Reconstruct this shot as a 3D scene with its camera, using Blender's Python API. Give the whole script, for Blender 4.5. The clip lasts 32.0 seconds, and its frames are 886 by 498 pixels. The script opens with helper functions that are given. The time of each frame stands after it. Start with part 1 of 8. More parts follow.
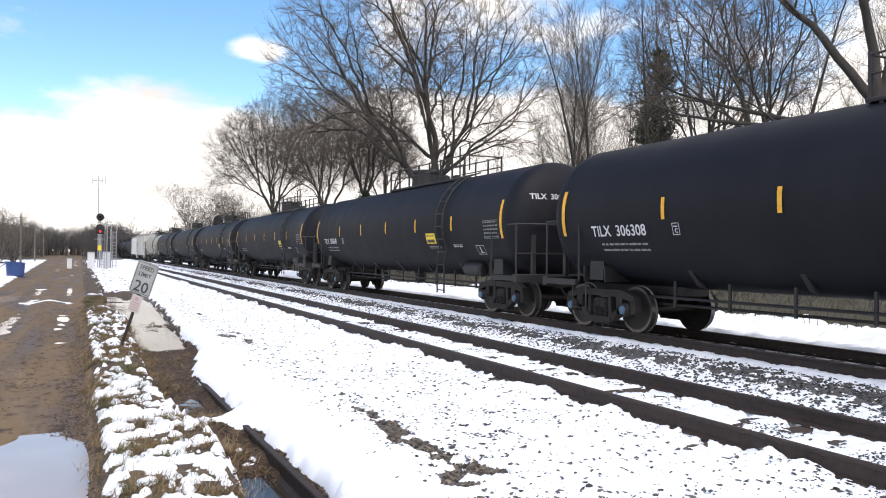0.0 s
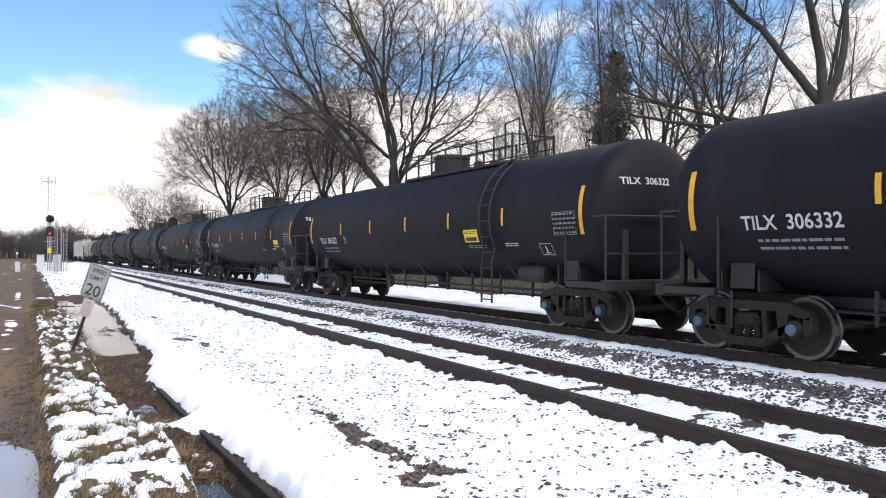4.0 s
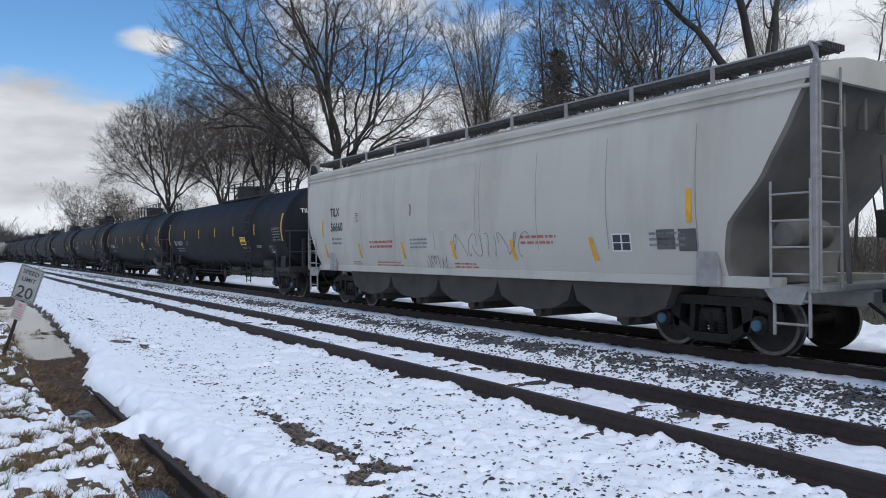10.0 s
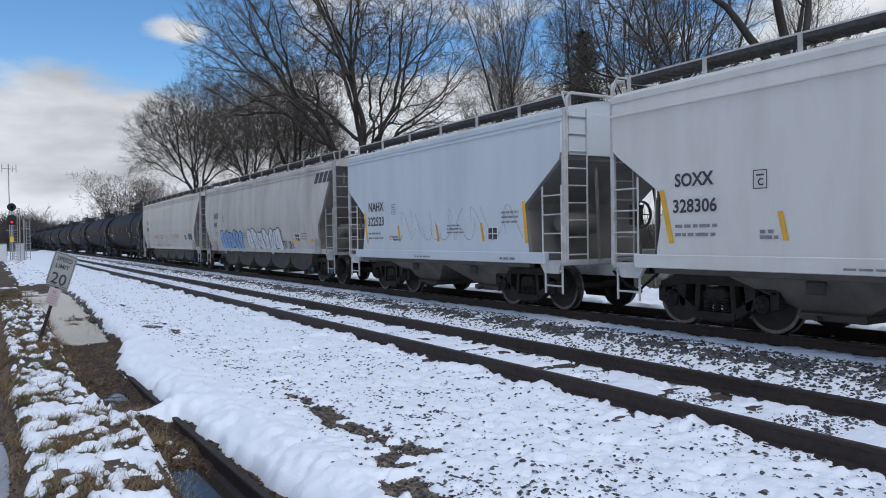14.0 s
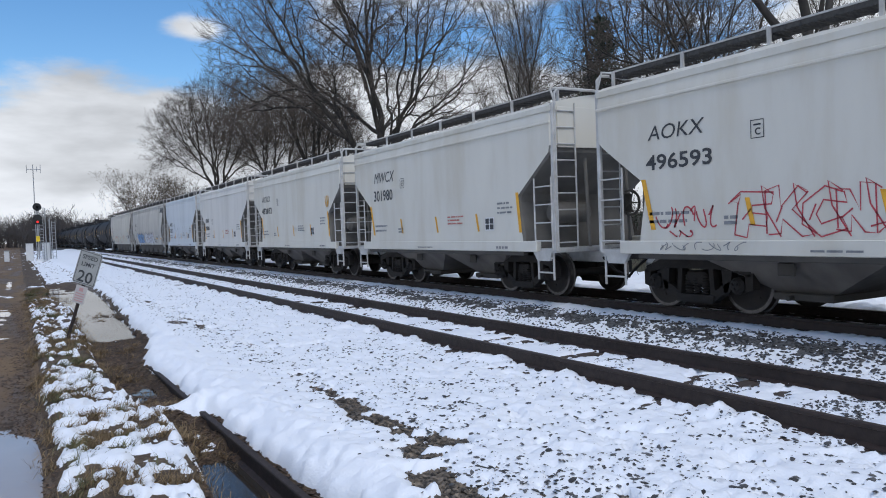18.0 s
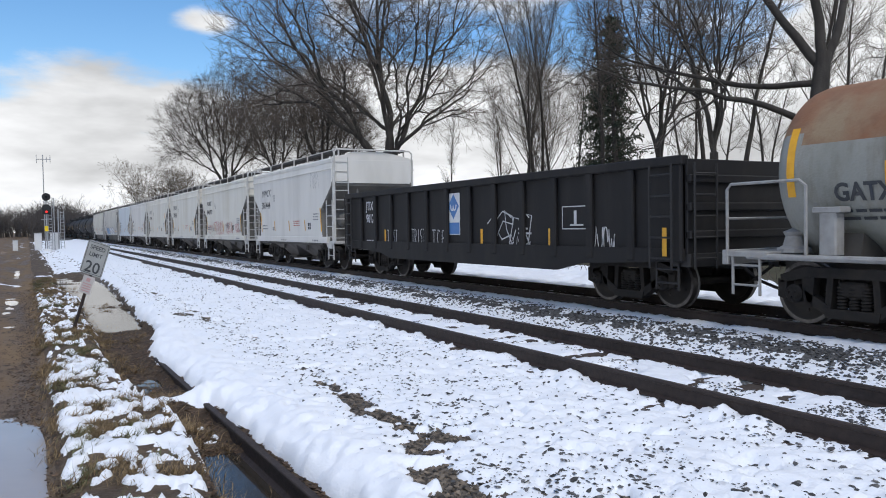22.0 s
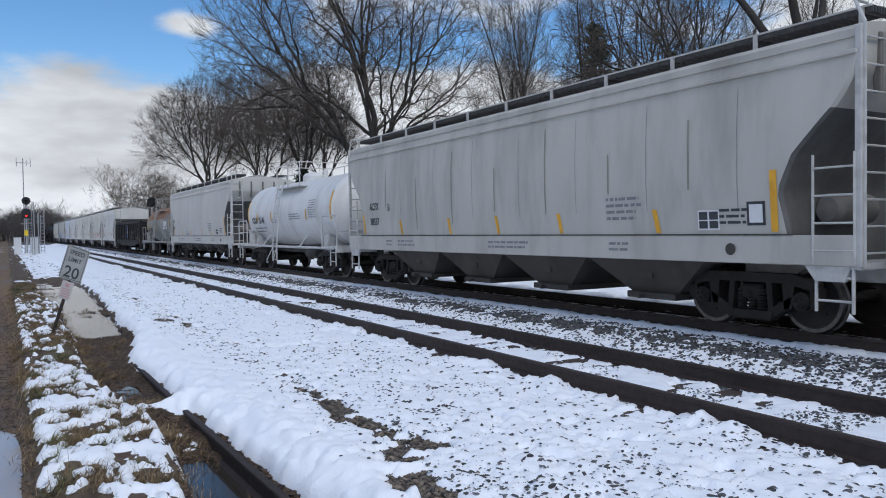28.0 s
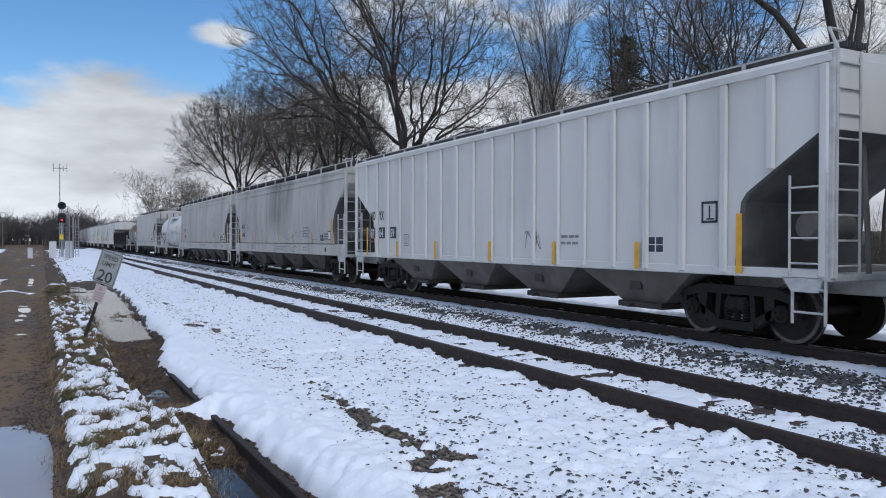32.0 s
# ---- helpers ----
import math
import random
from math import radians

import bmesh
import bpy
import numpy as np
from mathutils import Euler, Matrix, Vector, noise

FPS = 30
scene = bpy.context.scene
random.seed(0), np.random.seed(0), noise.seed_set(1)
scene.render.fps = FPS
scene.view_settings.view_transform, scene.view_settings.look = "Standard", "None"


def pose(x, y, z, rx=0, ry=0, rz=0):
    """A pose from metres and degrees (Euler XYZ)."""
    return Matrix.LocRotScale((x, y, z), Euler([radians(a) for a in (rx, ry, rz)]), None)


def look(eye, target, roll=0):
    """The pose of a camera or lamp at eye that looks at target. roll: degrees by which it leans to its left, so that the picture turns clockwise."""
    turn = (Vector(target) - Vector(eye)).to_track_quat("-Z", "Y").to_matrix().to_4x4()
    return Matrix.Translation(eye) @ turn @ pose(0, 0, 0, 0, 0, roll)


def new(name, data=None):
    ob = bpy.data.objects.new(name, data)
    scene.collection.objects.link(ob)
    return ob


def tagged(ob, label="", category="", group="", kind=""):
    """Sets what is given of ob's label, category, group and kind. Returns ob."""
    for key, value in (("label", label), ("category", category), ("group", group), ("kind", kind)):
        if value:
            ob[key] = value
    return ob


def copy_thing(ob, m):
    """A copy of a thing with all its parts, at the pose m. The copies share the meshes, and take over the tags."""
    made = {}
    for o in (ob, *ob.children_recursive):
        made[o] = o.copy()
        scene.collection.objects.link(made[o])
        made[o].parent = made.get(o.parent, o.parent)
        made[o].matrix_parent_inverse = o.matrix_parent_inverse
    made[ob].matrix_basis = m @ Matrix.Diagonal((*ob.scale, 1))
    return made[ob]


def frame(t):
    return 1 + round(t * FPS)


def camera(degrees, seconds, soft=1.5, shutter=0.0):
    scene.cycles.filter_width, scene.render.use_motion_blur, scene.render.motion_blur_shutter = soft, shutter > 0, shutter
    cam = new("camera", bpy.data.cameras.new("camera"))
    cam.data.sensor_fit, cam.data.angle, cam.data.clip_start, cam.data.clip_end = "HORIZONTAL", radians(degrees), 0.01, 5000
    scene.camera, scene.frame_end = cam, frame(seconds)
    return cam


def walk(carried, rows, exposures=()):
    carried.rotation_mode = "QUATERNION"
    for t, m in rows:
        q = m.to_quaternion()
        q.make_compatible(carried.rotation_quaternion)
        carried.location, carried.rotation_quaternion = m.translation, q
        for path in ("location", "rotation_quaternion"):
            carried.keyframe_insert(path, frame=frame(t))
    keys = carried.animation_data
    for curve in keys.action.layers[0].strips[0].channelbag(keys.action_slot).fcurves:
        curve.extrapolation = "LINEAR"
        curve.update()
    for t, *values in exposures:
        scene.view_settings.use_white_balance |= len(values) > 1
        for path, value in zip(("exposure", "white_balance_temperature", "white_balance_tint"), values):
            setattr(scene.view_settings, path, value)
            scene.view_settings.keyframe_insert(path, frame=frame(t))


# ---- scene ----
cam = camera(61.2, 32.0, soft=1.0, shutter=0.0)

# the hand-held camera: it stands on the verge and turns
PATH = [
    (0.0, pose(0.005, 0.000, 1.700, 90.356, -0.472, -25.986)),
    (0.5, pose(0.013, -0.009, 1.696, 90.645, -0.652, -27.972)),
    (1.0, pose(0.012, -0.014, 1.704, 90.599, -0.526, -29.263)),
    (1.5, pose(0.009, -0.011, 1.706, 90.464, -0.511, -29.523)),
    (2.0, pose(0.016, -0.010, 1.703, 90.406, -0.403, -29.449)),
    (2.5, pose(0.009, -0.018, 1.698, 90.448, -0.257, -29.349)),
    (3.0, pose(0.007, -0.019, 1.702, 90.433, -0.116, -29.176)),
    (3.5, pose(0.013, -0.015, 1.708, 90.319, 0.028, -29.031)),
    (5.5, pose(0.000, 0.005, 1.704, 91.301, -1.590, -28.258)),
    (6.0, pose(-0.040, 0.012, 1.703, 91.555, -1.649, -27.152)),
    (6.5, pose(-0.026, 0.030, 1.699, 90.550, -1.642, -27.013)),
    (7.0, pose(-0.014, 0.037, 1.697, 89.731, -1.482, -27.547)),
    (7.5, pose(-0.025, -0.006, 1.706, 90.674, -1.765, -28.530)),
    (8.0, pose(0.011, -0.031, 1.724, 91.402, -0.572, -30.438)),
    (8.5, pose(0.021, -0.049, 1.726, 90.791, 0.687, -32.342)),
    (9.0, pose(0.017, -0.067, 1.733, 90.503, 0.810, -32.921)),
    (9.5, pose(0.020, -0.056, 1.727, 90.222, 0.756, -33.132)),
    (10.0, pose(0.007, -0.053, 1.727, 90.116, 0.393, -33.235)),
    (10.5, pose(0.003, -0.049, 1.719, 90.101, -0.173, -32.924)),
    (11.0, pose(0.006, -0.027, 1.719, 89.989, -0.337, -32.403)),
    (11.5, pose(0.009, -0.023, 1.715, 89.874, -0.104, -32.124)),
    (12.0, pose(0.008, -0.022, 1.714, 89.646, 0.088, -31.955)),
    (12.5, pose(0.009, -0.023, 1.707, 89.441, 0.332, -31.719)),
    (13.0, pose(0.011, -0.011, 1.710, 89.109, 0.554, -31.503)),
    (13.5, pose(0.005, -0.009, 1.702, 88.920, 0.722, -31.364)),
    (14.0, pose(0.003, -0.010, 1.703, 88.993, 0.881, -31.277)),
    (14.5, pose(0.001, -0.019, 1.708, 89.110, 1.087, -30.891)),
    (16.5, pose(0.002, 0.010, 1.700, 88.749, 0.801, -29.920)),
    (17.0, pose(-0.003, 0.009, 1.696, 88.522, 1.151, -29.893)),
    (17.5, pose(0.004, 0.009, 1.698, 88.333, 1.823, -29.753)),
    (18.0, pose(0.000, 0.012, 1.702, 88.328, 2.091, -29.760)),
    (18.5, pose(0.008, 0.015, 1.704, 88.294, 2.087, -29.860)),
    (19.0, pose(0.002, 0.004, 1.698, 88.294, 2.004, -29.870)),
    (19.5, pose(0.002, 0.007, 1.700, 88.306, 1.604, -29.914)),
    (20.0, pose(0.005, 0.014, 1.696, 88.322, 0.890, -29.831)),
    (20.5, pose(0.003, 0.018, 1.694, 88.231, 0.600, -29.568)),
    (21.0, pose(0.000, 0.000, 1.700, 88.126, 0.800, -29.248)),
    (21.5, pose(-0.000, 0.010, 1.697, 88.143, 0.833, -29.128)),
    (22.0, pose(0.002, 0.010, 1.697, 88.160, 0.983, -29.233)),
    (22.5, pose(0.004, 0.009, 1.696, 88.147, 1.247, -29.384)),
    (23.0, pose(0.011, 0.008, 1.697, 88.134, 1.545, -29.598)),
    (23.5, pose(0.013, -0.016, 1.700, 88.208, 1.522, -30.618)),
    (24.0, pose(0.029, -0.034, 1.705, 88.326, 1.381, -32.241)),
    (24.5, pose(0.027, -0.049, 1.710, 88.530, 1.103, -33.200)),
    (25.0, pose(0.022, -0.058, 1.707, 88.905, 1.028, -32.706)),
    (25.5, pose(0.031, -0.024, 1.704, 88.374, 1.297, -31.256)),
    (27.5, pose(0.022, -0.010, 1.711, 88.868, 0.337, -30.018)),
    (28.0, pose(0.028, -0.022, 1.709, 88.545, 0.817, -30.415)),
    (28.5, pose(0.028, -0.020, 1.703, 88.143, 0.843, -30.705)),
    (29.0, pose(0.024, -0.011, 1.703, 88.147, 0.706, -30.598)),
    (29.5, pose(0.023, -0.003, 1.705, 88.186, 0.806, -30.341)),
    (30.0, pose(0.017, -0.012, 1.706, 88.554, 0.764, -30.058)),
    (30.5, pose(0.015, -0.008, 1.697, 89.233, -0.076, -29.453)),
    (31.0, pose(0.017, 0.003, 1.703, 89.459, -0.376, -28.869)),
    (31.5, pose(0.011, 0.001, 1.698, 89.426, -0.225, -28.531)),
    (32.0, pose(0.011, 0.010, 1.702, 89.376, -0.133, -28.339)),
]
EXPOSURES = [(0.0, 0.63, 7400, 12), (6.0, 0.46, 7250, 10), (8.0, 0.36, 7100, 9), (8.5, 0.04, 6750, 9), (9.5, -0.26, 6450, 9), (11.0, -0.17, 6450, 9), (13.0, -0.32, 6400, 9), (17.0, -0.2, 6400, 9), (20.3, -0.26, 6400, 9), (21.0, -0.17, 6500, 9), (22.5, 0.0, 6800, 9), (23.2, -0.06, 6700, 9), (24.0, -0.38, 6400, 9), (25.0, -0.24, 6400, 9), (28.0, -0.27, 6400, 9), (29.0, -0.18, 6400, 9), (32.0, -0.32, 6300, 9)]
walk(cam, PATH, EXPOSURES)

# ---- sky and sun: a bright winter day with broken cloud ----
SUN_ELEV, SUN_AZ = 54.0, -165.0          # azimuth from +y towards +x
world = bpy.data.worlds.new("sky")
scene.world = world
world.use_nodes = True


def build_sky():
    nt = world.node_tree
    nt.nodes.clear()
    N, L = nt.nodes.new, nt.links.new
    out, bg = N("ShaderNodeOutputWorld"), N("ShaderNodeBackground")
    sky = N("ShaderNodeTexSky")
    sky.sky_type, sky.sun_disc = "NISHITA", False
    sky.sun_elevation, sky.sun_rotation = radians(SUN_ELEV), radians(SUN_AZ)
    sky.air_density, sky.dust_density, sky.ozone_density = 1.0, 0.2, 3.5
    tc, sep = N("ShaderNodeTexCoord"), N("ShaderNodeSeparateXYZ")
    L(tc.outputs["Generated"], sep.inputs[0])
    mp = N("ShaderNodeMapping")
    mp.inputs["Location"].default_value = (3.1, 1.7, 0.4)
    mp.inputs["Scale"].default_value = (1.0, 1.0, 2.6)
    L(tc.outputs["Generated"], mp.inputs[0])
    n1 = N("ShaderNodeTexNoise")
    n1.inputs["Scale"].default_value, n1.inputs["Detail"].default_value, n1.inputs["Roughness"].default_value = 2.3, 9.0, 0.56
    L(mp.outputs[0], n1.inputs["Vector"])
    # more cloud towards the horizon
    low = N("ShaderNodeMapRange")
    low.inputs["From Min"].default_value, low.inputs["From Max"].default_value = 0.13, 0.22
    low.inputs["To Min"].default_value, low.inputs["To Max"].default_value = 0.20, -0.12
    L(sep.outputs[2], low.inputs["Value"])
    add = N("ShaderNodeMath")
    add.operation = "ADD"
    L(n1.outputs["Fac"], add.inputs[0])
    # a bank of cloud stands behind the wood to the east
    east, both = N("ShaderNodeMapRange"), N("ShaderNodeMath")
    east.inputs["From Min"].default_value, east.inputs["From Max"].default_value = 0.24, 0.36
    east.inputs["To Min"].default_value, east.inputs["To Max"].default_value = 0.0, 0.24
    L(sep.outputs[0], east.inputs["Value"])
    both.operation = "ADD"
    L(low.outputs[0], both.inputs[0])
    L(east.outputs[0], both.inputs[1])
    # unseen cloud at the viewer's left and back, added low to whiten the train's sides
    west, all3 = N("ShaderNodeMapRange"), N("ShaderNodeMath")
    west.inputs["From Min"].default_value, west.inputs["From Max"].default_value = -0.12, -0.45
    west.inputs["To Min"].default_value, west.inputs["To Max"].default_value = 0.0, 0.20
    L(sep.outputs[0], west.inputs["Value"])
    all3.operation = "MULTIPLY_ADD"
    lower = N("ShaderNodeMapRange")
    lower.inputs["From Min"].default_value, lower.inputs["From Max"].default_value = 0.75, 0.45
    L(sep.outputs[2], lower.inputs["Value"])
    L(lower.outputs[0], all3.inputs[0])
    L(west.outputs[0], all3.inputs[1])
    L(both.outputs[0], all3.inputs[2])
    L(all3.outputs[0], add.inputs[1])
    # one small cloud drifts alone above the bank
    away, reach, lone, sum3 = N("ShaderNodeVectorMath"), N("ShaderNodeVectorMath"), N("ShaderNodeMapRange"), N("ShaderNodeMath")
    away.operation, reach.operation, sum3.operation = "SUBTRACT", "MULTIPLY", "ADD"
    away.inputs[1].default_value = SMALL_CLOUD
    reach.inputs[1].default_value = (1.0, 1.0, 2.4)
    size = N("ShaderNodeVectorMath")
    size.operation = "LENGTH"
    L(tc.outputs["Generated"], away.inputs[0])
    L(away.outputs[0], reach.inputs[0])
    L(reach.outputs[0], size.inputs[0])
    lone.inputs["From Min"].default_value, lone.inputs["From Max"].default_value = 0.0, 0.066
    lone.inputs["To Min"].default_value, lone.inputs["To Max"].default_value = 0.24, -0.0
    L(size.outputs["Value"], lone.inputs["Value"])
    L(add.outputs[0], sum3.inputs[0])
    L(lone.outputs[0], sum3.inputs[1])
    add = sum3
    ramp = N("ShaderNodeMapRange")
    ramp.interpolation_type = "SMOOTHSTEP"
    ramp.inputs["From Min"].default_value, ramp.inputs["From Max"].default_value = 0.50, 0.62
    L(add.outputs[0], ramp.inputs["Value"])
    # the clouds themselves: white tops, greyer inside
    n2 = N("ShaderNodeTexNoise")
    n2.inputs["Scale"].default_value, n2.inputs["Detail"].default_value = 5.0, 6.0
    flat = N("ShaderNodeMapping")
    flat.inputs["Location"].default_value, flat.inputs["Scale"].default_value = (0.7, 2.1, 0.3), (1.0, 1.0, 3.6)
    L(tc.outputs["Generated"], flat.inputs[0])
    L(flat.outputs[0], n2.inputs["Vector"])
    shade = N("ShaderNodeMapRange")
    shade.inputs["From Min"].default_value, shade.inputs["From Max"].default_value = 0.35, 0.65
    shade.inputs["To Min"].default_value, shade.inputs["To Max"].default_value = 0.60, 1.04
    L(n2.outputs["Fac"], shade.inputs["Value"])
    cloud = N("ShaderNodeVectorMath")
    cloud.operation = "SCALE"
    cloud.inputs[0].default_value = CLOUD
    L(shade.outputs[0], cloud.inputs["Scale"])
    mix = N("ShaderNodeMix")
    mix.data_type = "RGBA"
    L(ramp.outputs[0], mix.inputs["Factor"])
    blue = N("ShaderNodeHueSaturation")
    blue.inputs["Saturation"].default_value, blue.inputs["Value"].default_value = 1.20, 1.66
    L(sky.outputs[0], blue.inputs["Color"])
    L(blue.outputs[0], mix.inputs["A"])
    L(cloud.outputs[0], mix.inputs["B"])
    bg.inputs["Strength"].default_value = SKY_STRENGTH
    L(mix.outputs["Result"], bg.inputs["Color"])
    L(bg.outputs[0], out.inputs[0])


CLOUD, SKY_STRENGTH, SMALL_CLOUD = (10.0, 10.3, 10.9), 0.10, (0.212, 0.946, 0.252)
build_sky()
sun = new("sun", bpy.data.lights.new("sun", "SUN"))
sun.data.energy, sun.data.angle, sun.data.color = 1.95, radians(30), (1.0, 0.965, 0.92)
SUN_DIR = Vector((math.sin(radians(SUN_AZ)) * math.cos(radians(SUN_ELEV)), math.cos(radians(SUN_AZ)) * math.cos(radians(SUN_ELEV)), math.sin(radians(SUN_ELEV))))
sun.matrix_world = look(SUN_DIR * 50, (0, 0, 0))

# ---- materials ----
def material(name, c1, c2=None, scale=4.0, rough=0.6, rough_var=0.1, metal=0.0, bump=0.0, bump_scale=60.0, stain=None, stain_amount=0.0,
             stain_scale=1.2, stretch=(1, 1, 1), detail=6.0, spec=0.5, random_tint=0.0, island=0.0):
    """A procedural surface: two tones by noise, stains at a second scale, fine relief."""
    m = bpy.data.materials.new(name)
    m.use_nodes = True
    nt = m.node_tree
    N, L = nt.nodes.new, nt.links.new
    b = nt.nodes["Principled BSDF"]
    b.inputs["Metallic"].default_value = metal
    b.inputs["Specular IOR Level"].default_value = spec
    tc, mp = N("ShaderNodeTexCoord"), N("ShaderNodeMapping")
    mp.inputs["Scale"].default_value = stretch
    L(tc.outputs["Object"], mp.inputs[0])
    n1 = N("ShaderNodeTexNoise")
    n1.inputs["Scale"].default_value, n1.inputs["Detail"].default_value = scale, detail
    L(mp.outputs[0], n1.inputs["Vector"])
    r1 = N("ShaderNodeMapRange")
    r1.inputs["From Min"].default_value, r1.inputs["From Max"].default_value = 0.3, 0.7
    L(n1.outputs["Fac"], r1.inputs["Value"])
    mx = N("ShaderNodeMix")
    mx.data_type = "RGBA"
    mx.inputs["A"].default_value, mx.inputs["B"].default_value = (*c1, 1), (*(c2 or [c * 0.85 for c in c1]), 1)
    L(r1.outputs[0], mx.inputs["Factor"])
    col = mx.outputs["Result"]
    if stain:
        n2 = N("ShaderNodeTexNoise")
        n2.inputs["Scale"].default_value, n2.inputs["Detail"].default_value, n2.inputs["Roughness"].default_value = stain_scale, 8.0, 0.62
        L(mp.outputs[0], n2.inputs["Vector"])
        r2 = N("ShaderNodeMapRange")
        r2.inputs["From Min"].default_value, r2.inputs["From Max"].default_value = 0.48, 0.74
        r2.inputs["To Max"].default_value = stain_amount
        L(n2.outputs["Fac"], r2.inputs["Value"])
        m2 = N("ShaderNodeMix")
        m2.data_type = "RGBA"
        m2.inputs["B"].default_value = (*stain, 1)
        L(r2.outputs[0], m2.inputs["Factor"])
        L(col, m2.inputs["A"])
        col = m2.outputs["Result"]
    if random_tint:
        info, hsv, rr = N("ShaderNodeObjectInfo"), N("ShaderNodeHueSaturation"), N("ShaderNodeMapRange")
        rr.inputs["To Min"].default_value, rr.inputs["To Max"].default_value = 1 - random_tint, 1 + random_tint
        L(info.outputs["Random"], rr.inputs["Value"])
        L(rr.outputs[0], hsv.inputs["Value"])
        L(col, hsv.inputs["Color"])
        col = hsv.outputs[0]
    if island:
        geo, hs2, ri = N("ShaderNodeNewGeometry"), N("ShaderNodeHueSaturation"), N("ShaderNodeMapRange")
        ri.inputs["To Min"].default_value, ri.inputs["To Max"].default_value = 1 - island, 1 + island
        L(geo.outputs["Random Per Island"], ri.inputs["Value"])
        L(ri.outputs[0], hs2.inputs["Value"])
        L(col, hs2.inputs["Color"])
        col = hs2.outputs[0]
    L(col, b.inputs["Base Color"])
    rg = N("ShaderNodeMapRange")
    rg.inputs["To Min"].default_value, rg.inputs["To Max"].default_value = max(rough - rough_var, 0.02), min(rough + rough_var, 1.0)
    L(n1.outputs["Fac"], rg.inputs["Value"])
    L(rg.outputs[0], b.inputs["Roughness"])
    if bump:
        n3, bp = N("ShaderNodeTexNoise"), N("ShaderNodeBump")
        n3.inputs["Scale"].default_value, n3.inputs["Detail"].default_value = bump_scale, 4.0
        L(tc.outputs["Object"], n3.inputs["Vector"])
        bp.inputs["Strength"].default_value, bp.inputs["Distance"].default_value = bump, 0.02
        L(n3.outputs["Fac"], bp.inputs["Height"])
        L(bp.outputs[0], b.inputs["Normal"])
    return m


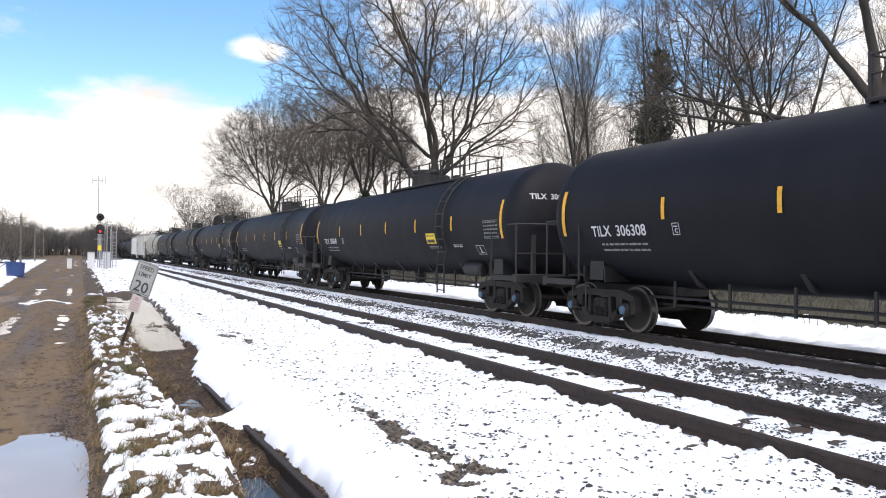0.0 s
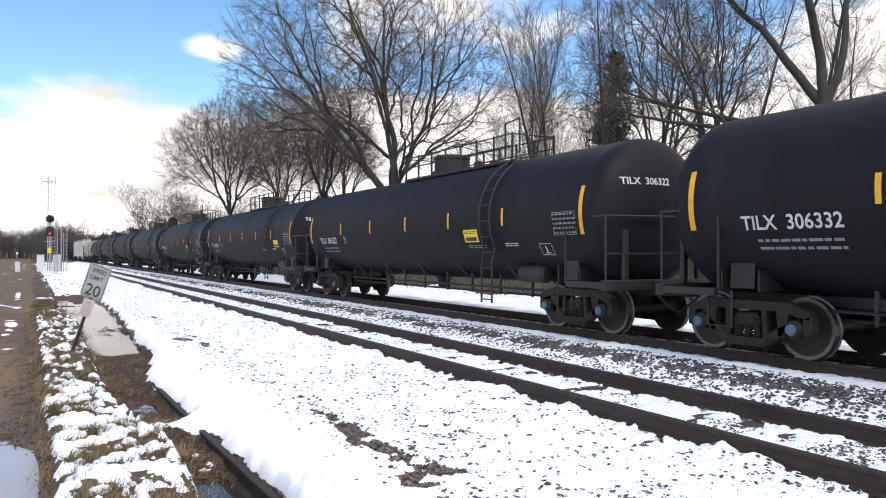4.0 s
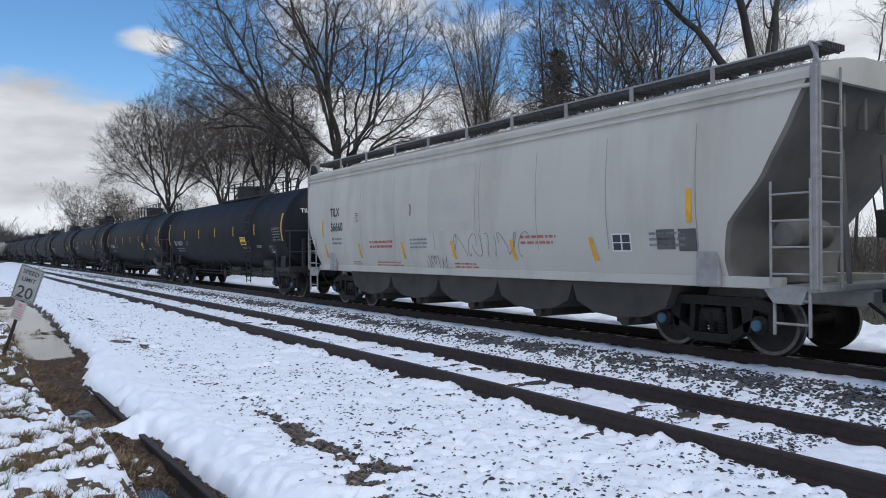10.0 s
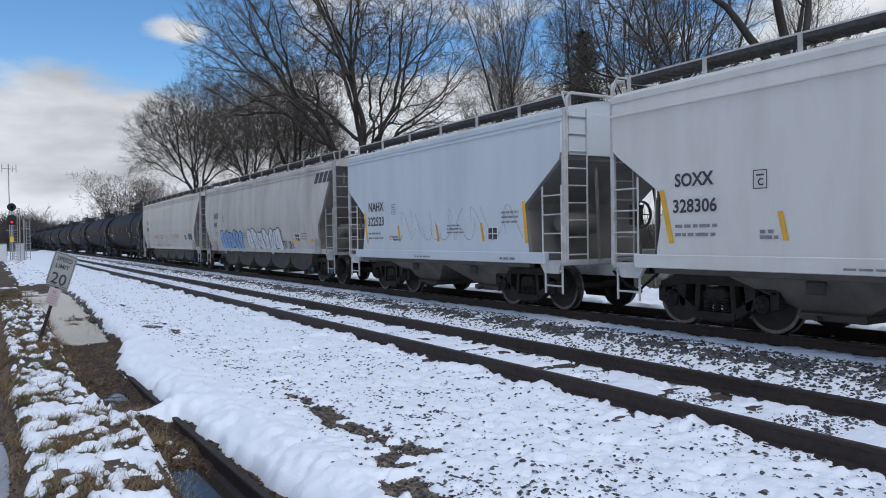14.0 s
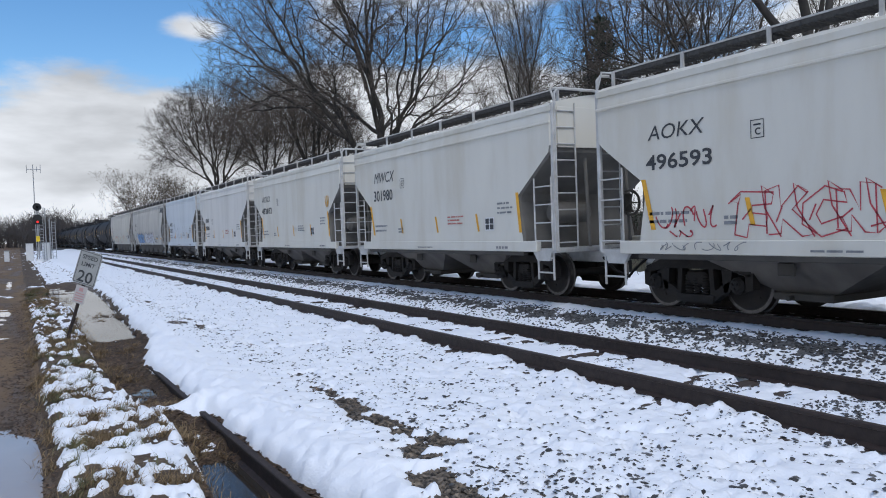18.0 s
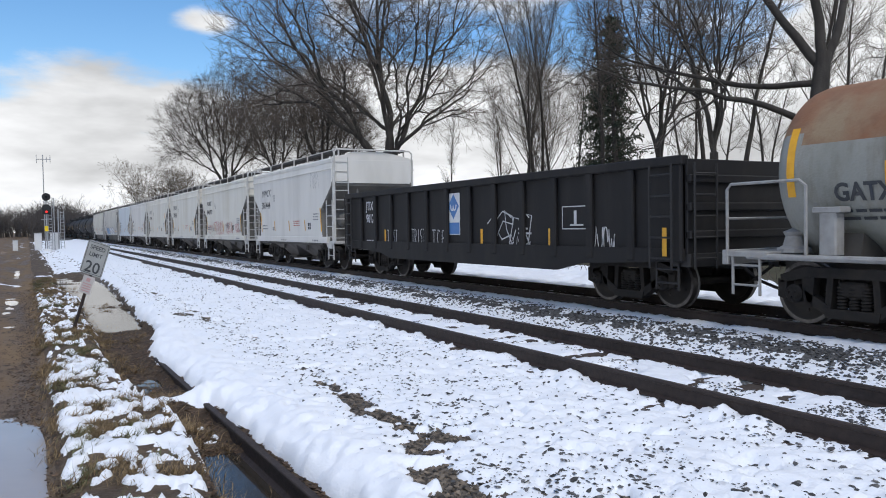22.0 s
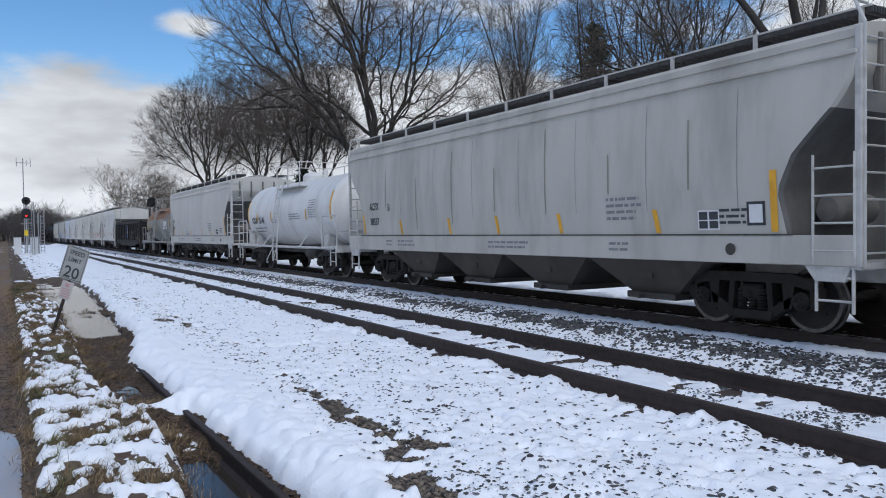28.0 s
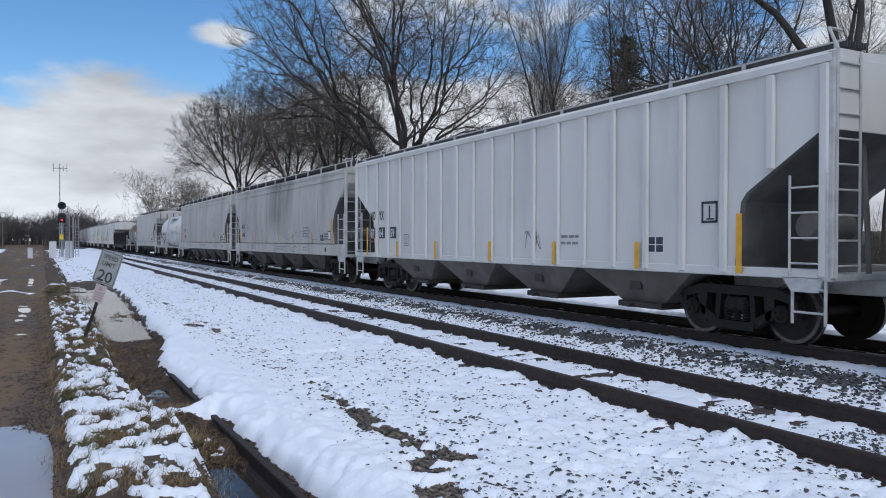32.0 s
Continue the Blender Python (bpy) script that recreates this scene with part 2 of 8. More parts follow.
STREAK = (1.0, 1.3, 0.30)      # streaks that run down a side
MAT = dict(
    snow=material("snow", (0.88, 0.905, 0.945), (0.83, 0.86, 0.91), 3.0, 0.65, 0.1, bump=0.35, bump_scale=45, spec=0.3),
    soil=material("soil", (0.095, 0.062, 0.038), (0.045, 0.031, 0.021), 9.0, 0.85, 0.1, bump=1.0, bump_scale=28, stain=(0.17, 0.12, 0.065), stain_amount=0.8, stain_scale=3.0),
    woodland=material("woodland_floor", (0.066, 0.062, 0.034), (0.035, 0.037, 0.020), 1.2, 0.95, 0.05, bump=0.8, bump_scale=9, stain=(0.095, 0.070, 0.042), stain_amount=0.7, stain_scale=0.6),
    mud=None,
    water=material("muddy_puddle_water", (0.40, 0.345, 0.315), (0.35, 0.30, 0.27), 1.0, 0.05, 0.02, bump=0.012, bump_scale=9),
    dark_water=material("dark_ditch_water", (0.05, 0.042, 0.035), (0.035, 0.03, 0.025), 1.0, 0.05, 0.02, bump=0.012, bump_scale=9),
    rail=material("rail_rust", (0.034, 0.021, 0.017), (0.022, 0.015, 0.013), 14.0, 0.72, 0.12, bump=0.25, bump_scale=70),
    railtop=material("rail_head_steel", (0.050, 0.034, 0.028), (0.032, 0.023, 0.019), 6.0, 0.55, 0.12, metal=0.2),
    main_railtop=material("polished_rail_head", (0.16, 0.155, 0.15), (0.10, 0.095, 0.09), 6.0, 0.42, 0.08, metal=0.8),
    tie=material("tie_wood", (0.075, 0.055, 0.042), (0.04, 0.03, 0.025), 8.0, 0.9, 0.05, bump=0.5, bump_scale=40, stretch=(0.3, 3, 3)),
    ballast=material("ballast_stone", (0.12, 0.12, 0.122), (0.04, 0.04, 0.042), 22.0, 0.85, 0.1, bump=0.3, island=0.6),
    gravel=material("wet_brown_gravel", (0.17, 0.135, 0.10), (0.035, 0.031, 0.028), 14.0, 0.7, 0.15, bump=0.3, detail=2.0, island=0.85),
    tank_black=material("black_tank_paint", (0.0085, 0.0092, 0.0130), (0.0125, 0.0132, 0.0175), 1.6, 0.60, 0.10, spec=0.15, stain=(0.026, 0.027, 0.033), stain_amount=0.22, stain_scale=0.9, bump=0.02, stretch=(1, 1, 0.5)),
    black=material("black_steel_parts", (0.012, 0.012, 0.014), (0.020, 0.019, 0.019), 8.0, 0.6, 0.1, bump=0.1),
    truck=material("truck_cast_steel", (0.014, 0.013, 0.013), (0.026, 0.023, 0.021), 7.0, 0.75, 0.1, bump=0.3, stain=(0.050, 0.041, 0.034), stain_amount=0.5, stain_scale=3, spec=0.3),
    wheel=material("wheel_plate", (0.015, 0.013, 0.012), (0.028, 0.022, 0.019), 9.0, 0.7, 0.1, bump=0.15),
    tread=material("wheel_tread", (0.16, 0.15, 0.145), (0.09, 0.085, 0.08), 12.0, 0.4, 0.08, metal=0.85),
    yellow=material("yellow_reflector", (0.80, 0.42, 0.025), (0.68, 0.33, 0.02), 6.0, 0.5, 0.1, stain=(0.35, 0.22, 0.06), stain_amount=0.4, stain_scale=5),
    placard=material("yellow_placard", (0.85, 0.62, 0.02), (0.80, 0.56, 0.02), 6.0, 0.5, 0.1),
    white_ink=material("white_stencil", (0.62, 0.62, 0.63), (0.48, 0.48, 0.5), 12.0, 0.6, 0.1),
    black_ink=material("black_stencil", (0.030, 0.034, 0.042), (0.05, 0.054, 0.06), 12.0, 0.6, 0.1),
    grey_ink=material("grey_stencil", (0.16, 0.17, 0.19), (0.26, 0.27, 0.28), 12.0, 0.6, 0.1),
    red_ink=material("red_stencil", (0.42, 0.10, 0.08), (0.50, 0.2, 0.17), 12.0, 0.6, 0.1),
    paper=material("white_card", (0.72, 0.73, 0.74), (0.66, 0.67, 0.68), 5.0, 0.6, 0.1),
    blue_paint=material("blue_spray", (0.22, 0.40, 0.68), (0.16, 0.32, 0.60), 4.0, 0.5, 0.1),
    silver_spray=material("pale_spray", (0.62, 0.64, 0.68), (0.54, 0.56, 0.60), 4.0, 0.5, 0.1),
    faded_blue=material("faded_blue_spray", (0.17, 0.19, 0.23), (0.20, 0.17, 0.16), 5.0, 0.6, 0.1),
    red_spray=material("red_spray", (0.50, 0.055, 0.075), (0.40, 0.05, 0.07), 4.0, 0.5, 0.1),
    grey_hopper=material("grey_hopper_paint", (0.50, 0.485, 0.445), (0.435, 0.42, 0.385), 1.1, 0.55, 0.1, stain=(0.25, 0.235, 0.21), stain_amount=0.5, stain_scale=1.1, stretch=STREAK, bump=0.02),
    tan_hopper=material("beige_hopper_paint", (0.55, 0.53, 0.47), (0.505, 0.485, 0.43), 0.7, 0.55, 0.1, stain=(0.33, 0.31, 0.25), stain_amount=0.5, stain_scale=1.0, stretch=STREAK, bump=0.02),
    white_hopper=material("white_hopper_paint", (0.67, 0.66, 0.63), (0.61, 0.60, 0.57), 1.0, 0.5, 0.1, stain=(0.42, 0.41, 0.38), stain_amount=0.25, stain_scale=1.0, stretch=STREAK, bump=0.015),
    pale_hopper=material("pale_cream_hopper_paint", (0.66, 0.645, 0.585), (0.60, 0.585, 0.53), 1.0, 0.5, 0.1, stain=(0.52, 0.46, 0.34), stain_amount=0.45, stain_scale=1.0, stretch=STREAK, bump=0.015),
    light_grey_hopper=material("light_grey_hopper_paint", (0.56, 0.545, 0.505), (0.51, 0.495, 0.46), 1.0, 0.55, 0.1, stain=(0.40, 0.385, 0.35), stain_amount=0.3, stain_scale=1.1, stretch=STREAK, bump=0.02),
    blue_hopper=material("bluish_white_hopper_paint", (0.56, 0.61, 0.65), (0.52, 0.57, 0.61), 1.0, 0.5, 0.1, stain=(0.42, 0.45, 0.48), stain_amount=0.3, stain_scale=1.0, stretch=STREAK, bump=0.015),
    under=material("grimy_underside", (0.060, 0.055, 0.049), (0.036, 0.034, 0.031), 3.0, 0.8, 0.1, stain=(0.13, 0.115, 0.10), stain_amount=0.5, stain_scale=1.5),
    bay=material("dirty_hopper_bay", (0.15, 0.138, 0.126), (0.085, 0.078, 0.072), 2.0, 0.75, 0.1, stain=(0.09, 0.08, 0.07), stain_amount=0.7, stain_scale=1.6),
    grating=material("galvanised_grating", (0.085, 0.085, 0.087), (0.05, 0.05, 0.052), 14.0, 0.85, 0.1),
    gondola=material("black_gondola_paint", (0.010, 0.010, 0.012), (0.016, 0.0155, 0.016), 2.4, 0.65, 0.1, spec=0.3, stain=(0.034, 0.030, 0.028), stain_amount=0.6, stain_scale=1.6, stretch=STREAK, bump=0.03),
    rusty_tank=None,
    # hopper ends: grime, with the recess's shade mixed into the colour
    end_dark=material("dark_end_grime_and_shade", (0.115, 0.115, 0.112), (0.075, 0.075, 0.072), 2.0, 0.8, 0.1, stain=(0.2, 0.19, 0.18), stain_amount=0.5, stain_scale=1.5),
    end_grey=material("grey_end_grime_and_shade", (0.19, 0.18, 0.165), (0.13, 0.125, 0.115), 2.0, 0.8, 0.1, stain=(0.12, 0.11, 0.1), stain_amount=0.5, stain_scale=1.5),
    white_tank=material("white_tank_paint", (0.68, 0.68, 0.67), (0.62, 0.62, 0.61), 1.2, 0.5, 0.1, stain=(0.42, 0.39, 0.34), stain_amount=0.35, stain_scale=1.2, stretch=(1, 2, 0.5)),
    white_steel=material("white_painted_steel", (0.55, 0.55, 0.54), (0.44, 0.44, 0.43), 6.0, 0.6, 0.1, stain=(0.26, 0.23, 0.2), stain_amount=0.5, stain_scale=4),
    grey_steel=material("grey_painted_steel", (0.34, 0.34, 0.335), (0.27, 0.27, 0.265), 6.0, 0.6, 0.1, stain=(0.16, 0.13, 0.11), stain_amount=0.5, stain_scale=4),
    dull_tank=material("tan_tank_paint", (0.30, 0.29, 0.24), (0.25, 0.24, 0.2), 1.5, 0.6, 0.1),
    bark=material("grey_brown_bark", (0.064, 0.057, 0.050), (0.036, 0.032, 0.029), 5.0, 0.95, 0.05, bump=0.8, bump_scale=14, stretch=(1, 1, 0.25), random_tint=0.18),
    twig=material("bare_twigs", (0.115, 0.094, 0.078), (0.072, 0.059, 0.050), 0.5, 0.9, 0.05, random_tint=0.2),
    pale_twig=material("pale_bare_twigs", (0.17, 0.14, 0.11), (0.11, 0.092, 0.075), 0.5, 0.9, 0.05, random_tint=0.15),
    far_wood=material("far_bare_wood", (0.115, 0.104, 0.100), (0.078, 0.071, 0.069), 0.05, 0.95, 0.03),
    needle=material("conifer_needles", (0.040, 0.056, 0.034), (0.024, 0.034, 0.022), 1.5, 0.8, 0.1),
    dry_grass=material("dry_grass", (0.30, 0.215, 0.115), (0.19, 0.13, 0.07), 3.0, 0.85, 0.1, island=0.45),
    green_grass=material("green_grass", (0.095, 0.115, 0.045), (0.16, 0.15, 0.07), 3.0, 0.8, 0.1, island=0.4),
    leaf=material("dead_leaves", (0.13, 0.080, 0.046), (0.035, 0.024, 0.018), 12.0, 0.75, 0.15, island=0.75),
    sign_face=material("grey_white_sign_sheet", (0.36, 0.37, 0.365), (0.30, 0.31, 0.30), 5.0, 0.45, 0.1, stain=(0.30, 0.29, 0.26), stain_amount=0.4, stain_scale=5),
    signal_black=material("signal_black", (0.012, 0.012, 0.013), (0.02, 0.02, 0.02), 5.0, 0.6, 0.1),
    galvanised=material("galvanised_steel", (0.42, 0.43, 0.44), (0.34, 0.35, 0.36), 7.0, 0.5, 0.1, metal=0.4),
    blue_bin=material("blue_bin_paint", (0.03, 0.07, 0.22), (0.025, 0.055, 0.17), 4.0, 0.5, 0.1),
    pole=material("weathered_pole_wood", (0.20, 0.17, 0.14), (0.13, 0.11, 0.09), 6.0, 0.9, 0.05, stretch=(1, 1, 0.1)),
    notice=material("faded_notice_sheet", (0.50, 0.47, 0.46), (0.44, 0.42, 0.41), 5.0, 0.6, 0.1),
    pink=material("faded_pink_print", (0.50, 0.25, 0.25), (0.45, 0.3, 0.3), 5.0, 0.6, 0.1),
    repaint=material("grey_patch_of_repaint", (0.515, 0.495, 0.44), (0.475, 0.455, 0.405), 1.5, 0.6, 0.1),
    hub_blue=material("blue_bearing_cap", (0.06, 0.16, 0.24), (0.05, 0.11, 0.17), 9.0, 0.6, 0.1),
    logo_blue=material("blue_logo_ink", (0.08, 0.22, 0.50), (0.07, 0.18, 0.42), 6.0, 0.6, 0.1),
)


def mixed_material(name, parts):
    """Layers of (colour, roughness) laid over one another by noise: [(colour, rough, scale, low, high, stretch)]."""
    m = bpy.data.materials.new(name)
    m.use_nodes = True
    nt = m.node_tree
    N, L = nt.nodes.new, nt.links.new
    b, tc = nt.nodes["Principled BSDF"], N("ShaderNodeTexCoord")
    b.inputs["Specular IOR Level"].default_value = 0.25
    col = rgh = height = None
    for k, (c, r, scale, lo, hi, stretch) in enumerate(parts):
        if col is None:
            cn, rn = N("ShaderNodeRGB"), N("ShaderNodeValue")
            cn.outputs[0].default_value, rn.outputs[0].default_value = (*c, 1), r
            col, rgh = cn.outputs[0], rn.outputs[0]
            continue
        mp, n, mr = N("ShaderNodeMapping"), N("ShaderNodeTexNoise"), N("ShaderNodeMapRange")
        mp.inputs["Scale"].default_value, mp.inputs["Location"].default_value = stretch, (k * 3.7, k * 1.9, k * 2.3)
        L(tc.outputs["Object"], mp.inputs[0])
        L(mp.outputs[0], n.inputs["Vector"])
        n.inputs["Scale"].default_value, n.inputs["Detail"].default_value, n.inputs["Roughness"].default_value = scale, 8.0, 0.6
        mr.inputs["From Min"].default_value, mr.inputs["From Max"].default_value = lo, hi
        L(n.outputs["Fac"], mr.inputs["Value"])
        mx, mf = N("ShaderNodeMix"), N("ShaderNodeMix")
        mx.data_type = "RGBA"
        mx.inputs["B"].default_value = (*c, 1)
        L(mr.outputs[0], mx.inputs["Factor"])
        L(col, mx.inputs["A"])
        L(mr.outputs[0], mf.inputs["Factor"])
        L(rgh, mf.inputs["A"])
        mf.inputs["B"].default_value = r
        col, rgh, height = mx.outputs["Result"], mf.outputs["Result"], n.outputs["Fac"]
    L(col, b.inputs["Base Color"])
    L(rgh, b.inputs["Roughness"])
    bp, n3 = N("ShaderNodeBump"), N("ShaderNodeTexNoise")
    n3.inputs["Scale"].default_value, n3.inputs["Detail"].default_value = 30.0, 6.0
    L(tc.outputs["Object"], n3.inputs["Vector"])
    bp.inputs["Strength"].default_value, bp.inputs["Distance"].default_value = 0.35, 0.02
    L(n3.outputs["Fac"], bp.inputs["Height"])
    L(bp.outputs[0], b.inputs["Normal"])
    return m


MAT["mud"] = mixed_material("wet_mud_road", [((0.185, 0.125, 0.072), 0.88, 1, 0, 1, (1, 1, 1)), ((0.105, 0.071, 0.045), 0.55, 0.9, 0.42, 0.60, (1.5, 0.25, 1)),
                                             ((0.055, 0.040, 0.029), 0.85, 6.0, 0.54, 0.66, (1, 0.6, 1)), ((0.24, 0.17, 0.105), 0.5, 0.5, 0.56, 0.72, (1.2, 0.2, 1))])


def smudged(name, base, spots, colour):
    """A copy of a paint with soot smears: spots of (along, half width, from height, amount)."""
    m = MAT[base].copy()
    m.name = name
    nt = m.node_tree
    N, L = nt.nodes.new, nt.links.new
    b = nt.nodes["Principled BSDF"]
    col = b.inputs["Base Color"].links[0].from_socket
    tc, sep = N("ShaderNodeTexCoord"), N("ShaderNodeSeparateXYZ")
    L(tc.outputs["Object"], sep.inputs[0])
    mp, n = N("ShaderNodeMapping"), N("ShaderNodeTexNoise")
    mp.inputs["Scale"].default_value = (1.0, 1.6, 0.35)
    n.inputs["Scale"].default_value, n.inputs["Detail"].default_value = 1.4, 7.0
    L(tc.outputs["Object"], mp.inputs[0])
    L(mp.outputs[0], n.inputs["Vector"])
    for along, half, low, amount in spots:
        off, away, fade, rise, both, lot, mx = (N("ShaderNodeMath"), N("ShaderNodeMath"), N("ShaderNodeMapRange"), N("ShaderNodeMapRange"), N("ShaderNodeMath"), N("ShaderNodeMath"), N("ShaderNodeMix"))
        off.operation, away.operation, both.operation, lot.operation = "SUBTRACT", "ABSOLUTE", "MULTIPLY", "MULTIPLY"
        off.inputs[1].default_value = along
        L(sep.outputs[1], off.inputs[0])
        L(off.outputs[0], away.inputs[0])
        fade.interpolation_type = rise.interpolation_type = "SMOOTHSTEP"
        fade.inputs["From Min"].default_value, fade.inputs["From Max"].default_value = half, half * 0.15
        L(away.outputs[0], fade.inputs["Value"])
        rise.inputs["From Min"].default_value, rise.inputs["From Max"].default_value, rise.inputs["To Max"].default_value = low, low + 1.3, amount
        L(sep.outputs[2], rise.inputs["Value"])
        L(fade.outputs[0], both.inputs[0])
        L(rise.outputs[0], both.inputs[1])
        L(both.outputs[0], lot.inputs[0])
        L(n.outputs["Fac"], lot.inputs[1])
        mx.data_type = "RGBA"
        mx.inputs["B"].default_value = (*colour, 1)
        L(lot.outputs[0], mx.inputs["Factor"])
        L(col, mx.inputs["A"])
        col = mx.outputs["Result"]
    L(col, b.inputs["Base Color"])
    return m


MAT["sooty_hopper"] = smudged("sooty_grey_hopper_paint", "grey_hopper", ((0.3, 2.0, 1.5, 1.3), (-1.6, 0.9, 1.9, 0.9), (5.6, 1.0, 1.2, 0.5)), (0.13, 0.125, 0.115))
MAT["rusty_tank"] = mixed_material("faded_rusty_tank_paint", [((0.215, 0.22, 0.195), 0.6, 1, 0, 1, (1, 1, 1)), ((0.30, 0.305, 0.285), 0.6, 0.7, 0.45, 0.6, (1, 0.6, 0.3)),
                                                               ((0.16, 0.14, 0.105), 0.7, 1.6, 0.50, 0.75, (1, 1.4, 0.4))])
MAT["rust_band"] = mixed_material("rust_red_top_coat", [((0.235, 0.118, 0.068), 0.7, 1, 0, 1, (1, 1, 1)), ((0.27, 0.20, 0.13), 0.7, 0.8, 0.44, 0.62, (1, 1, 0.6)),
                                                         ((0.20, 0.105, 0.065), 0.75, 2.0, 0.50, 0.7, (1, 1, 1))])

# ---- mesh helpers ----
class Shape:
    """Collects vertices and faces of one mesh."""

    def __init__(self):
        self.v, self.f, self.mi = [], [], []

    def add(self, verts, faces, mi=0):
        n = len(self.v)
        self.v.extend(tuple(p) for p in verts)
        self.f.extend(tuple(i + n for i in q) for q in faces)
        self.mi.extend([mi] * len(faces))
        return self

    def box(self, x0, x1, y0, y1, z0, z1, b=0.0):
        if b <= 0:
            v = [(x, y, z) for x in (x0, x1) for y in (y0, y1) for z in (z0, z1)]
            return self.add(v, [(0, 1, 3, 2), (4, 6, 7, 5), (0, 4, 5, 1), (2, 3, 7, 6), (0, 2, 6, 4), (1, 5, 7, 3)])
        b = min(b, (x1 - x0) / 2.1, (y1 - y0) / 2.1, (z1 - z0) / 2.1)
        v, idx = [], {}
        for i, x in enumerate((x0, x1)):
            for j, y in enumerate((y0, y1)):
                for k, z in enumerate((z0, z1)):
                    sx, sy, sz = (b if i == 0 else -b), (b if j == 0 else -b), (b if k == 0 else -b)
                    for a, p in enumerate(((x, y + sy, z + sz), (x + sx, y, z + sz), (x + sx, y + sy, z))):
                        idx[i, j, k, a] = len(v)
                        v.append(p)
        f = []
        for i in (0, 1):
            q = [idx[i, 0, 0, 0], idx[i, 0, 1, 0], idx[i, 1, 1, 0], idx[i, 1, 0, 0]]
            f.append(q if i == 0 else q[::-1])
            q = [idx[0, i, 0, 1], idx[1, i, 0, 1], idx[1, i, 1, 1], idx[0, i, 1, 1]]
            f.append(q if i == 0 else q[::-1])
            q = [idx[0, 0, i, 2], idx[0, 1, i, 2], idx[1, 1, i, 2], idx[1, 0, i, 2]]
            f.append(q if i == 0 else q[::-1])
        for j in (0, 1):
            for k in (0, 1):
                q = [idx[0, j, k, 1], idx[1, j, k, 1], idx[1, j, k, 2], idx[0, j, k, 2]]
                f.append(q if j != k else q[::-1])
                q = [idx[j, 0, k, 0], idx[j, 1, k, 0], idx[j, 1, k, 2], idx[j, 0, k, 2]]
                f.append(q if j == k else q[::-1])
                q = [idx[j, k, 0, 0], idx[j, k, 1, 0], idx[j, k, 1, 1], idx[j, k, 0, 1]]
                f.append(q if j != k else q[::-1])
                for i in (0, 1):
                    q = [idx[i, j, k, 0], idx[i, j, k, 1], idx[i, j, k, 2]]
                    f.append(q if (i + j + k) % 2 == 0 else q[::-1])
        return self.add(v, f)

    def tube(self, pts, r, n=8, caps=True, mi=0):
        pts = [Vector(p) for p in pts]
        rr = r if isinstance(r, (list, tuple)) else [r] * len(pts)
        v, f = [], []
        ref = None
        for i, p in enumerate(pts):
            d = (pts[min(i + 1, len(pts) - 1)] - pts[max(i - 1, 0)]).normalized()
            if ref is None:
                ref = d.orthogonal().normalized()
            ref = (ref - d * ref.dot(d))
            ref = ref.normalized() if ref.length > 1e-6 else d.orthogonal().normalized()
            s = d.cross(ref)
            for k in range(n):
                a = 2 * math.pi * k / n
                v.append(p + (ref * math.cos(a) + s * math.sin(a)) * rr[i])
        for i in range(len(pts) - 1):
            for k in range(n):
                a, b = i * n + k, i * n + (k + 1) % n
                f.append((a, b, b + n, a + n))
        if caps:
            f.append(tuple(range(n))[::-1])
            f.append(tuple(range((len(pts) - 1) * n, len(pts) * n)))
        return self.add(v, f, mi)

    def lathe(self, profile, axis, c=(0, 0, 0), n=24, mi=0):
        """Turns (along, radius) points about the axis 'x', 'y' or 'z' through c; mi: one index, or one a ring."""
        v, f, m = [], [], []
        for s, r in profile:
            for k in range(n):
                a = 2 * math.pi * k / n
                p = {"x": (s, r * math.cos(a), r * math.sin(a)), "y": (r * math.cos(a), s, r * math.sin(a)), "z": (r * math.cos(a), r * math.sin(a), s)}[axis]
                v.append((p[0] + c[0], p[1] + c[1], p[2] + c[2]))
        for i in range(len(profile) - 1):
            for k in range(n):
                a, b = i * n + k, i * n + (k + 1) % n
                f.append((a, b, b + n, a + n))
        base = len(self.f)
        self.add(v, f)
        if not isinstance(mi, int):
            for i in range(len(profile) - 1):
                for k in range(n):
                    self.mi[base + i * n + k] = mi[i]
        return self

    def prism(self, poly, axis, a, b, shift=0.0):
        """A flat polygon pushed from a to b along the axis; its points are the other two coordinates in order."""
        n = len(poly)

        def at(p, s):
            return {"x": (s, p[0], p[1]), "y": (p[0], s, p[1]), "z": (p[0], p[1], s)}[axis]
        v = [at(p, a) for p in poly] + [at(p, b) for p in poly]
        f = [tuple(range(n))[::-1], tuple(range(n, 2 * n))] + [(i, (i + 1) % n, (i + 1) % n + n, i + n) for i in range(n)]
        return self.add(v, f)

    def ribbon(self, pts, width, surf):
        """A painted line of that width, lying on a side: points are (along, height)."""
        v, f = [], []
        for i, (u, w) in enumerate(pts):
            u0, w0 = pts[max(i - 1, 0)]
            u1, w1 = pts[min(i + 1, len(pts) - 1)]
            d = math.hypot(u1 - u0, w1 - w0) or 1
            nx, nz = -(w1 - w0) / d * width / 2, (u1 - u0) / d * width / 2
            for s in (-1, 1):
                v.append((-surf(w + s * nz), u + s * nx, w + s * nz))
        for i in range(len(pts) - 1):
            f.append((2 * i, 2 * i + 1, 2 * i + 3, 2 * i + 2))
        return self.add(v, f)

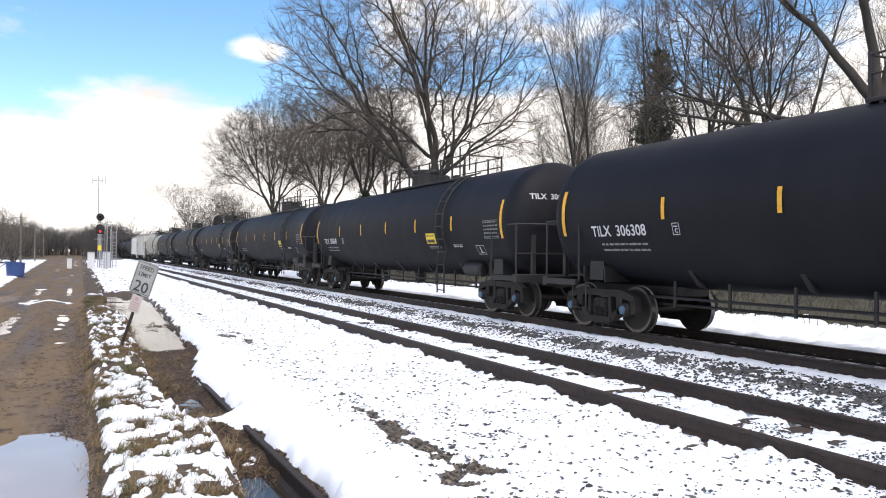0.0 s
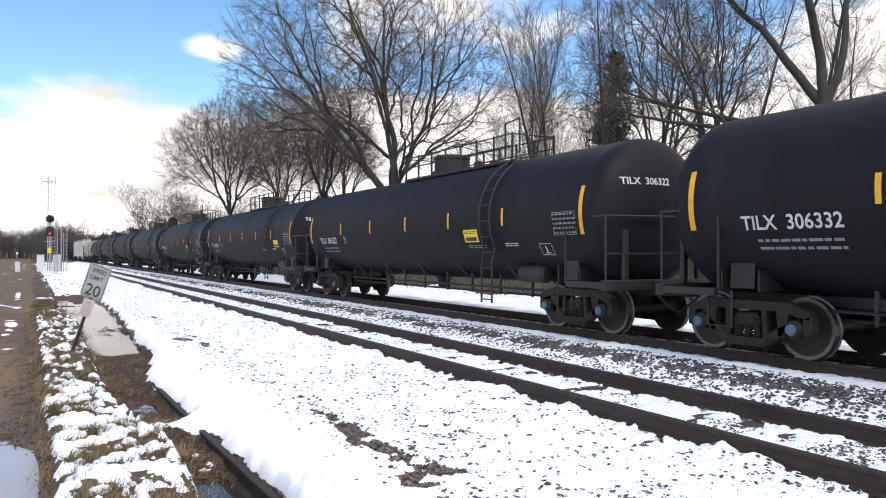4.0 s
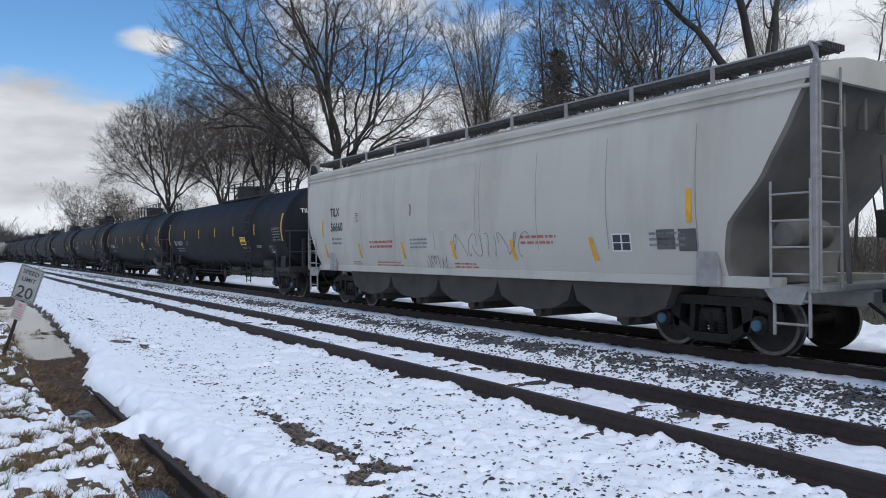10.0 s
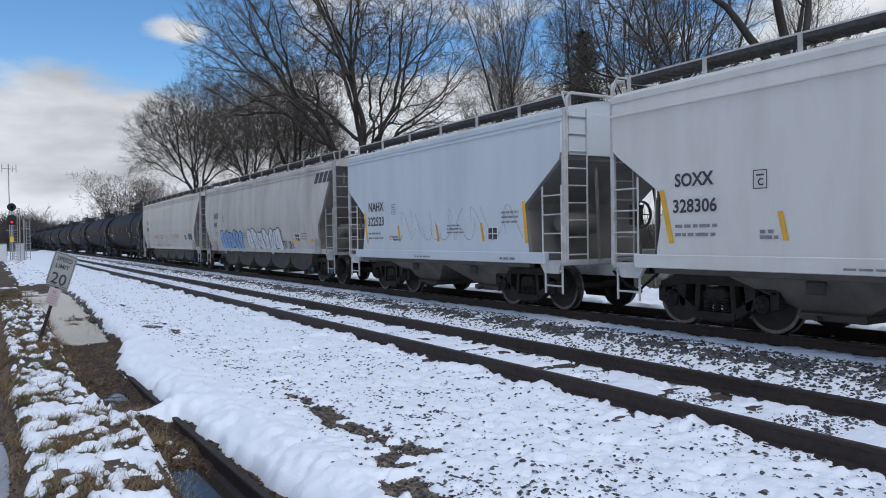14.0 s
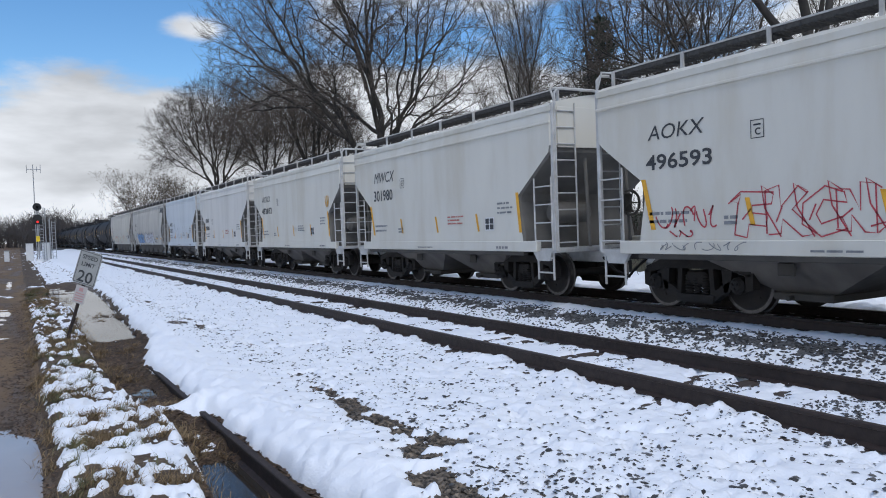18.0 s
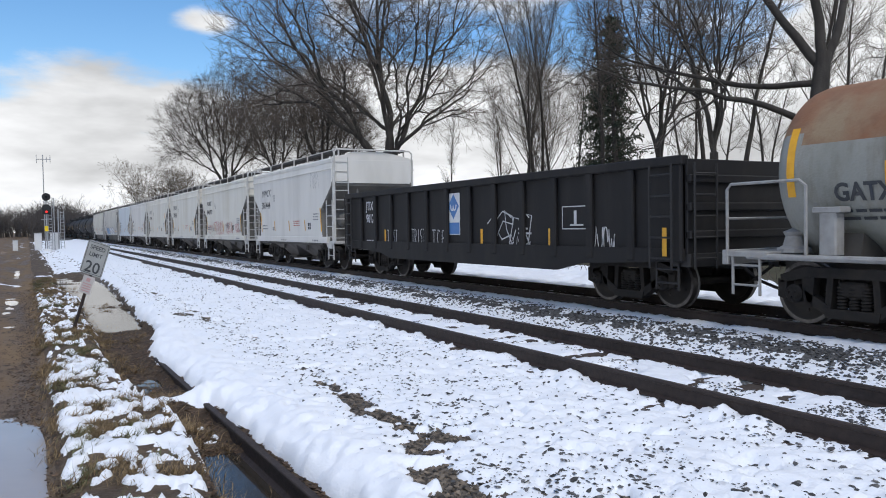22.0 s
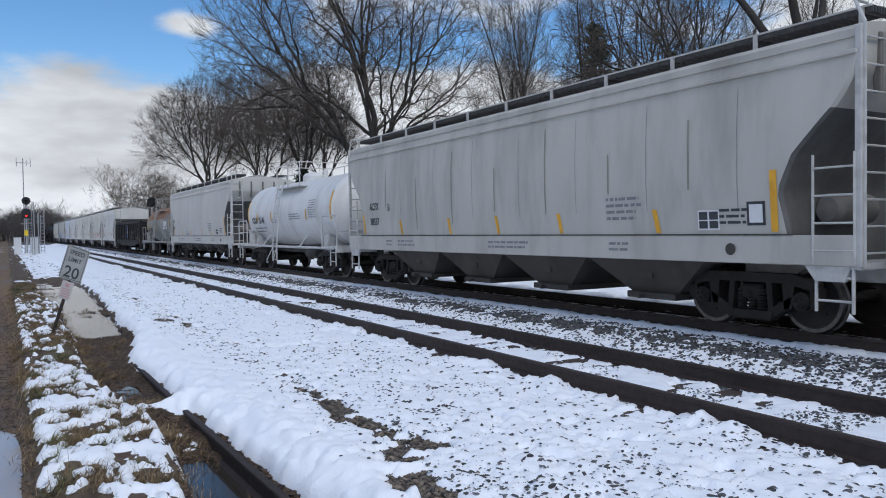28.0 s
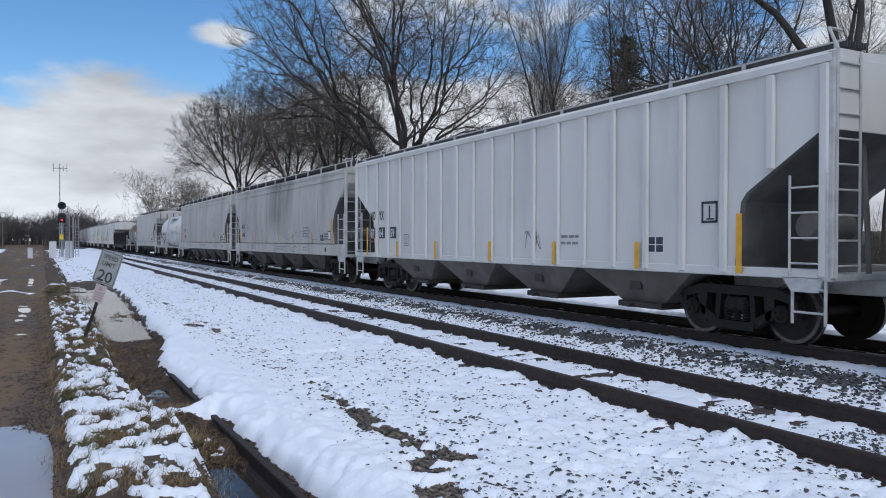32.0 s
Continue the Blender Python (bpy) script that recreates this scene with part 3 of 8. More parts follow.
    def patch(self, u0, u1, z0, z1, surf, n=1, skew=0.0):
        """A painted rectangle on a side, in n strips up its height."""
        v, f = [], []
        for k in range(n + 1):
            z = z0 + (z1 - z0) * k / n
            s = skew * k / n
            v += [(-surf(z), u0 + s, z), (-surf(z), u1 + s, z)]
        f = [(2 * k, 2 * k + 1, 2 * k + 3, 2 * k + 2) for k in range(n)]
        return self.add(v, f)

    def mesh(self, name, mats, smooth=35):
        me = bpy.data.meshes.new(name)
        me.from_pydata(self.v, [], self.f)
        for m in (mats if isinstance(mats, (list, tuple)) else [mats]):
            me.materials.append(m)
        if any(self.mi):
            me.polygons.foreach_set("material_index", self.mi)
        if smooth:
            me.polygons.foreach_set("use_smooth", [True] * len(me.polygons))
            me.set_sharp_from_angle(angle=radians(smooth))
        me.update()
        return me


def part(name, shape, mats, parent, label="", smooth=35):
    """One mesh object, as a part under a thing or under a part."""
    ob = new(name, shape if isinstance(shape, bpy.types.Mesh) else shape.mesh(name, mats, smooth))
    ob.parent = parent
    return tagged(ob, label)


def thing(name, label, category, group="", kind="", at=None):
    ob = new(name)
    ob.empty_display_size = 0.3
    if at is not None:
        ob.matrix_world = at
    return tagged(ob, label, category, group, kind)


def grid_mesh(name, xs, ys, zz, mat):
    """A sheet of heights zz[len(ys), len(xs)]."""
    nx, ny = len(xs), len(ys)
    X, Y = np.meshgrid(xs, ys)
    co = np.stack([X, Y, zz], -1).reshape(-1, 3).astype(np.float32)
    i = (np.arange(ny - 1)[:, None] * nx + np.arange(nx - 1)[None, :]).ravel()
    quads = np.stack([i, i + 1, i + nx + 1, i + nx], 1).astype(np.int32)
    return array_mesh(name, co, quads, mat)


def array_mesh(name, co, faces, mat, smooth=True):
    me = bpy.data.meshes.new(name)
    k = faces.shape[1]
    me.vertices.add(len(co))
    me.vertices.foreach_set("co", np.ascontiguousarray(co, dtype=np.float32).ravel())
    me.loops.add(faces.size)
    me.loops.foreach_set("vertex_index", np.ascontiguousarray(faces, dtype=np.int32).ravel())
    me.polygons.add(len(faces))
    me.polygons.foreach_set("loop_start", np.arange(0, faces.size, k, dtype=np.int32))
    me.update(calc_edges=True)
    me.polygons.foreach_set("use_smooth", [smooth] * len(faces))
    me.materials.append(mat)
    me.validate()
    return me


LATTICE = np.random.RandomState(7).rand(256, 256)


def value_noise(x, y, seed=0):
    x, y = np.asarray(x, float) + seed * 17.31, np.asarray(y, float) + seed * 9.77
    xi, yi = np.floor(x).astype(int), np.floor(y).astype(int)
    fx, fy = x - xi, y - yi
    fx, fy = fx * fx * (3 - 2 * fx), fy * fy * (3 - 2 * fy)
    a, b = LATTICE[xi % 256, yi % 256], LATTICE[(xi + 1) % 256, yi % 256]
    c, d = LATTICE[xi % 256, (yi + 1) % 256], LATTICE[(xi + 1) % 256, (yi + 1) % 256]
    return (a * (1 - fx) + b * fx) * (1 - fy) + (c * (1 - fx) + d * fx) * fy


def fbm(x, y, size, octaves=4, seed=0):
    """Noise from 0 to 1 with features of about that size in metres."""
    s, amp, tot = 0.0, 1.0, 0.0
    for k in range(octaves):
        s = s + amp * value_noise(x / size * 2 ** k, y / size * 2 ** k, seed + k * 3)
        tot += amp
        amp *= 0.5
    return s / tot


def step(a, b, x):
    t = np.clip((x - a) / (b - a), 0, 1)
    return t * t * (3 - 2 * t)

# ---- plan: y runs along the tracks, x across them, z = 0 is the top of the near rails ----
NEAR_X, MAIN_X, MAIN_Z = 6.66, 10.74, 0.17
GAUGE = 0.7525                                   # half the distance between rail centres


def near_bend(y):
    """The near track leads into the main one a hundred metres on."""
    return NEAR_X + (MAIN_X - NEAR_X) * step(84.0, 132.0, np.asarray(y, float))


def verge_x(y):
    """Where the verge drops into the ditch."""
    y = np.asarray(y, float)
    base = np.interp(y, [3, 5.5, 6.3, 8.4, 10.2, 11.4, 13.3, 16, 20, 24, 30, 38, 60], [1.10, 1.20, 1.34, 1.42, 1.16, 1.20, 1.08, 1.15, 1.30, 1.38, 1.02, 1.15, 1.3])
    return base + 0.16 * (fbm(y, 0 * y, 0.8, 3, 5) - 0.5)


def bank_x(y):
    """Edge of the snow field over the ditch."""
    y = np.asarray(y, float)
    base = np.interp(y, [2, 6, 8, 12, 13.0, 14.9, 18, 22, 31, 60], [2.16, 2.05, 1.90, 1.82, 1.70, 2.06, 2.34, 2.52, 2.9, 3.1])
    return base + 0.30 * (fbm(y, 0 * y, 0.9, 3, 11) - 0.5) * step(13, 15, y) + 0.26 * (fbm(y, 0 * y, 0.4, 4, 12) - 0.5)


def soil_height(x, y):
    """The ground under the snow."""
    road = -0.36 + 0.03 * (fbm(x * 2.2, y * 0.35, 1.0, 3, 21) - 0.5) + 0.035 * (fbm(x, y, 0.5, 3, 22) - 0.5)
    road = road + 0.055 * np.cos((x + 1.05) * 4.6) * step(-3.2, -2.4, x) * (fbm(x * 0, y, 4.0, 2, 23)) - 0.08 * step(9.5, 8.3, y) * step(-2.4, -1.5, x) * step(0.2, 0.0, x)
    verge = -0.20 + 0.07 * (fbm(x, y, 0.45, 3, 24) - 0.5)
    ditch = np.interp(y, [3, 7.0, 7.6, 8.7, 9.3, 9.8, 10.6, 12, 13.5, 17, 18.6, 36, 44], [-0.62, -0.60, -0.52, -0.46, -0.30, -0.42, -0.53, -0.52, -0.43, -0.45, -0.59, -0.57, -0.40]) + 0.09 * (fbm(x, y, 0.3, 3, 25) - 0.5)
    ditch = ditch + 0.22 * (fbm(x, y, 1.0, 3, 64) - 0.46) * step(16.5, 18.5, y)
    field = -0.27 + 0.03 * (fbm(x, y, 1.5, 3, 26) - 0.5) + 0.055 * np.exp(-((x - 3.06) / 0.55) ** 2)
    vx, bx = verge_x(y), bank_x(y)
    edge = 0.17 + 0.16 * (fbm(y, 0 * y, 1.6, 3, 27) - 0.5) + 0.004 * (y - 8)
    z = road + (verge - road) * step(edge - 0.10, edge + 0.14, x)
    z = z + (ditch - z) * step(vx - 0.16, vx + 0.06, x)
    z = z + (field - z) * (0.45 * step(bx - 0.16, bx + 0.04, x) + 0.55 * step(bx - 0.02, bx + 0.42, x))
    # trackbeds
    sh = near_bend(y)
    z = z + (-0.27 - z) * step(sh - 1.5, sh - 1.1, x) * step(sh + 1.6, sh + 1.2, x)
    up = MAIN_Z - 0.225
    z = z + (up - z) * step(8.25, 9.45, x) * step(14.2, 12.6, x)
    # snow strip and rising wood floor behind the main track
    z = z + (0.34 - z) * step(13.8, 21.0, x) + 0.8 * step(20, 60, x) + 3.0 * step(60, 160, x)
    z = z + 0.12 * (fbm(x, y, 2.2, 3, 28) - 0.5) * step(13.0, 16.0, x)
    z = z + 0.05 * step(-3.0, -5.0, x) + 0.15 * (fbm(x, y, 6.0, 3, 29) - 0.5) * step(-3.4, -8.0, x)
    return z


def snow_depth(x, y):
    """Thickness of the snow; below zero there is none."""
    n1, n2, n3 = fbm(x, y, 0.34, 4, 41), fbm(x, y, 0.10, 3, 42), fbm(x, y, 1.4, 3, 43)
    bx, vx = bank_x(y), verge_x(y)
    # open field, thinner where stones show
    pits = step(0.56, 0.70, fbm(x, y, 0.085, 2, 49)) * (0.35 + 0.65 * step(0.42, 0.6, n3))
    field = 0.10 + 0.055 * (n1 - 0.5) + 0.045 * (n2 - 0.5) - 0.034 * pits * step(2.0, 2.6, x) - 0.060 * np.exp(-((x - 3.06) / 0.5) ** 2)
    # the bank's shoulder is thick and lumpy
    near_edge = np.exp(-((x - bx - 0.30) / 0.38) ** 2)
    field = field + near_edge * (0.01 + 0.09 * (fbm(x, y, 0.30, 3, 60) - 0.5) + 0.05 * (n2 - 0.5))
    worn = np.exp(-((x - (np.interp(y, [4, 6.3, 8.2, 10.4, 13.5, 20, 30], [2.62, 2.90, 3.20, 3.25, 3.45, 3.45, 3.6]) + 0.06 * np.sin(y * 2.3))) / 0.15) ** 2) * step(0.49, 0.60, fbm(x * 1.5, y, 0.9, 3, 44)) * step(30, 20, y)
    worn = np.maximum(worn, np.exp(-((x - 4.0) / 0.9) ** 2) * step(0.66, 0.78, fbm(x, y, 0.6, 3, 45)) * 0.8)
    field = field - 0.20 * worn * step(0.30, 0.50, fbm(x, y, 0.17, 2, 61) + 0.25 * (n1 - 0.4))
    # clumps along the verge
    strip = fbm(x + 0.6 * y, 0.5 * y - 0.6 * x, 0.13, 3, 48)
    verge = 0.16 * (n1 - 0.5) + 0.36 * (strip - 0.5) + 0.30 * (n2 - 0.5) + 0.10 * (n3 - 0.5) - 0.016 - 0.02 * step(10, 14, y) - 0.05 * step(vx - 0.28, vx - 0.05, x)
    verge = np.minimum(verge, 0.010 + 0.045 * n1 + 0.09 * (n2 - 0.4))
    # none in the ditch but for lumps
    low = -0.12 + 0.13 * step(36, 44, y) + 0.55 * np.maximum(n1 - 0.62, 0) + 0.19 * np.exp(-((y - 9.3) / 0.50) ** 2) * (n1 + 0.3) + 0.15 * np.exp(-((y - 7.9) / 0.22) ** 2 - ((x - 1.66) / 0.13) ** 2) * (0.5 + n2)
    d = verge + (low - verge) * step(vx - 0.05, vx + 0.12, x)
    d = d + (field - d) * step(bx - 0.06, bx + 0.12, x)
    # mud road
    edge = 0.20 + 0.16 * (fbm(y, 0 * y, 1.6, 3, 27) - 0.5) + 0.004 * (y - 8)
    d = d + (-0.15 - d) * step(edge + 0.05, edge - 0.10, x) * step(-3.2 - 0.015 * y, -2.7 - 0.015 * y, x)
    d = d + (-0.12 + 0.35 * (n3 - 0.45) - d) * step(edge + 0.9, edge + 0.3, x) * step(24, 34, y) * step(-2.6, -2.0, x)
    # left bank of the road
    d = d + (0.16 * (n3 - 0.38) + 0.05 - d) * step(-2.9 - 0.015 * y, -3.6 - 0.015 * y, x)
    # near track: level with the ties' tops between the rails, heaped against the field side
    sh = near_bend(y)
    inside = step(sh - 0.80, sh - 0.74, x) * step(sh + 0.80, sh + 0.74, x)
    ridge = 0.007 * np.cos((y + 0.05 * np.sin(x * 7) + 0.2 * (n3 - 0.5)) * 2 * np.pi / 0.53)
    d = d + (0.090 + ridge + 0.06 * (n2 - 0.5) + 0.04 * (n1 - 0.5) - 0.13 * step(0.56, 0.66, 0.6 * fbm(x * 0.6, y, 0.45, 3, 46) + 0.4 * n2) - d) * inside
    heap = step(sh - 1.7, sh - 0.95, x) * step(sh - 0.70, sh - 0.79, x)
    lump = np.maximum(fbm(x * 0.6, y, 0.42, 2, 47) - 0.40, 0)
    d = d + heap * (-0.025 + 0.20 * lump * step(sh - 1.5, sh - 0.88, x) + 0.06 * (n2 - 0.5))
    # ballast shoulder between the tracks: snow lodged among stones
    shoulder = step(sh + 0.80, sh + 0.95, x) * step(10.05, 9.85, x)
    d = d + (0.036 + 0.05 * (n1 - 0.5) + 0.07 * (n2 - 0.5) - 0.045 * np.exp(-((x - 9.15) / 0.35) ** 2) + 0.05 * np.exp(-((x - 9.75) / 0.14) ** 2) - d) * shoulder
    crib = step(9.95, 10.02, x) * step(11.5, 11.45, x)
    d = d + (-0.02 + 0.02 * (n2 - 0.5) - d) * crib
    # strip behind the main track, broken by grass towards the wood
    back = step(11.5, 11.8, x)
    d = d + (0.12 + 0.20 * (n1 - 0.5) + 0.12 * (n2 - 0.5) - 0.42 * step(16.5, 18.8, x + 2.2 * (n3 - 0.5)) + 0.25 * np.maximum(n3 - 0.62, 0) - d) * back
    return d


def stations(lo, hi, first, grow):
    out, s = [lo], first
    while out[-1] < hi:
        out.append(out[-1] + s)
        s = max(first, (out[-1]) * grow)
    return np.array(out)


def build_ground():
    # the soil reaches the horizon
    xs = np.concatenate([[-900, -400, -200, -120, -80, -55, -40, -30, -22, -16, -12, -9], np.arange(-7, -3.4, 0.35), np.arange(-3.4, 2.6, 0.055), np.arange(2.6, 13, 0.16), np.arange(13, 22, 0.4), [24, 28, 34, 42, 55, 75, 110, 170, 300, 600, 1200]])
    ys = np.concatenate([[-300, -120, -60, -30, -15, -7, -2, 0.5, 1.6], stations(2.2, 150, 0.055, 0.011), [170, 200, 250, 330, 450, 650, 1000, 1800]])
    X, Y = np.meshgrid(xs, ys)
    Z = soil_height(X, Y) + 0.6 * step(170, 420, Y)
    g = new("ground", grid_mesh("ground", xs, ys, Z, MAT["soil"]))
    me = g.data
    me.materials.append(MAT["mud"])
    me.materials.append(MAT["woodland"])
    cx, cy = (xs[1:] + xs[:-1]) / 2, (ys[1:] + ys[:-1]) / 2
    CX, CY = np.meshgrid(cx, cy)
    edge = 0.16 + 0.16 * (fbm(CY, 0 * CY, 1.6, 3, 27) - 0.5) + 0.004 * (CY - 8)
    mi = np.where((CX < edge) & (CX > -5 - 0.02 * CY), 1, 0)
    mi = np.where((CX > 14.5) | (CX < -5 - 0.02 * CY), 2, mi)
    me.materials.append(MAT["ballast"])
    me.materials.append(MAT["gravel"])
    mi = np.where((CX > 5.3) & (CX < 13.6), 3, np.where((CX > 2.45) & (CX <= 5.3), 4, mi))
    me.polygons.foreach_set("material_index", mi.ravel().astype(np.int32))
    tagged(g, "bare wet earth, muddy track and leaf-strewn woodland floor", "ground", kind="structure")
    # the snow lies over it
    xs = np.concatenate([np.arange(-30, -6, 0.8), np.arange(-6, -2.8, 0.2), np.arange(-2.8, 0.0, 0.1), np.arange(0.0, 4.6, 0.033), np.arange(4.6, 10.2, 0.042), np.arange(10.2, 12.2, 0.12), np.arange(12.2, 18.5, 0.09), np.arange(18.5, 40, 0.6)])
    ys = np.concatenate([[-20, -8, -2, 0.8], stations(2.0, 175, 0.036, 0.0068)])
    X, Y = np.meshgrid(xs, ys)
    D = snow_depth(X, Y)
    Z = soil_height(X, Y) + np.maximum(D, -0.05)
    # leave out the sheet where no snow lies
    keep = np.maximum(np.maximum(D[1:, 1:], D[:-1, 1:]), np.maximum(D[1:, :-1], D[:-1, :-1])) > -0.01
    nx, ny = len(xs), len(ys)
    co = np.stack([X, Y, Z], -1).reshape(-1, 3)
    i = (np.arange(ny - 1)[:, None] * nx + np.arange(nx - 1)[None, :])[keep]
    quads = np.stack([i, i + 1, i + nx + 1, i + nx], 1)
    used = np.unique(quads)
    remap = np.zeros(len(co), int)
    remap[used] = np.arange(len(used))
    s = new("snow_cover", array_mesh("snow_cover", co[used], remap[quads], MAT["snow"]))
    tagged(s, "patchy white snow lying over verge, stones and track bed", "snow", kind="stuff")
    # standing water
    for name, label, x0, x1, y0, y1, z in (("puddle", "shallow brown puddle on the muddy road", -2.8, 0.30, 2.0, 9.6, -0.372), ("puddle", "long still puddle in the roadside ditch", 0.7, 3.2, 16.5, 41, -0.505),
                                           ("puddle", "dark water in the ditch beside the old rail", 1.3, 1.98, 2.2, 12.6, -0.525), ("puddle", "thin wet sheets in the wheel ruts", -3.2, 0.25, 11.5, 46, -0.392)):
        w = Shape().add([(x0, y0, z), (x1, y0, z), (x1, y1, z), (x0, y1, z)], [(0, 1, 2, 3)])
        tagged(new(name, w.mesh(name, MAT["dark_water" if x0 > 0 else "water"], 0)), label, "puddle", kind="structure")


build_ground()


def ground_at(x, y):
    a = np.array([float(x)]), np.array([float(y)])
    return float((soil_height(*a) + np.maximum(snow_depth(*a), 0))[0])


# ---- tracks ----
RAIL_FOOT = [(-0.07, -0.195), (0.07, -0.195), (0.07, -0.182), (0.012, -0.160), (0.009, -0.045), (0.034, -0.036), (0.036, -0.008), (0.028, 0.0), (-0.028, 0.0), (-0.036, -0.008), (-0.034, -0.036), (-0.009, -0.045), (-0.012, -0.160), (-0.07, -0.182)]


def rail_shape(path, z):
    """A flat-bottomed rail along (x, y) points; its head is a material of its own."""
    s, n = Shape(), len(RAIL_FOOT)
    v, f = [], []
    for x, y in path:
        v += [(x + a, y, z + b) for a, b in RAIL_FOOT]
    for i in range(len(path) - 1):
        for k in range(n):
            f.append((i * n + k, i * n + (k + 1) % n, (i + 1) * n + (k + 1) % n, (i + 1) * n + k))
    s.add(v, f)
    s.add(v[:n], [tuple(range(n))])
    for j in range(len(f)):
        if j % n in (6, 7, 8):
            s.mi[j] = 1
    return s


def build_tracks():
    near = thing("siding_track", "rusty rails of the near track half buried in snow", "railway track", kind="structure")
    main = thing("main_track", "main line rails on a raised ballast bed", "railway track", kind="structure")
    ys = [-25, 0] + list(np.arange(4, 84, 8)) + list(np.arange(84, 136, 3))
    for s in (-1, 1):
        part("rail", rail_shape([(float(near_bend(y)) + s * GAUGE, y) for y in ys], 0.0), [MAT["rail"], MAT["railtop"]], near)
        part("rail", rail_shape([(MAIN_X + s * GAUGE, y) for y in (-60, 0, 40, 120, 300, 700)], MAIN_Z), [MAT["rail"], MAT["main_railtop"]], main)
    tie = Shape().box(-1.28, 1.28, -0.115, 0.115, -0.38, -0.205, 0.012).mesh("tie", MAT["tie"], 30)
    for k in range(150):
        y = 2.0 + k * 0.53
        t = part("tie", tie, None, near)
        t.location = (float(near_bend(y)) + random.uniform(-0.03, 0.03), y, 0)
        t.rotation_euler = (0, 0, random.uniform(-0.01, 0.01))
        t = part("tie", tie, None, main)
        t.location = (MAIN_X + random.uniform(-0.03, 0.03), y, MAIN_Z)
    plate = Shape().box(-0.10, 0.18, -0.09, 0.09, -0.207, -0.192, 0.004).mesh("tie_plate", MAT["rail"], 30)
    for k in range(30):
        for s in (-1, 1):
            t = part("tie_plate", plate, None, near)
            t.location = (NEAR_X + s * GAUGE, 2.0 + k * 0.53, 0)


build_tracks()


def stone_cloud(name, label, places, sizes, mat, flat=0.6):
    """Many small stones in one mesh: each a squashed, uneven octahedron with a cut top."""
    rs = np.random.RandomState(len(places))
    base = np.array([(1, 0, 0), (0.4, 0.9, 0.1), (-0.6, 0.7, 0), (-1, -0.1, 0.1), (-0.4, -0.85, 0), (0.6, -0.75, 0.1), (0.35, 0.2, 0.75), (-0.35, -0.1, 0.8), (0, 0, -0.7)])
    tri = [(0, 1, 6), (1, 2, 6), (2, 7, 6), (2, 3, 7), (3, 4, 7), (4, 5, 7), (5, 6, 7), (5, 0, 6), (1, 0, 8), (2, 1, 8), (3, 2, 8), (4, 3, 8), (5, 4, 8), (0, 5, 8)]
    n = len(places)
    a = rs.rand(n) * 6.283
    V = np.repeat(base[None], n, 0) * (0.75 + 0.5 * rs.rand(n, len(base), 1))
    V = V * np.stack([sizes, sizes * (0.55 + 0.4 * rs.rand(n)), sizes * flat * (0.7 + 0.6 * rs.rand(n))], 1)[:, None, :]
    R = np.stack([V[..., 0] * np.cos(a)[:, None] - V[..., 1] * np.sin(a)[:, None], V[..., 0] * np.sin(a)[:, None] + V[..., 1] * np.cos(a)[:, None], V[..., 2]], -1)
    tilt = (rs.rand(n, 1) - 0.5) * 1.2
    R[..., 2] += R[..., 0] * tilt
    R += places[:, None, :]
    F = (np.array(tri)[None] + (np.arange(n) * len(base))[:, None, None]).reshape(-1, 3)
    return tagged(new(name, array_mesh(name, R.reshape(-1, 3), F, mat, False)), label, "stones", kind="stuff")


def scatter(n, xr, yr, seed, dens=None, far_bias=1.0):
    rs = np.random.RandomState(seed)
    x = xr[0] + (xr[1] - xr[0]) * rs.rand(n)
    y = yr[0] * (yr[1] / yr[0]) ** (rs.rand(n) ** far_bias)
    if dens is not None:
        k = rs.rand(n) < dens(x, y)
        x, y = x[k], y[k]
    return x, y, rs.rand(len(x))


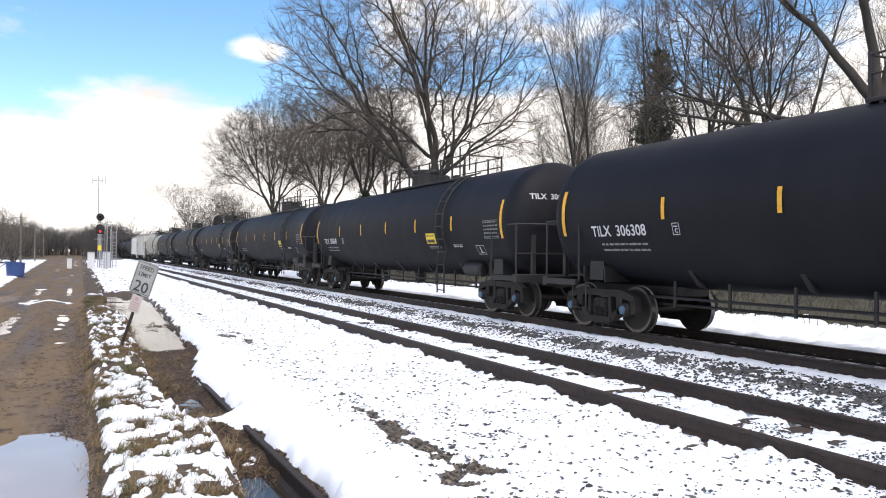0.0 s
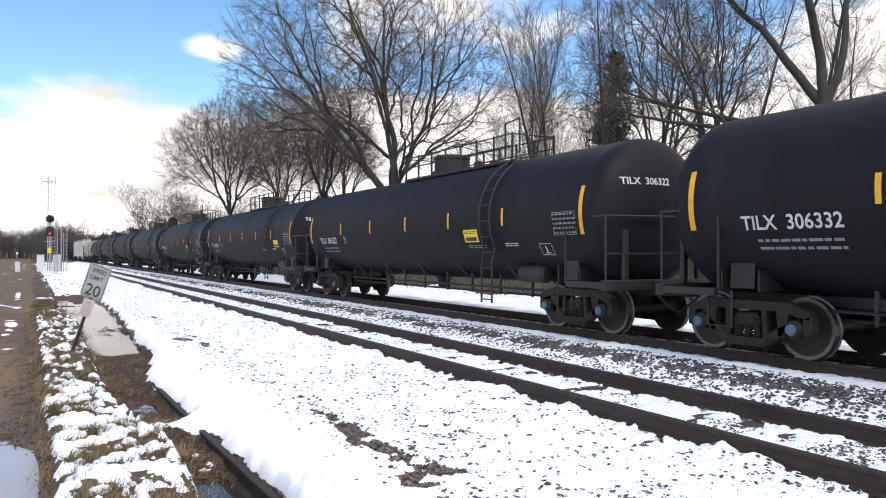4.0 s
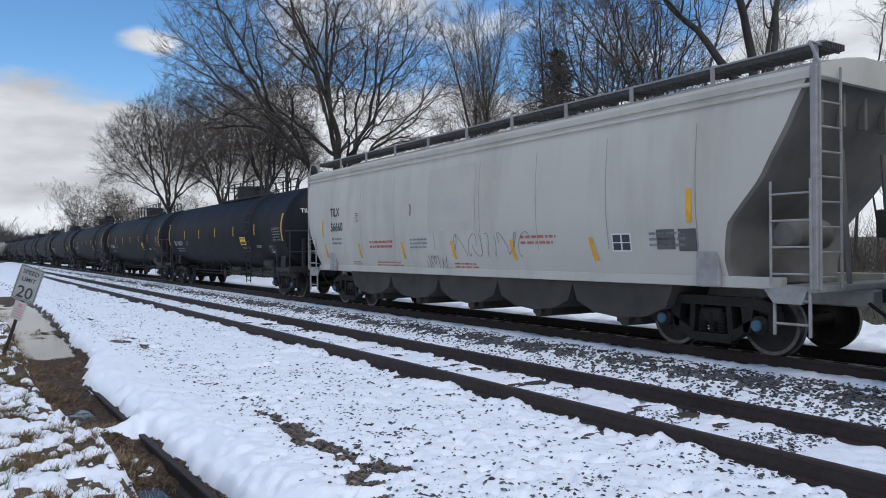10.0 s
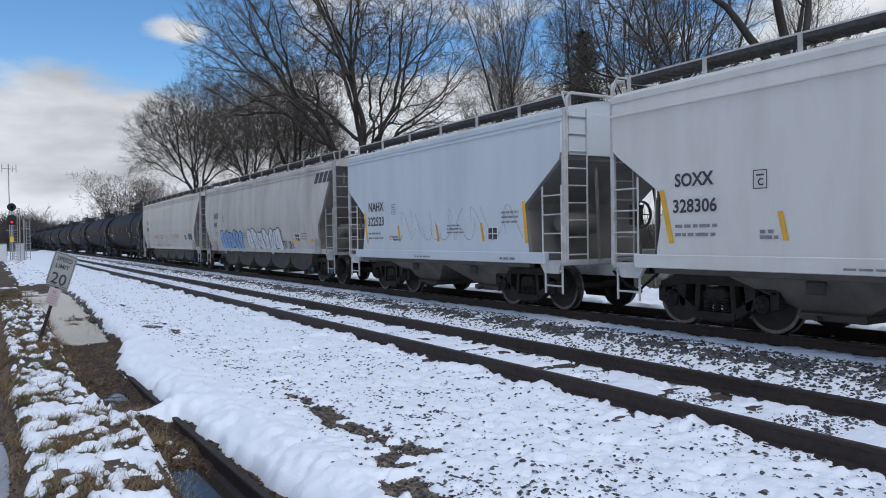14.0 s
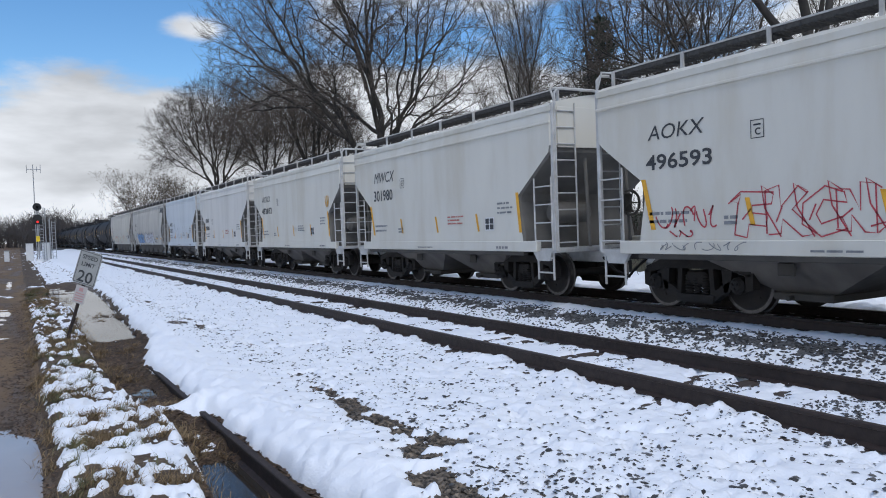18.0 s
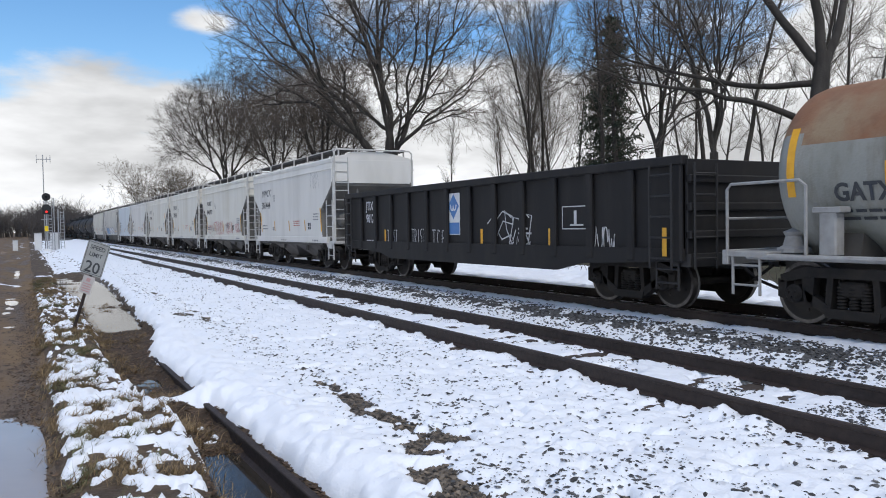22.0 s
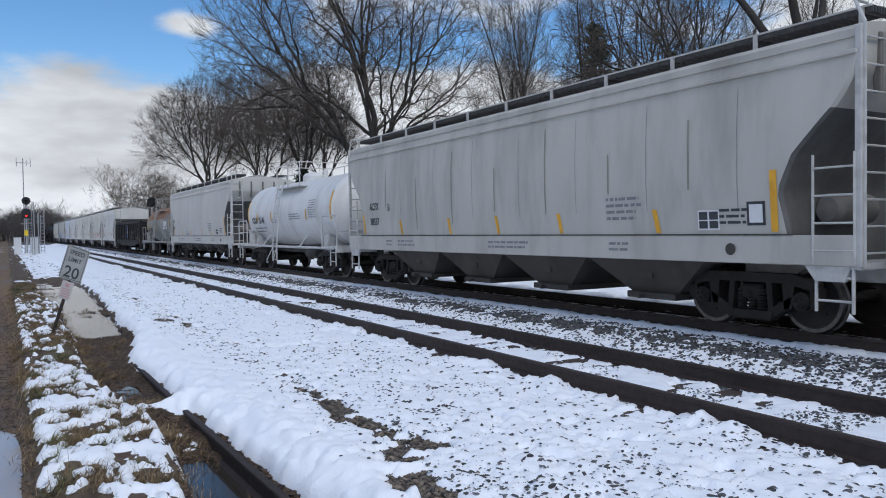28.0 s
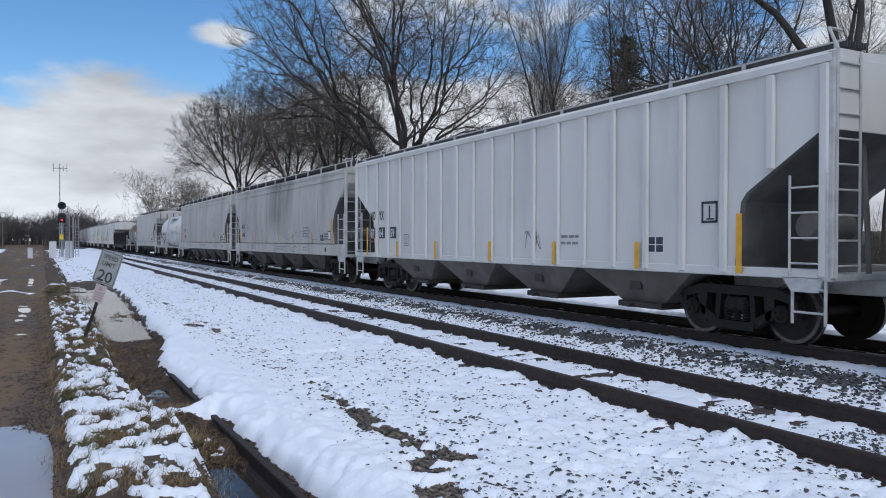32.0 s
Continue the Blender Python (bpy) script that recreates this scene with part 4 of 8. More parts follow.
def build_stones():
    # ballast shoulder of the main track
    x, y, r = scatter(26000, (7.62, 10.0), (3.0, 70), 51, lambda x, y: 0.42 + 0.40 * np.exp(-((x - 9.2) / 0.36) ** 2))
    z = soil_height(x, y) + np.clip(snow_depth(x, y), 0, 0.03) + 0.006
    stone_cloud("ballast", "grey ballast stones with snow between them", np.stack([x, y, z], 1), 0.014 + 0.024 * r, MAT["ballast"])
    # specks that break the snow field
    x, y, r = scatter(34000, (2.0, 5.85), (2.6, 55), 52, lambda x, y: (0.13 + 0.5 * np.exp(-((x - 3.2) / 0.30) ** 2) + 0.60 * step(0.50, 0.66, 0.6 * fbm(x, y, 0.55, 3, 53) + 0.4 * fbm(x, y, 0.13, 2, 57))) * step(2.3, 2.9, x))
    z = soil_height(x, y) + np.maximum(snow_depth(x, y), 0) - 0.001
    k = x > bank_x(y) + 0.25
    stone_cloud("gravel", "dark gravel poking through the snow", np.stack([x, y, z], 1)[k], (0.006 + 0.032 * r ** 3.0)[k], MAT["ballast"], 0.42)
    # ballast showing between the near rails
    x, y, r = scatter(9000, (NEAR_X - 0.68, NEAR_X + 0.68), (4.0, 60), 58, lambda x, y: step(0.46, 0.66, fbm(x * 0.5, y, 0.5, 3, 59)))
    z = soil_height(x, y) + np.maximum(snow_depth(x, y), 0) + 0.002
    stone_cloud("ballast", "dark stones between the rails of the siding", np.stack([x, y, z], 1), 0.008 + 0.022 * r ** 2, MAT["ballast"], 0.5)
    # gravel in the worn patches
    x, y, r = scatter(40000, (2.4, 5.2), (3.0, 30), 54)
    d = snow_depth(x, y)
    k = d < 0.016
    z = soil_height(x, y) + 0.004
    stone_cloud("gravel", "wet gravel laid bare in thin snow", np.stack([x, y, z], 1)[k], (0.008 + 0.028 * r * r)[k], MAT["gravel"], 0.6)
    # leaf litter in the ditch
    x, y, r = scatter(34000, (0.95, 2.9), (3.2, 36), 55)
    k = (snow_depth(x, y) < 0.0) & (x > verge_x(y) - 0.12) & (x < bank_x(y) + 0.05)
    z = soil_height(x, y) + 0.006
    stone_cloud("leaf_litter", "brown dead leaves heaped in the ditch", np.stack([x, y, z], 1)[k], (0.016 + 0.022 * r)[k], MAT["leaf"], 0.22)
    # crumbs of mud on the road's edge
    x, y, r = scatter(30000, (-1.2, 0.32), (4.0, 30), 56, lambda x, y: np.maximum(0.25 * step(0.45, 0.62, fbm(x * 2.0, y * 0.5, 0.8, 3, 62)), np.exp(-((x - 0.05) / 0.24) ** 2)))
    z = soil_height(x, y) + 0.003
    stone_cloud("mud_crumbs", "loose wet crumbs of mud and gravel", np.stack([x, y, z], 1), 0.006 + 0.018 * r * r, MAT["leaf"], 0.4)


build_stones()

# ---- rolling stock: local y runs forward, the camera's side is -x, z = 0 is the rail's top ----
WHEEL_R = 0.457
MESHES = {}


def shared(key, make):
    if key not in MESHES:
        MESHES[key] = make()
    return MESHES[key]


def wheel_mesh():
    s = Shape()
    prof = [(-0.072, 0.0), (-0.072, 0.11), (-0.03, 0.13), (-0.012, 0.20), (-0.022, 0.33), (-0.060, 0.375), (-0.066, 0.40), (-0.066, WHEEL_R - 0.004), (0.040, WHEEL_R), (0.050, WHEEL_R + 0.026), (0.068, WHEEL_R + 0.026),
            (0.070, 0.40), (0.035, 0.375), (0.012, 0.33), (0.022, 0.2), (0.05, 0.13), (0.08, 0.11)]
    s.lathe(prof, "x", n=30, mi=[0, 0, 0, 0, 0, 0, 1, 1, 1, 1, 0, 0, 0, 0, 0, 0])
    # four cored marks so that the turning shows
    for k in range(4):
        a = k * math.pi / 2 + 0.3
        s.lathe([(-0.03, 0.0), (-0.028, 0.022), (-0.016, 0.024)], "x", (0, 0.26 * math.cos(a), 0.26 * math.sin(a)), 8)
    return s.mesh("wheel", [MAT["wheel"], MAT["tread"]], 40)


def axle_mesh():
    return Shape().lathe([(-1.12, 0.0), (-1.12, 0.065), (-0.86, 0.072), (-0.7, 0.095), (-0.4, 0.082), (0.4, 0.082), (0.7, 0.095), (0.86, 0.072), (1.12, 0.065), (1.12, 0)], "x", n=14).mesh("wheelset", MAT["wheel"])


def side_frame_mesh(sgn):
    """Cast frame with two windows: arched top chord, sloping lower chord, columns and pedestals."""
    s, a, b = Shape(), sgn * 0.92, sgn * 1.08
    a, b = min(a, b), max(a, b)
    s.prism([(-1.08, 0.60), (-0.62, 0.70), (0.62, 0.70), (1.08, 0.60), (1.08, 0.72), (0.72, 0.84), (-0.72, 0.84), (-1.08, 0.72)], "x", a, b)
    for m in (-1, 1):
        s.prism([(m * 1.12, 0.40), (m * 0.98, 0.36), (m * 0.98, 0.62), (m * 1.12, 0.66)][:: m], "x", a, b)                   # pedestal, outer
        s.prism([(m * 0.70, 0.34), (m * 0.58, 0.34), (m * 0.54, 0.70), (m * 0.74, 0.68)][:: -m], "x", a, b)                  # pedestal, inner
        s.prism([(m * 0.70, 0.52), (m * 0.66, 0.36), (m * 0.34, 0.16), (m * 0.30, 0.30)][:: -m], "x", a, b)                  # lower chord
        s.prism([(m * 0.40, 0.24), (m * 0.31, 0.24), (m * 0.27, 0.72), (m * 0.36, 0.72)][:: -m], "x", a + 0.015, b - 0.015)  # column
    s.prism([(-0.37, 0.15), (0.37, 0.15), (0.40, 0.28), (-0.40, 0.28)], "x", a - 0.02, b + 0.02)                             # spring seat
    return s.mesh("side_frame", MAT["truck"], 30)


def spring_mesh(sgn):
    prof = []
    for k in range(7):
        z = 0.285 + k * 0.045
        prof += [(z, 0.055), (z + 0.014, 0.078), (z + 0.030, 0.078), (z + 0.041, 0.055)]
    return Shape().lathe(prof, "z", (sgn * 1.0, 0, 0), 10).mesh("coil_spring", MAT["truck"], 50)


def bearing_mesh(sgn):
    s = Shape().lathe([(sgn * 0.90, 0.10), (sgn * 0.98, 0.135), (sgn * 1.10, 0.135), (sgn * 1.13, 0.10), (sgn * 1.16, 0.085), (sgn * 1.17, 0.0)], "x", n=14)
    for k in range(3):
        a = k * 2.094 + 0.5
        s.lathe([(sgn * 1.165, 0.024), (sgn * 1.19, 0.02), (sgn * 1.192, 0.0)], "x", (0, 0.05 * math.cos(a), 0.05 * math.sin(a)), 6)
    return s.mesh("bearing", [MAT["truck"]], 40)


def bolster_mesh():
    s = Shape().box(-1.06, 1.06, -0.2, 0.2, 0.44, 0.66, 0.03).box(-0.4, 0.4, -0.26, 0.26, 0.64, 0.76, 0.02)
    for y in (-0.42, 0.42):
        s.box(-0.95, 0.95, y - 0.05, y + 0.05, 0.33, 0.43, 0.01)          # brake beams
        for x in (-0.78, 0.78):
            s.box(x - 0.05, x + 0.05, y - 0.04, y + 0.06 * (1 if y > 0 else -1) + 0.04, 0.28, 0.5, 0.01)
    return s.mesh("truck", MAT["truck"], 30)


def add_trucks(car, at, cap="truck"):
    """Two four-wheel trucks with their wheelsets, at -at and +at."""
    for yc in (at, -at):
        tr = part("truck", shared("bolster", bolster_mesh), None, car, "grimy cast-steel truck")
        tr.location = (0, yc, 0)
        for sgn in (-1, 1):
            part("side_frame", shared(("frame", sgn), lambda: side_frame_mesh(sgn)), None, tr)
            for dy in (-0.17, 0.0, 0.17) if sgn < 0 else (0.0,):
                part("coil_spring", shared(("spring", sgn), lambda: spring_mesh(sgn)), None, tr).location = (0, dy, 0)
            for dy in (-0.85, 0.85):
                b = part("bearing", shared(("bearing", sgn), lambda: bearing_mesh(sgn)), None, tr)
                b.location = (0, dy, WHEEL_R)
                if cap != "truck" and sgn < 0:
                    c = part("bearing_cap", shared("cap", lambda: Shape().lathe([(-0.02, 0.0), (-0.018, 0.07), (0.0, 0.085), (0.02, 0.085)], "x", (-1.178, 0, 0), 12).mesh("bearing_cap", MAT["hub_blue"], 30)), None, tr, "faded blue bearing cap")
                    c.location = (0, dy, WHEEL_R)
        for dy in (0.85, -0.85):
            ws = part("wheelset", shared("axle", axle_mesh), None, car, "steel wheelset on the rails")
            ws.location = (0, yc + dy, WHEEL_R)
            for sgn in (-1, 1):
                w = part("wheel", shared("wheel", wheel_mesh), None, ws)
                w.location = (sgn * 0.755, 0, 0)
                w.rotation_euler = (0, 0, math.pi if sgn > 0 else 0)


def coupler_mesh(sgn):
    s = Shape()
    s.box(-0.09, 0.09, min(0, sgn * 0.62), max(0, sgn * 0.62), 0.80, 0.98, 0.02)
    s.prism([(-0.16, sgn * 0.50), (0.14, sgn * 0.50), (0.17, sgn * 0.72), (0.02, sgn * 0.78), (-0.06, sgn * 0.66), (-0.18, sgn * 0.70)][:: sgn], "z", 0.76, 1.02)
    s.tube([(-0.35, sgn * 0.1, 0.80), (-0.36, sgn * 0.45, 0.55), (-0.22, sgn * 0.72, 0.42)], 0.026, 6)      # air hose
    return s.mesh("coupler", MAT["truck"], 40)


def add_couplers(car, end):
    for sgn in (-1, 1):
        c = part("coupler", shared(("coupler", sgn), lambda: coupler_mesh(sgn)), None, car, "knuckle coupler with air hose")
        c.location = (0, sgn * end, 0)


def text_mesh(text, size, mat, y, z, surf, bold=0.012, lean=0.0, squeeze=1.0):
    """Stencilled characters on the near side; they read towards -y. surf(z) is the half width there."""
    cu = bpy.data.curves.new("lettering", "FONT")
    cu.body, cu.size, cu.offset, cu.resolution_u = text, size, bold, 3
    ob = bpy.data.objects.new("lettering", cu)
    scene.collection.objects.link(ob)
    bpy.context.view_layer.update()
    me = bpy.data.meshes.new_from_object(ob.evaluated_get(bpy.context.evaluated_depsgraph_get()))
    bpy.data.objects.remove(ob)
    me.name = "lettering"
    n = len(me.vertices)
    co = np.empty(n * 3)
    me.vertices.foreach_get("co", co)
    co = co.reshape(-1, 3)
    out = np.array([(-surf(z + w), y - (u * squeeze + lean * w), z + w) for u, w, _ in co])
    me.vertices.foreach_set("co", out.ravel())
    me.materials.clear()
    me.materials.append(mat)
    me.update()
    return me


def lettering(car, text, size, mat, y, z, surf, **kw):
    return part("lettering", text_mesh(text, size, MAT[mat], y, z, surf, **kw), None, car)


def small_print(car, mat, y, z, rows, width, surf, height=0.05, gap=0.085, seed=0, name="small_print"):
    """Unreadable stencilled lines: rows of broken bars."""
    rs, s = random.Random(seed), Shape()
    for k in range(rows):
        u, end = 0.0, width * rs.uniform(0.75, 1.0)
        while u < end:
            w = min(rs.uniform(0.06, 0.24), end - u)
            s.patch(y - u - w, y - u, z - k * gap, z - k * gap + height, surf)
            u += w + rs.uniform(0.02, 0.045)
    return part(name, s, MAT[mat], car, smooth=0)


def table_panel(car, y, z, w, h, surf, ink="white_ink", back=None, seed=3):
    """A framed grid of small figures."""
    s, t = Shape(), 0.012
    for u0, u1, z0, z1 in ((y - w, y, z, z + t), (y - w, y, z + h - t, z + h), (y - w, y - w + t, z, z + h), (y - t, y, z, z + h)):
        s.patch(u0, u1, z0, z1, surf, 1)
    rs = random.Random(seed)
    rows = max(2, int(h / 0.085))
    for k in range(rows):
        zz = z + h * (k + 0.5) / rows
        u = 0.03
        while u < w - 0.08:
            q = rs.uniform(0.05, 0.12)
            s.patch(y - u - q, y - u, zz - 0.018, zz + 0.018, surf)
            u += q + 0.03
    if back:
        part("panel", Shape().patch(y - w, y, z, z + h, lambda q: surf(q) - 0.004, 3), MAT[back], car, smooth=0)
    return part("data_table", s, MAT[ink], car, smooth=0)


def marker(car, y, z0, z1, w, surf, lean=0.0, name="reflector"):
    return part(name, Shape().patch(y - w / 2, y + w / 2, z0, z1, surf, 6, lean), MAT["yellow"], car, smooth=0)


def window_card(car, y, z, w, h, surf, mat="black_ink"):
    """The small dark plate with a white frame and cross that many cars carry."""
    part("plate", Shape().patch(y - w, y, z, z + h, lambda q: surf(q) - 0.003, 2), MAT["paper"], car, smooth=0)
    s = Shape()
    for u0, u1, v0, v1 in ((0.06, 0.46, 0.52, 0.92), (0.54, 0.94, 0.52, 0.92), (0.06, 0.46, 0.08, 0.46), (0.54, 0.94, 0.08, 0.46)):
        s.patch(y - w * u1, y - w * u0, z + h * v0, z + h * v1, surf)
    part("plate_print", s, MAT[mat], car, smooth=0)


def plate_mark(car, y, z, surf, mat="black_ink", size=0.26):
    """The small boxed letter beside the number."""
    s, t = Shape(), 0.012
    for u0, u1, z0, z1 in ((y - size, y, z, z + t), (y - size, y, z + size * 1.15, z + size * 1.15 + t), (y - size, y - size + t, z, z + size * 1.15), (y - t, y, z, z + size * 1.15)):
        s.patch(u0, u1, z0, z1, surf)
    s.patch(y - size * 0.78, y - size * 0.22, z + size * 0.82, z + size * 0.93, surf)
    part("plate_box", s, MAT[mat], car, smooth=0)
    lettering(car, "C", size * 0.62, mat, y - size * 0.32, z + size * 0.22, surf, bold=0.004)


def blob(cu, cz, w, h, seed, n=22):
    """Rounded outline of a bubble letter."""
    rs = random.Random(seed)
    ph = [rs.uniform(0, 6.28) for _ in range(3)]
    pts = []
    for k in range(n):
        a = 2 * math.pi * k / n
        r = 1 + 0.16 * math.sin(2 * a + ph[0]) + 0.12 * math.sin(3 * a + ph[1]) + 0.06 * math.sin(5 * a + ph[2])
        c, s = math.cos(a), math.sin(a)
        e = (abs(c) ** 4 + abs(s) ** 4) ** -0.25
        pts.append((cu + w / 2 * r * e * c, cz + h / 2 * r * e * s))
    return pts


def bubble_writing(car, fill, y, z, count, w, h, surf, seed=0, outline="black_ink"):
    """Spray-painted bubble shapes with a dark outline; no readable word."""
    rs = random.Random(seed)
    a, b = Shape(), Shape()
    u = y
    for k in range(count):
        ww = w / count * rs.uniform(1.05, 1.4)
        pts = blob(u - ww / 2, z + h / 2 + rs.uniform(-0.04, 0.04), ww, h * rs.uniform(0.85, 1.1), seed * 31 + k)
        zc = sum(p[1] for p in pts) / len(pts)
        v = [(-surf(zc) - 0.001 * k, sum(p[0] for p in pts) / len(pts), zc)] + [(-surf(p[1]) - 0.001 * k, *p) for p in pts]
        a.add(v, [(0, 1 + i, 1 + (i + 1) % len(pts)) for i in range(len(pts))])
        b.ribbon(pts + pts[:2], 0.045, lambda q, kk=k: surf(q) + 0.004 + 0.001 * kk)
        b.ribbon([(u - ww * 0.5, z + h * 0.75), (u - ww * 0.42, z + h * 0.5), (u - ww * 0.55, z + h * 0.28)], 0.03, lambda q, kk=k: surf(q) + 0.004 + 0.001 * kk)
        u -= w / count
    part("graffiti_fill", a, MAT[fill], car, smooth=0)
    part("graffiti_outline", b, MAT[outline], car, smooth=0)


def scrawl(car, mat, y, z, w, h, surf, seed=0, strokes=6, width=0.025):
    """Loose painted strokes."""
    rs, s = random.Random(seed), Shape()
    for k in range(strokes):
        u0 = y - w * (k + rs.uniform(0.1, 0.6)) / strokes
        pts, ph, f = [], rs.uniform(0, 6), rs.uniform(3, 7)
        lean = rs.uniform(-0.3, 0.3)
        for i in range(14):
            t = i / 13
            pts.append((u0 - w / strokes * (0.8 * t + 0.35 * math.sin(f * t + ph)) + lean * h * t * 0.3, z + h * (0.5 + 0.48 * math.sin(f * 0.8 * t + ph * 2))))
        s.ribbon(pts, width, surf)
    part("graffiti_scrawl", s, MAT[mat], car, smooth=0)


STROKES = {"T": (((0, 1), (1, 1)), ((0.5, 1), (0.45, 0))), "R": (((0.1, 0), (0.15, 1), (0.8, 0.85), (0.75, 0.55), (0.15, 0.48), (0.9, 0)),), "I": (((0.5, 0), (0.5, 1)),),
           "S": (((0.9, 0.95), (0.3, 0.9), (0.2, 0.6), (0.8, 0.45), (0.75, 0.1), (0.1, 0.0)),), "C": (((0.9, 0.85), (0.4, 0.95), (0.1, 0.5), (0.35, 0.05), (0.9, 0.15)),),
           "E": (((0.9, 1), (0.2, 0.95), (0.15, 0.05), (0.85, 0)), ((0.15, 0.5), (0.7, 0.52)))}


def hand_lettering(car, text, mat, y, z, w, h, surf, width=0.026):
    """Capital letters drawn with a paint stick, underlined."""
    s = Shape()
    for k, ch in enumerate(text):
        for line in STROKES[ch]:
            s.ribbon([(y - (k + 0.12 + 0.76 * a) * w / len(text), z + h * (b + 0.06 * (k % 2))) for a, b in line], width, surf)
    s.ribbon([(y - 0.3 * w, z - 0.10), (y - 0.5 * w, z - 0.08), (y - 0.7 * w, z - 0.09)], width, surf)
    part("graffiti_scrawl", s, MAT[mat], car, smooth=0)


def angular_writing(car, mat, y, z, w, h, surf, seed=0, count=5, width=0.02):
    """Outlined, interlocking angular letter shapes; no readable word."""
    rs, s = random.Random(seed), Shape()
    forms = (((0.0, 0.0), (0.05, 0.75), (-0.1, 0.8), (0.1, 1.0), (0.9, 0.95), (0.85, 0.7), (0.4, 0.68), (0.42, 0.5), (0.8, 0.45), (0.75, 0.2), (0.35, 0.25), (0.3, -0.05), (0.0, 0.0)),
             ((0.1, 0.1), (0.2, 0.95), (0.45, 0.9), (0.6, 0.45), (0.65, 1.05), (0.95, 1.0), (0.85, 0.0), (0.6, 0.05), (0.42, 0.4), (0.38, 0.05), (0.1, 0.1)),
             ((0.9, 0.9), (0.5, 1.05), (0.1, 0.7), (0.1, 0.25), (0.5, -0.02), (1.0, 0.15), (0.9, 0.38), (0.5, 0.25), (0.35, 0.45), (0.5, 0.75), (0.95, 0.68), (0.9, 0.9)),
             ((0.05, 0.0), (0.1, 1.0), (0.38, 1.1), (0.4, 0.62), (0.8, 1.05), (1.05, 0.9), (0.65, 0.52), (1.15, 0.0), (0.8, -0.05), (0.42, 0.35), (0.35, 0.0), (0.05, 0.0)))
    step_w = w / count
    for k in range(count):
        form = forms[(3 * k + seed) % 4]
        u0, dz, lean = y - k * step_w, rs.uniform(-0.06, 0.06), rs.uniform(-0.15, 0.15)
        s.ribbon([(u0 - step_w * 1.38 * a + lean * step_w * b + rs.uniform(-0.02, 0.02), z + h * (b + dz) + rs.uniform(-0.015, 0.015)) for a, b in form], width, surf)
        s.ribbon([(u0 - step_w * 1.3, z + h * 0.9), (u0 - step_w * 0.9, z + h * 1.12), (u0 - step_w * 1.0, z + h * 0.6), (u0 - step_w * 1.5, z - h * 0.05)], width, surf)
        s.ribbon([(u0 - step_w * rs.uniform(0.2, 0.4), z + h * rs.uniform(0.2, 0.4)), (u0 - step_w * 0.55, z + h * rs.uniform(0.5, 0.7))], width, surf)
    s.ribbon([(y + 0.12, z + h * 0.75), (y - 0.1, z + h * 0.95), (y - 0.05, z + h * 0.7)], width, surf)
    s.ribbon([(y - w, z + h * 0.15), (y - w - 0.25, z + h * 0.25), (y - w - 0.1, z + h * 0.02)], width, surf)
    part("graffiti_scrawl", s, MAT[mat], car, smooth=0)


def ladder(y0, y1, z0, z1, x, rungs, r=0.018, plane="side"):
    """Two stiles and rungs; on the side (varying y) or on the end (varying x; then x is the y)."""
    s = Shape()

    def P(a, z):
        return (x, a, z) if plane == "side" else (a, x, z)
    for a in (y0, y1):
        s.tube([P(a, z0), P(a, z1)], r * 1.3, 6)
    for k in range(rungs):
        z = z0 + (z1 - z0) * (k + 0.5) / rungs
        s.tube([P(y0, z), P(y1, z)], r, 6)
    return s


def rail_line(pts, r=0.02):
    return Shape().tube(pts, r, 6)


# ---- tank cars ----
def tank_shell(R, zc, half, head, n=44):
    prof = []
    for k in range(8):
        a = math.pi / 2 * k / 8
        prof.append((-half - head * math.cos(a), R * math.sin(a)))
    prof += [(-half, R), (-half + 0.02, R + 0.004), (-half + 0.16, R + 0.004), (-half + 0.18, R)]
    for q in range(1, 6):
        prof.append((-half + 2 * half * q / 6, R))
    prof += [(half - 0.18, R), (half - 0.16, R + 0.004), (half - 0.02, R + 0.004), (half, R)]
    for k in range(7, -1, -1):
        a = math.pi / 2 * k / 8
        prof.append((half + head * math.cos(a), R * math.sin(a)))
    return Shape().lathe(prof, "y", (0, 0, zc), n)


def tank_surf(R, zc, lift=0.012):
    return lambda z: math.sqrt(max(R * R - (z - zc) ** 2, 0.01)) + lift


BT_R, BT_Z = 1.475, 2.36


def tank_body_parts(car, R, zc, half, head, paint, steel, truck_at):
    part("tank", tank_shell(R, zc, half, head), MAT[paint], car, smooth=40)
    for sgn in (-1, 1):
        y = sgn * truck_at
        s = Shape().prism([(-1.15, 1.02), (1.15, 1.02), (1.12, zc - math.sqrt(R * R - 1.12 ** 2) + 0.05), (0.6, zc - math.sqrt(R * R - 0.36) + 0.03), (-0.6, zc - math.sqrt(R * R - 0.36) + 0.03), (-1.12, zc - math.sqrt(R * R - 1.12 ** 2) + 0.05)], "y", y - 0.22, y + 0.22)
        for dy in (-0.34, 0.34):
            s.box(-1.2, 1.2, y + dy - 0.015, y + dy + 0.015, 0.98, 1.3, 0.0)
        part("saddle", s, MAT[steel], car, smooth=30)


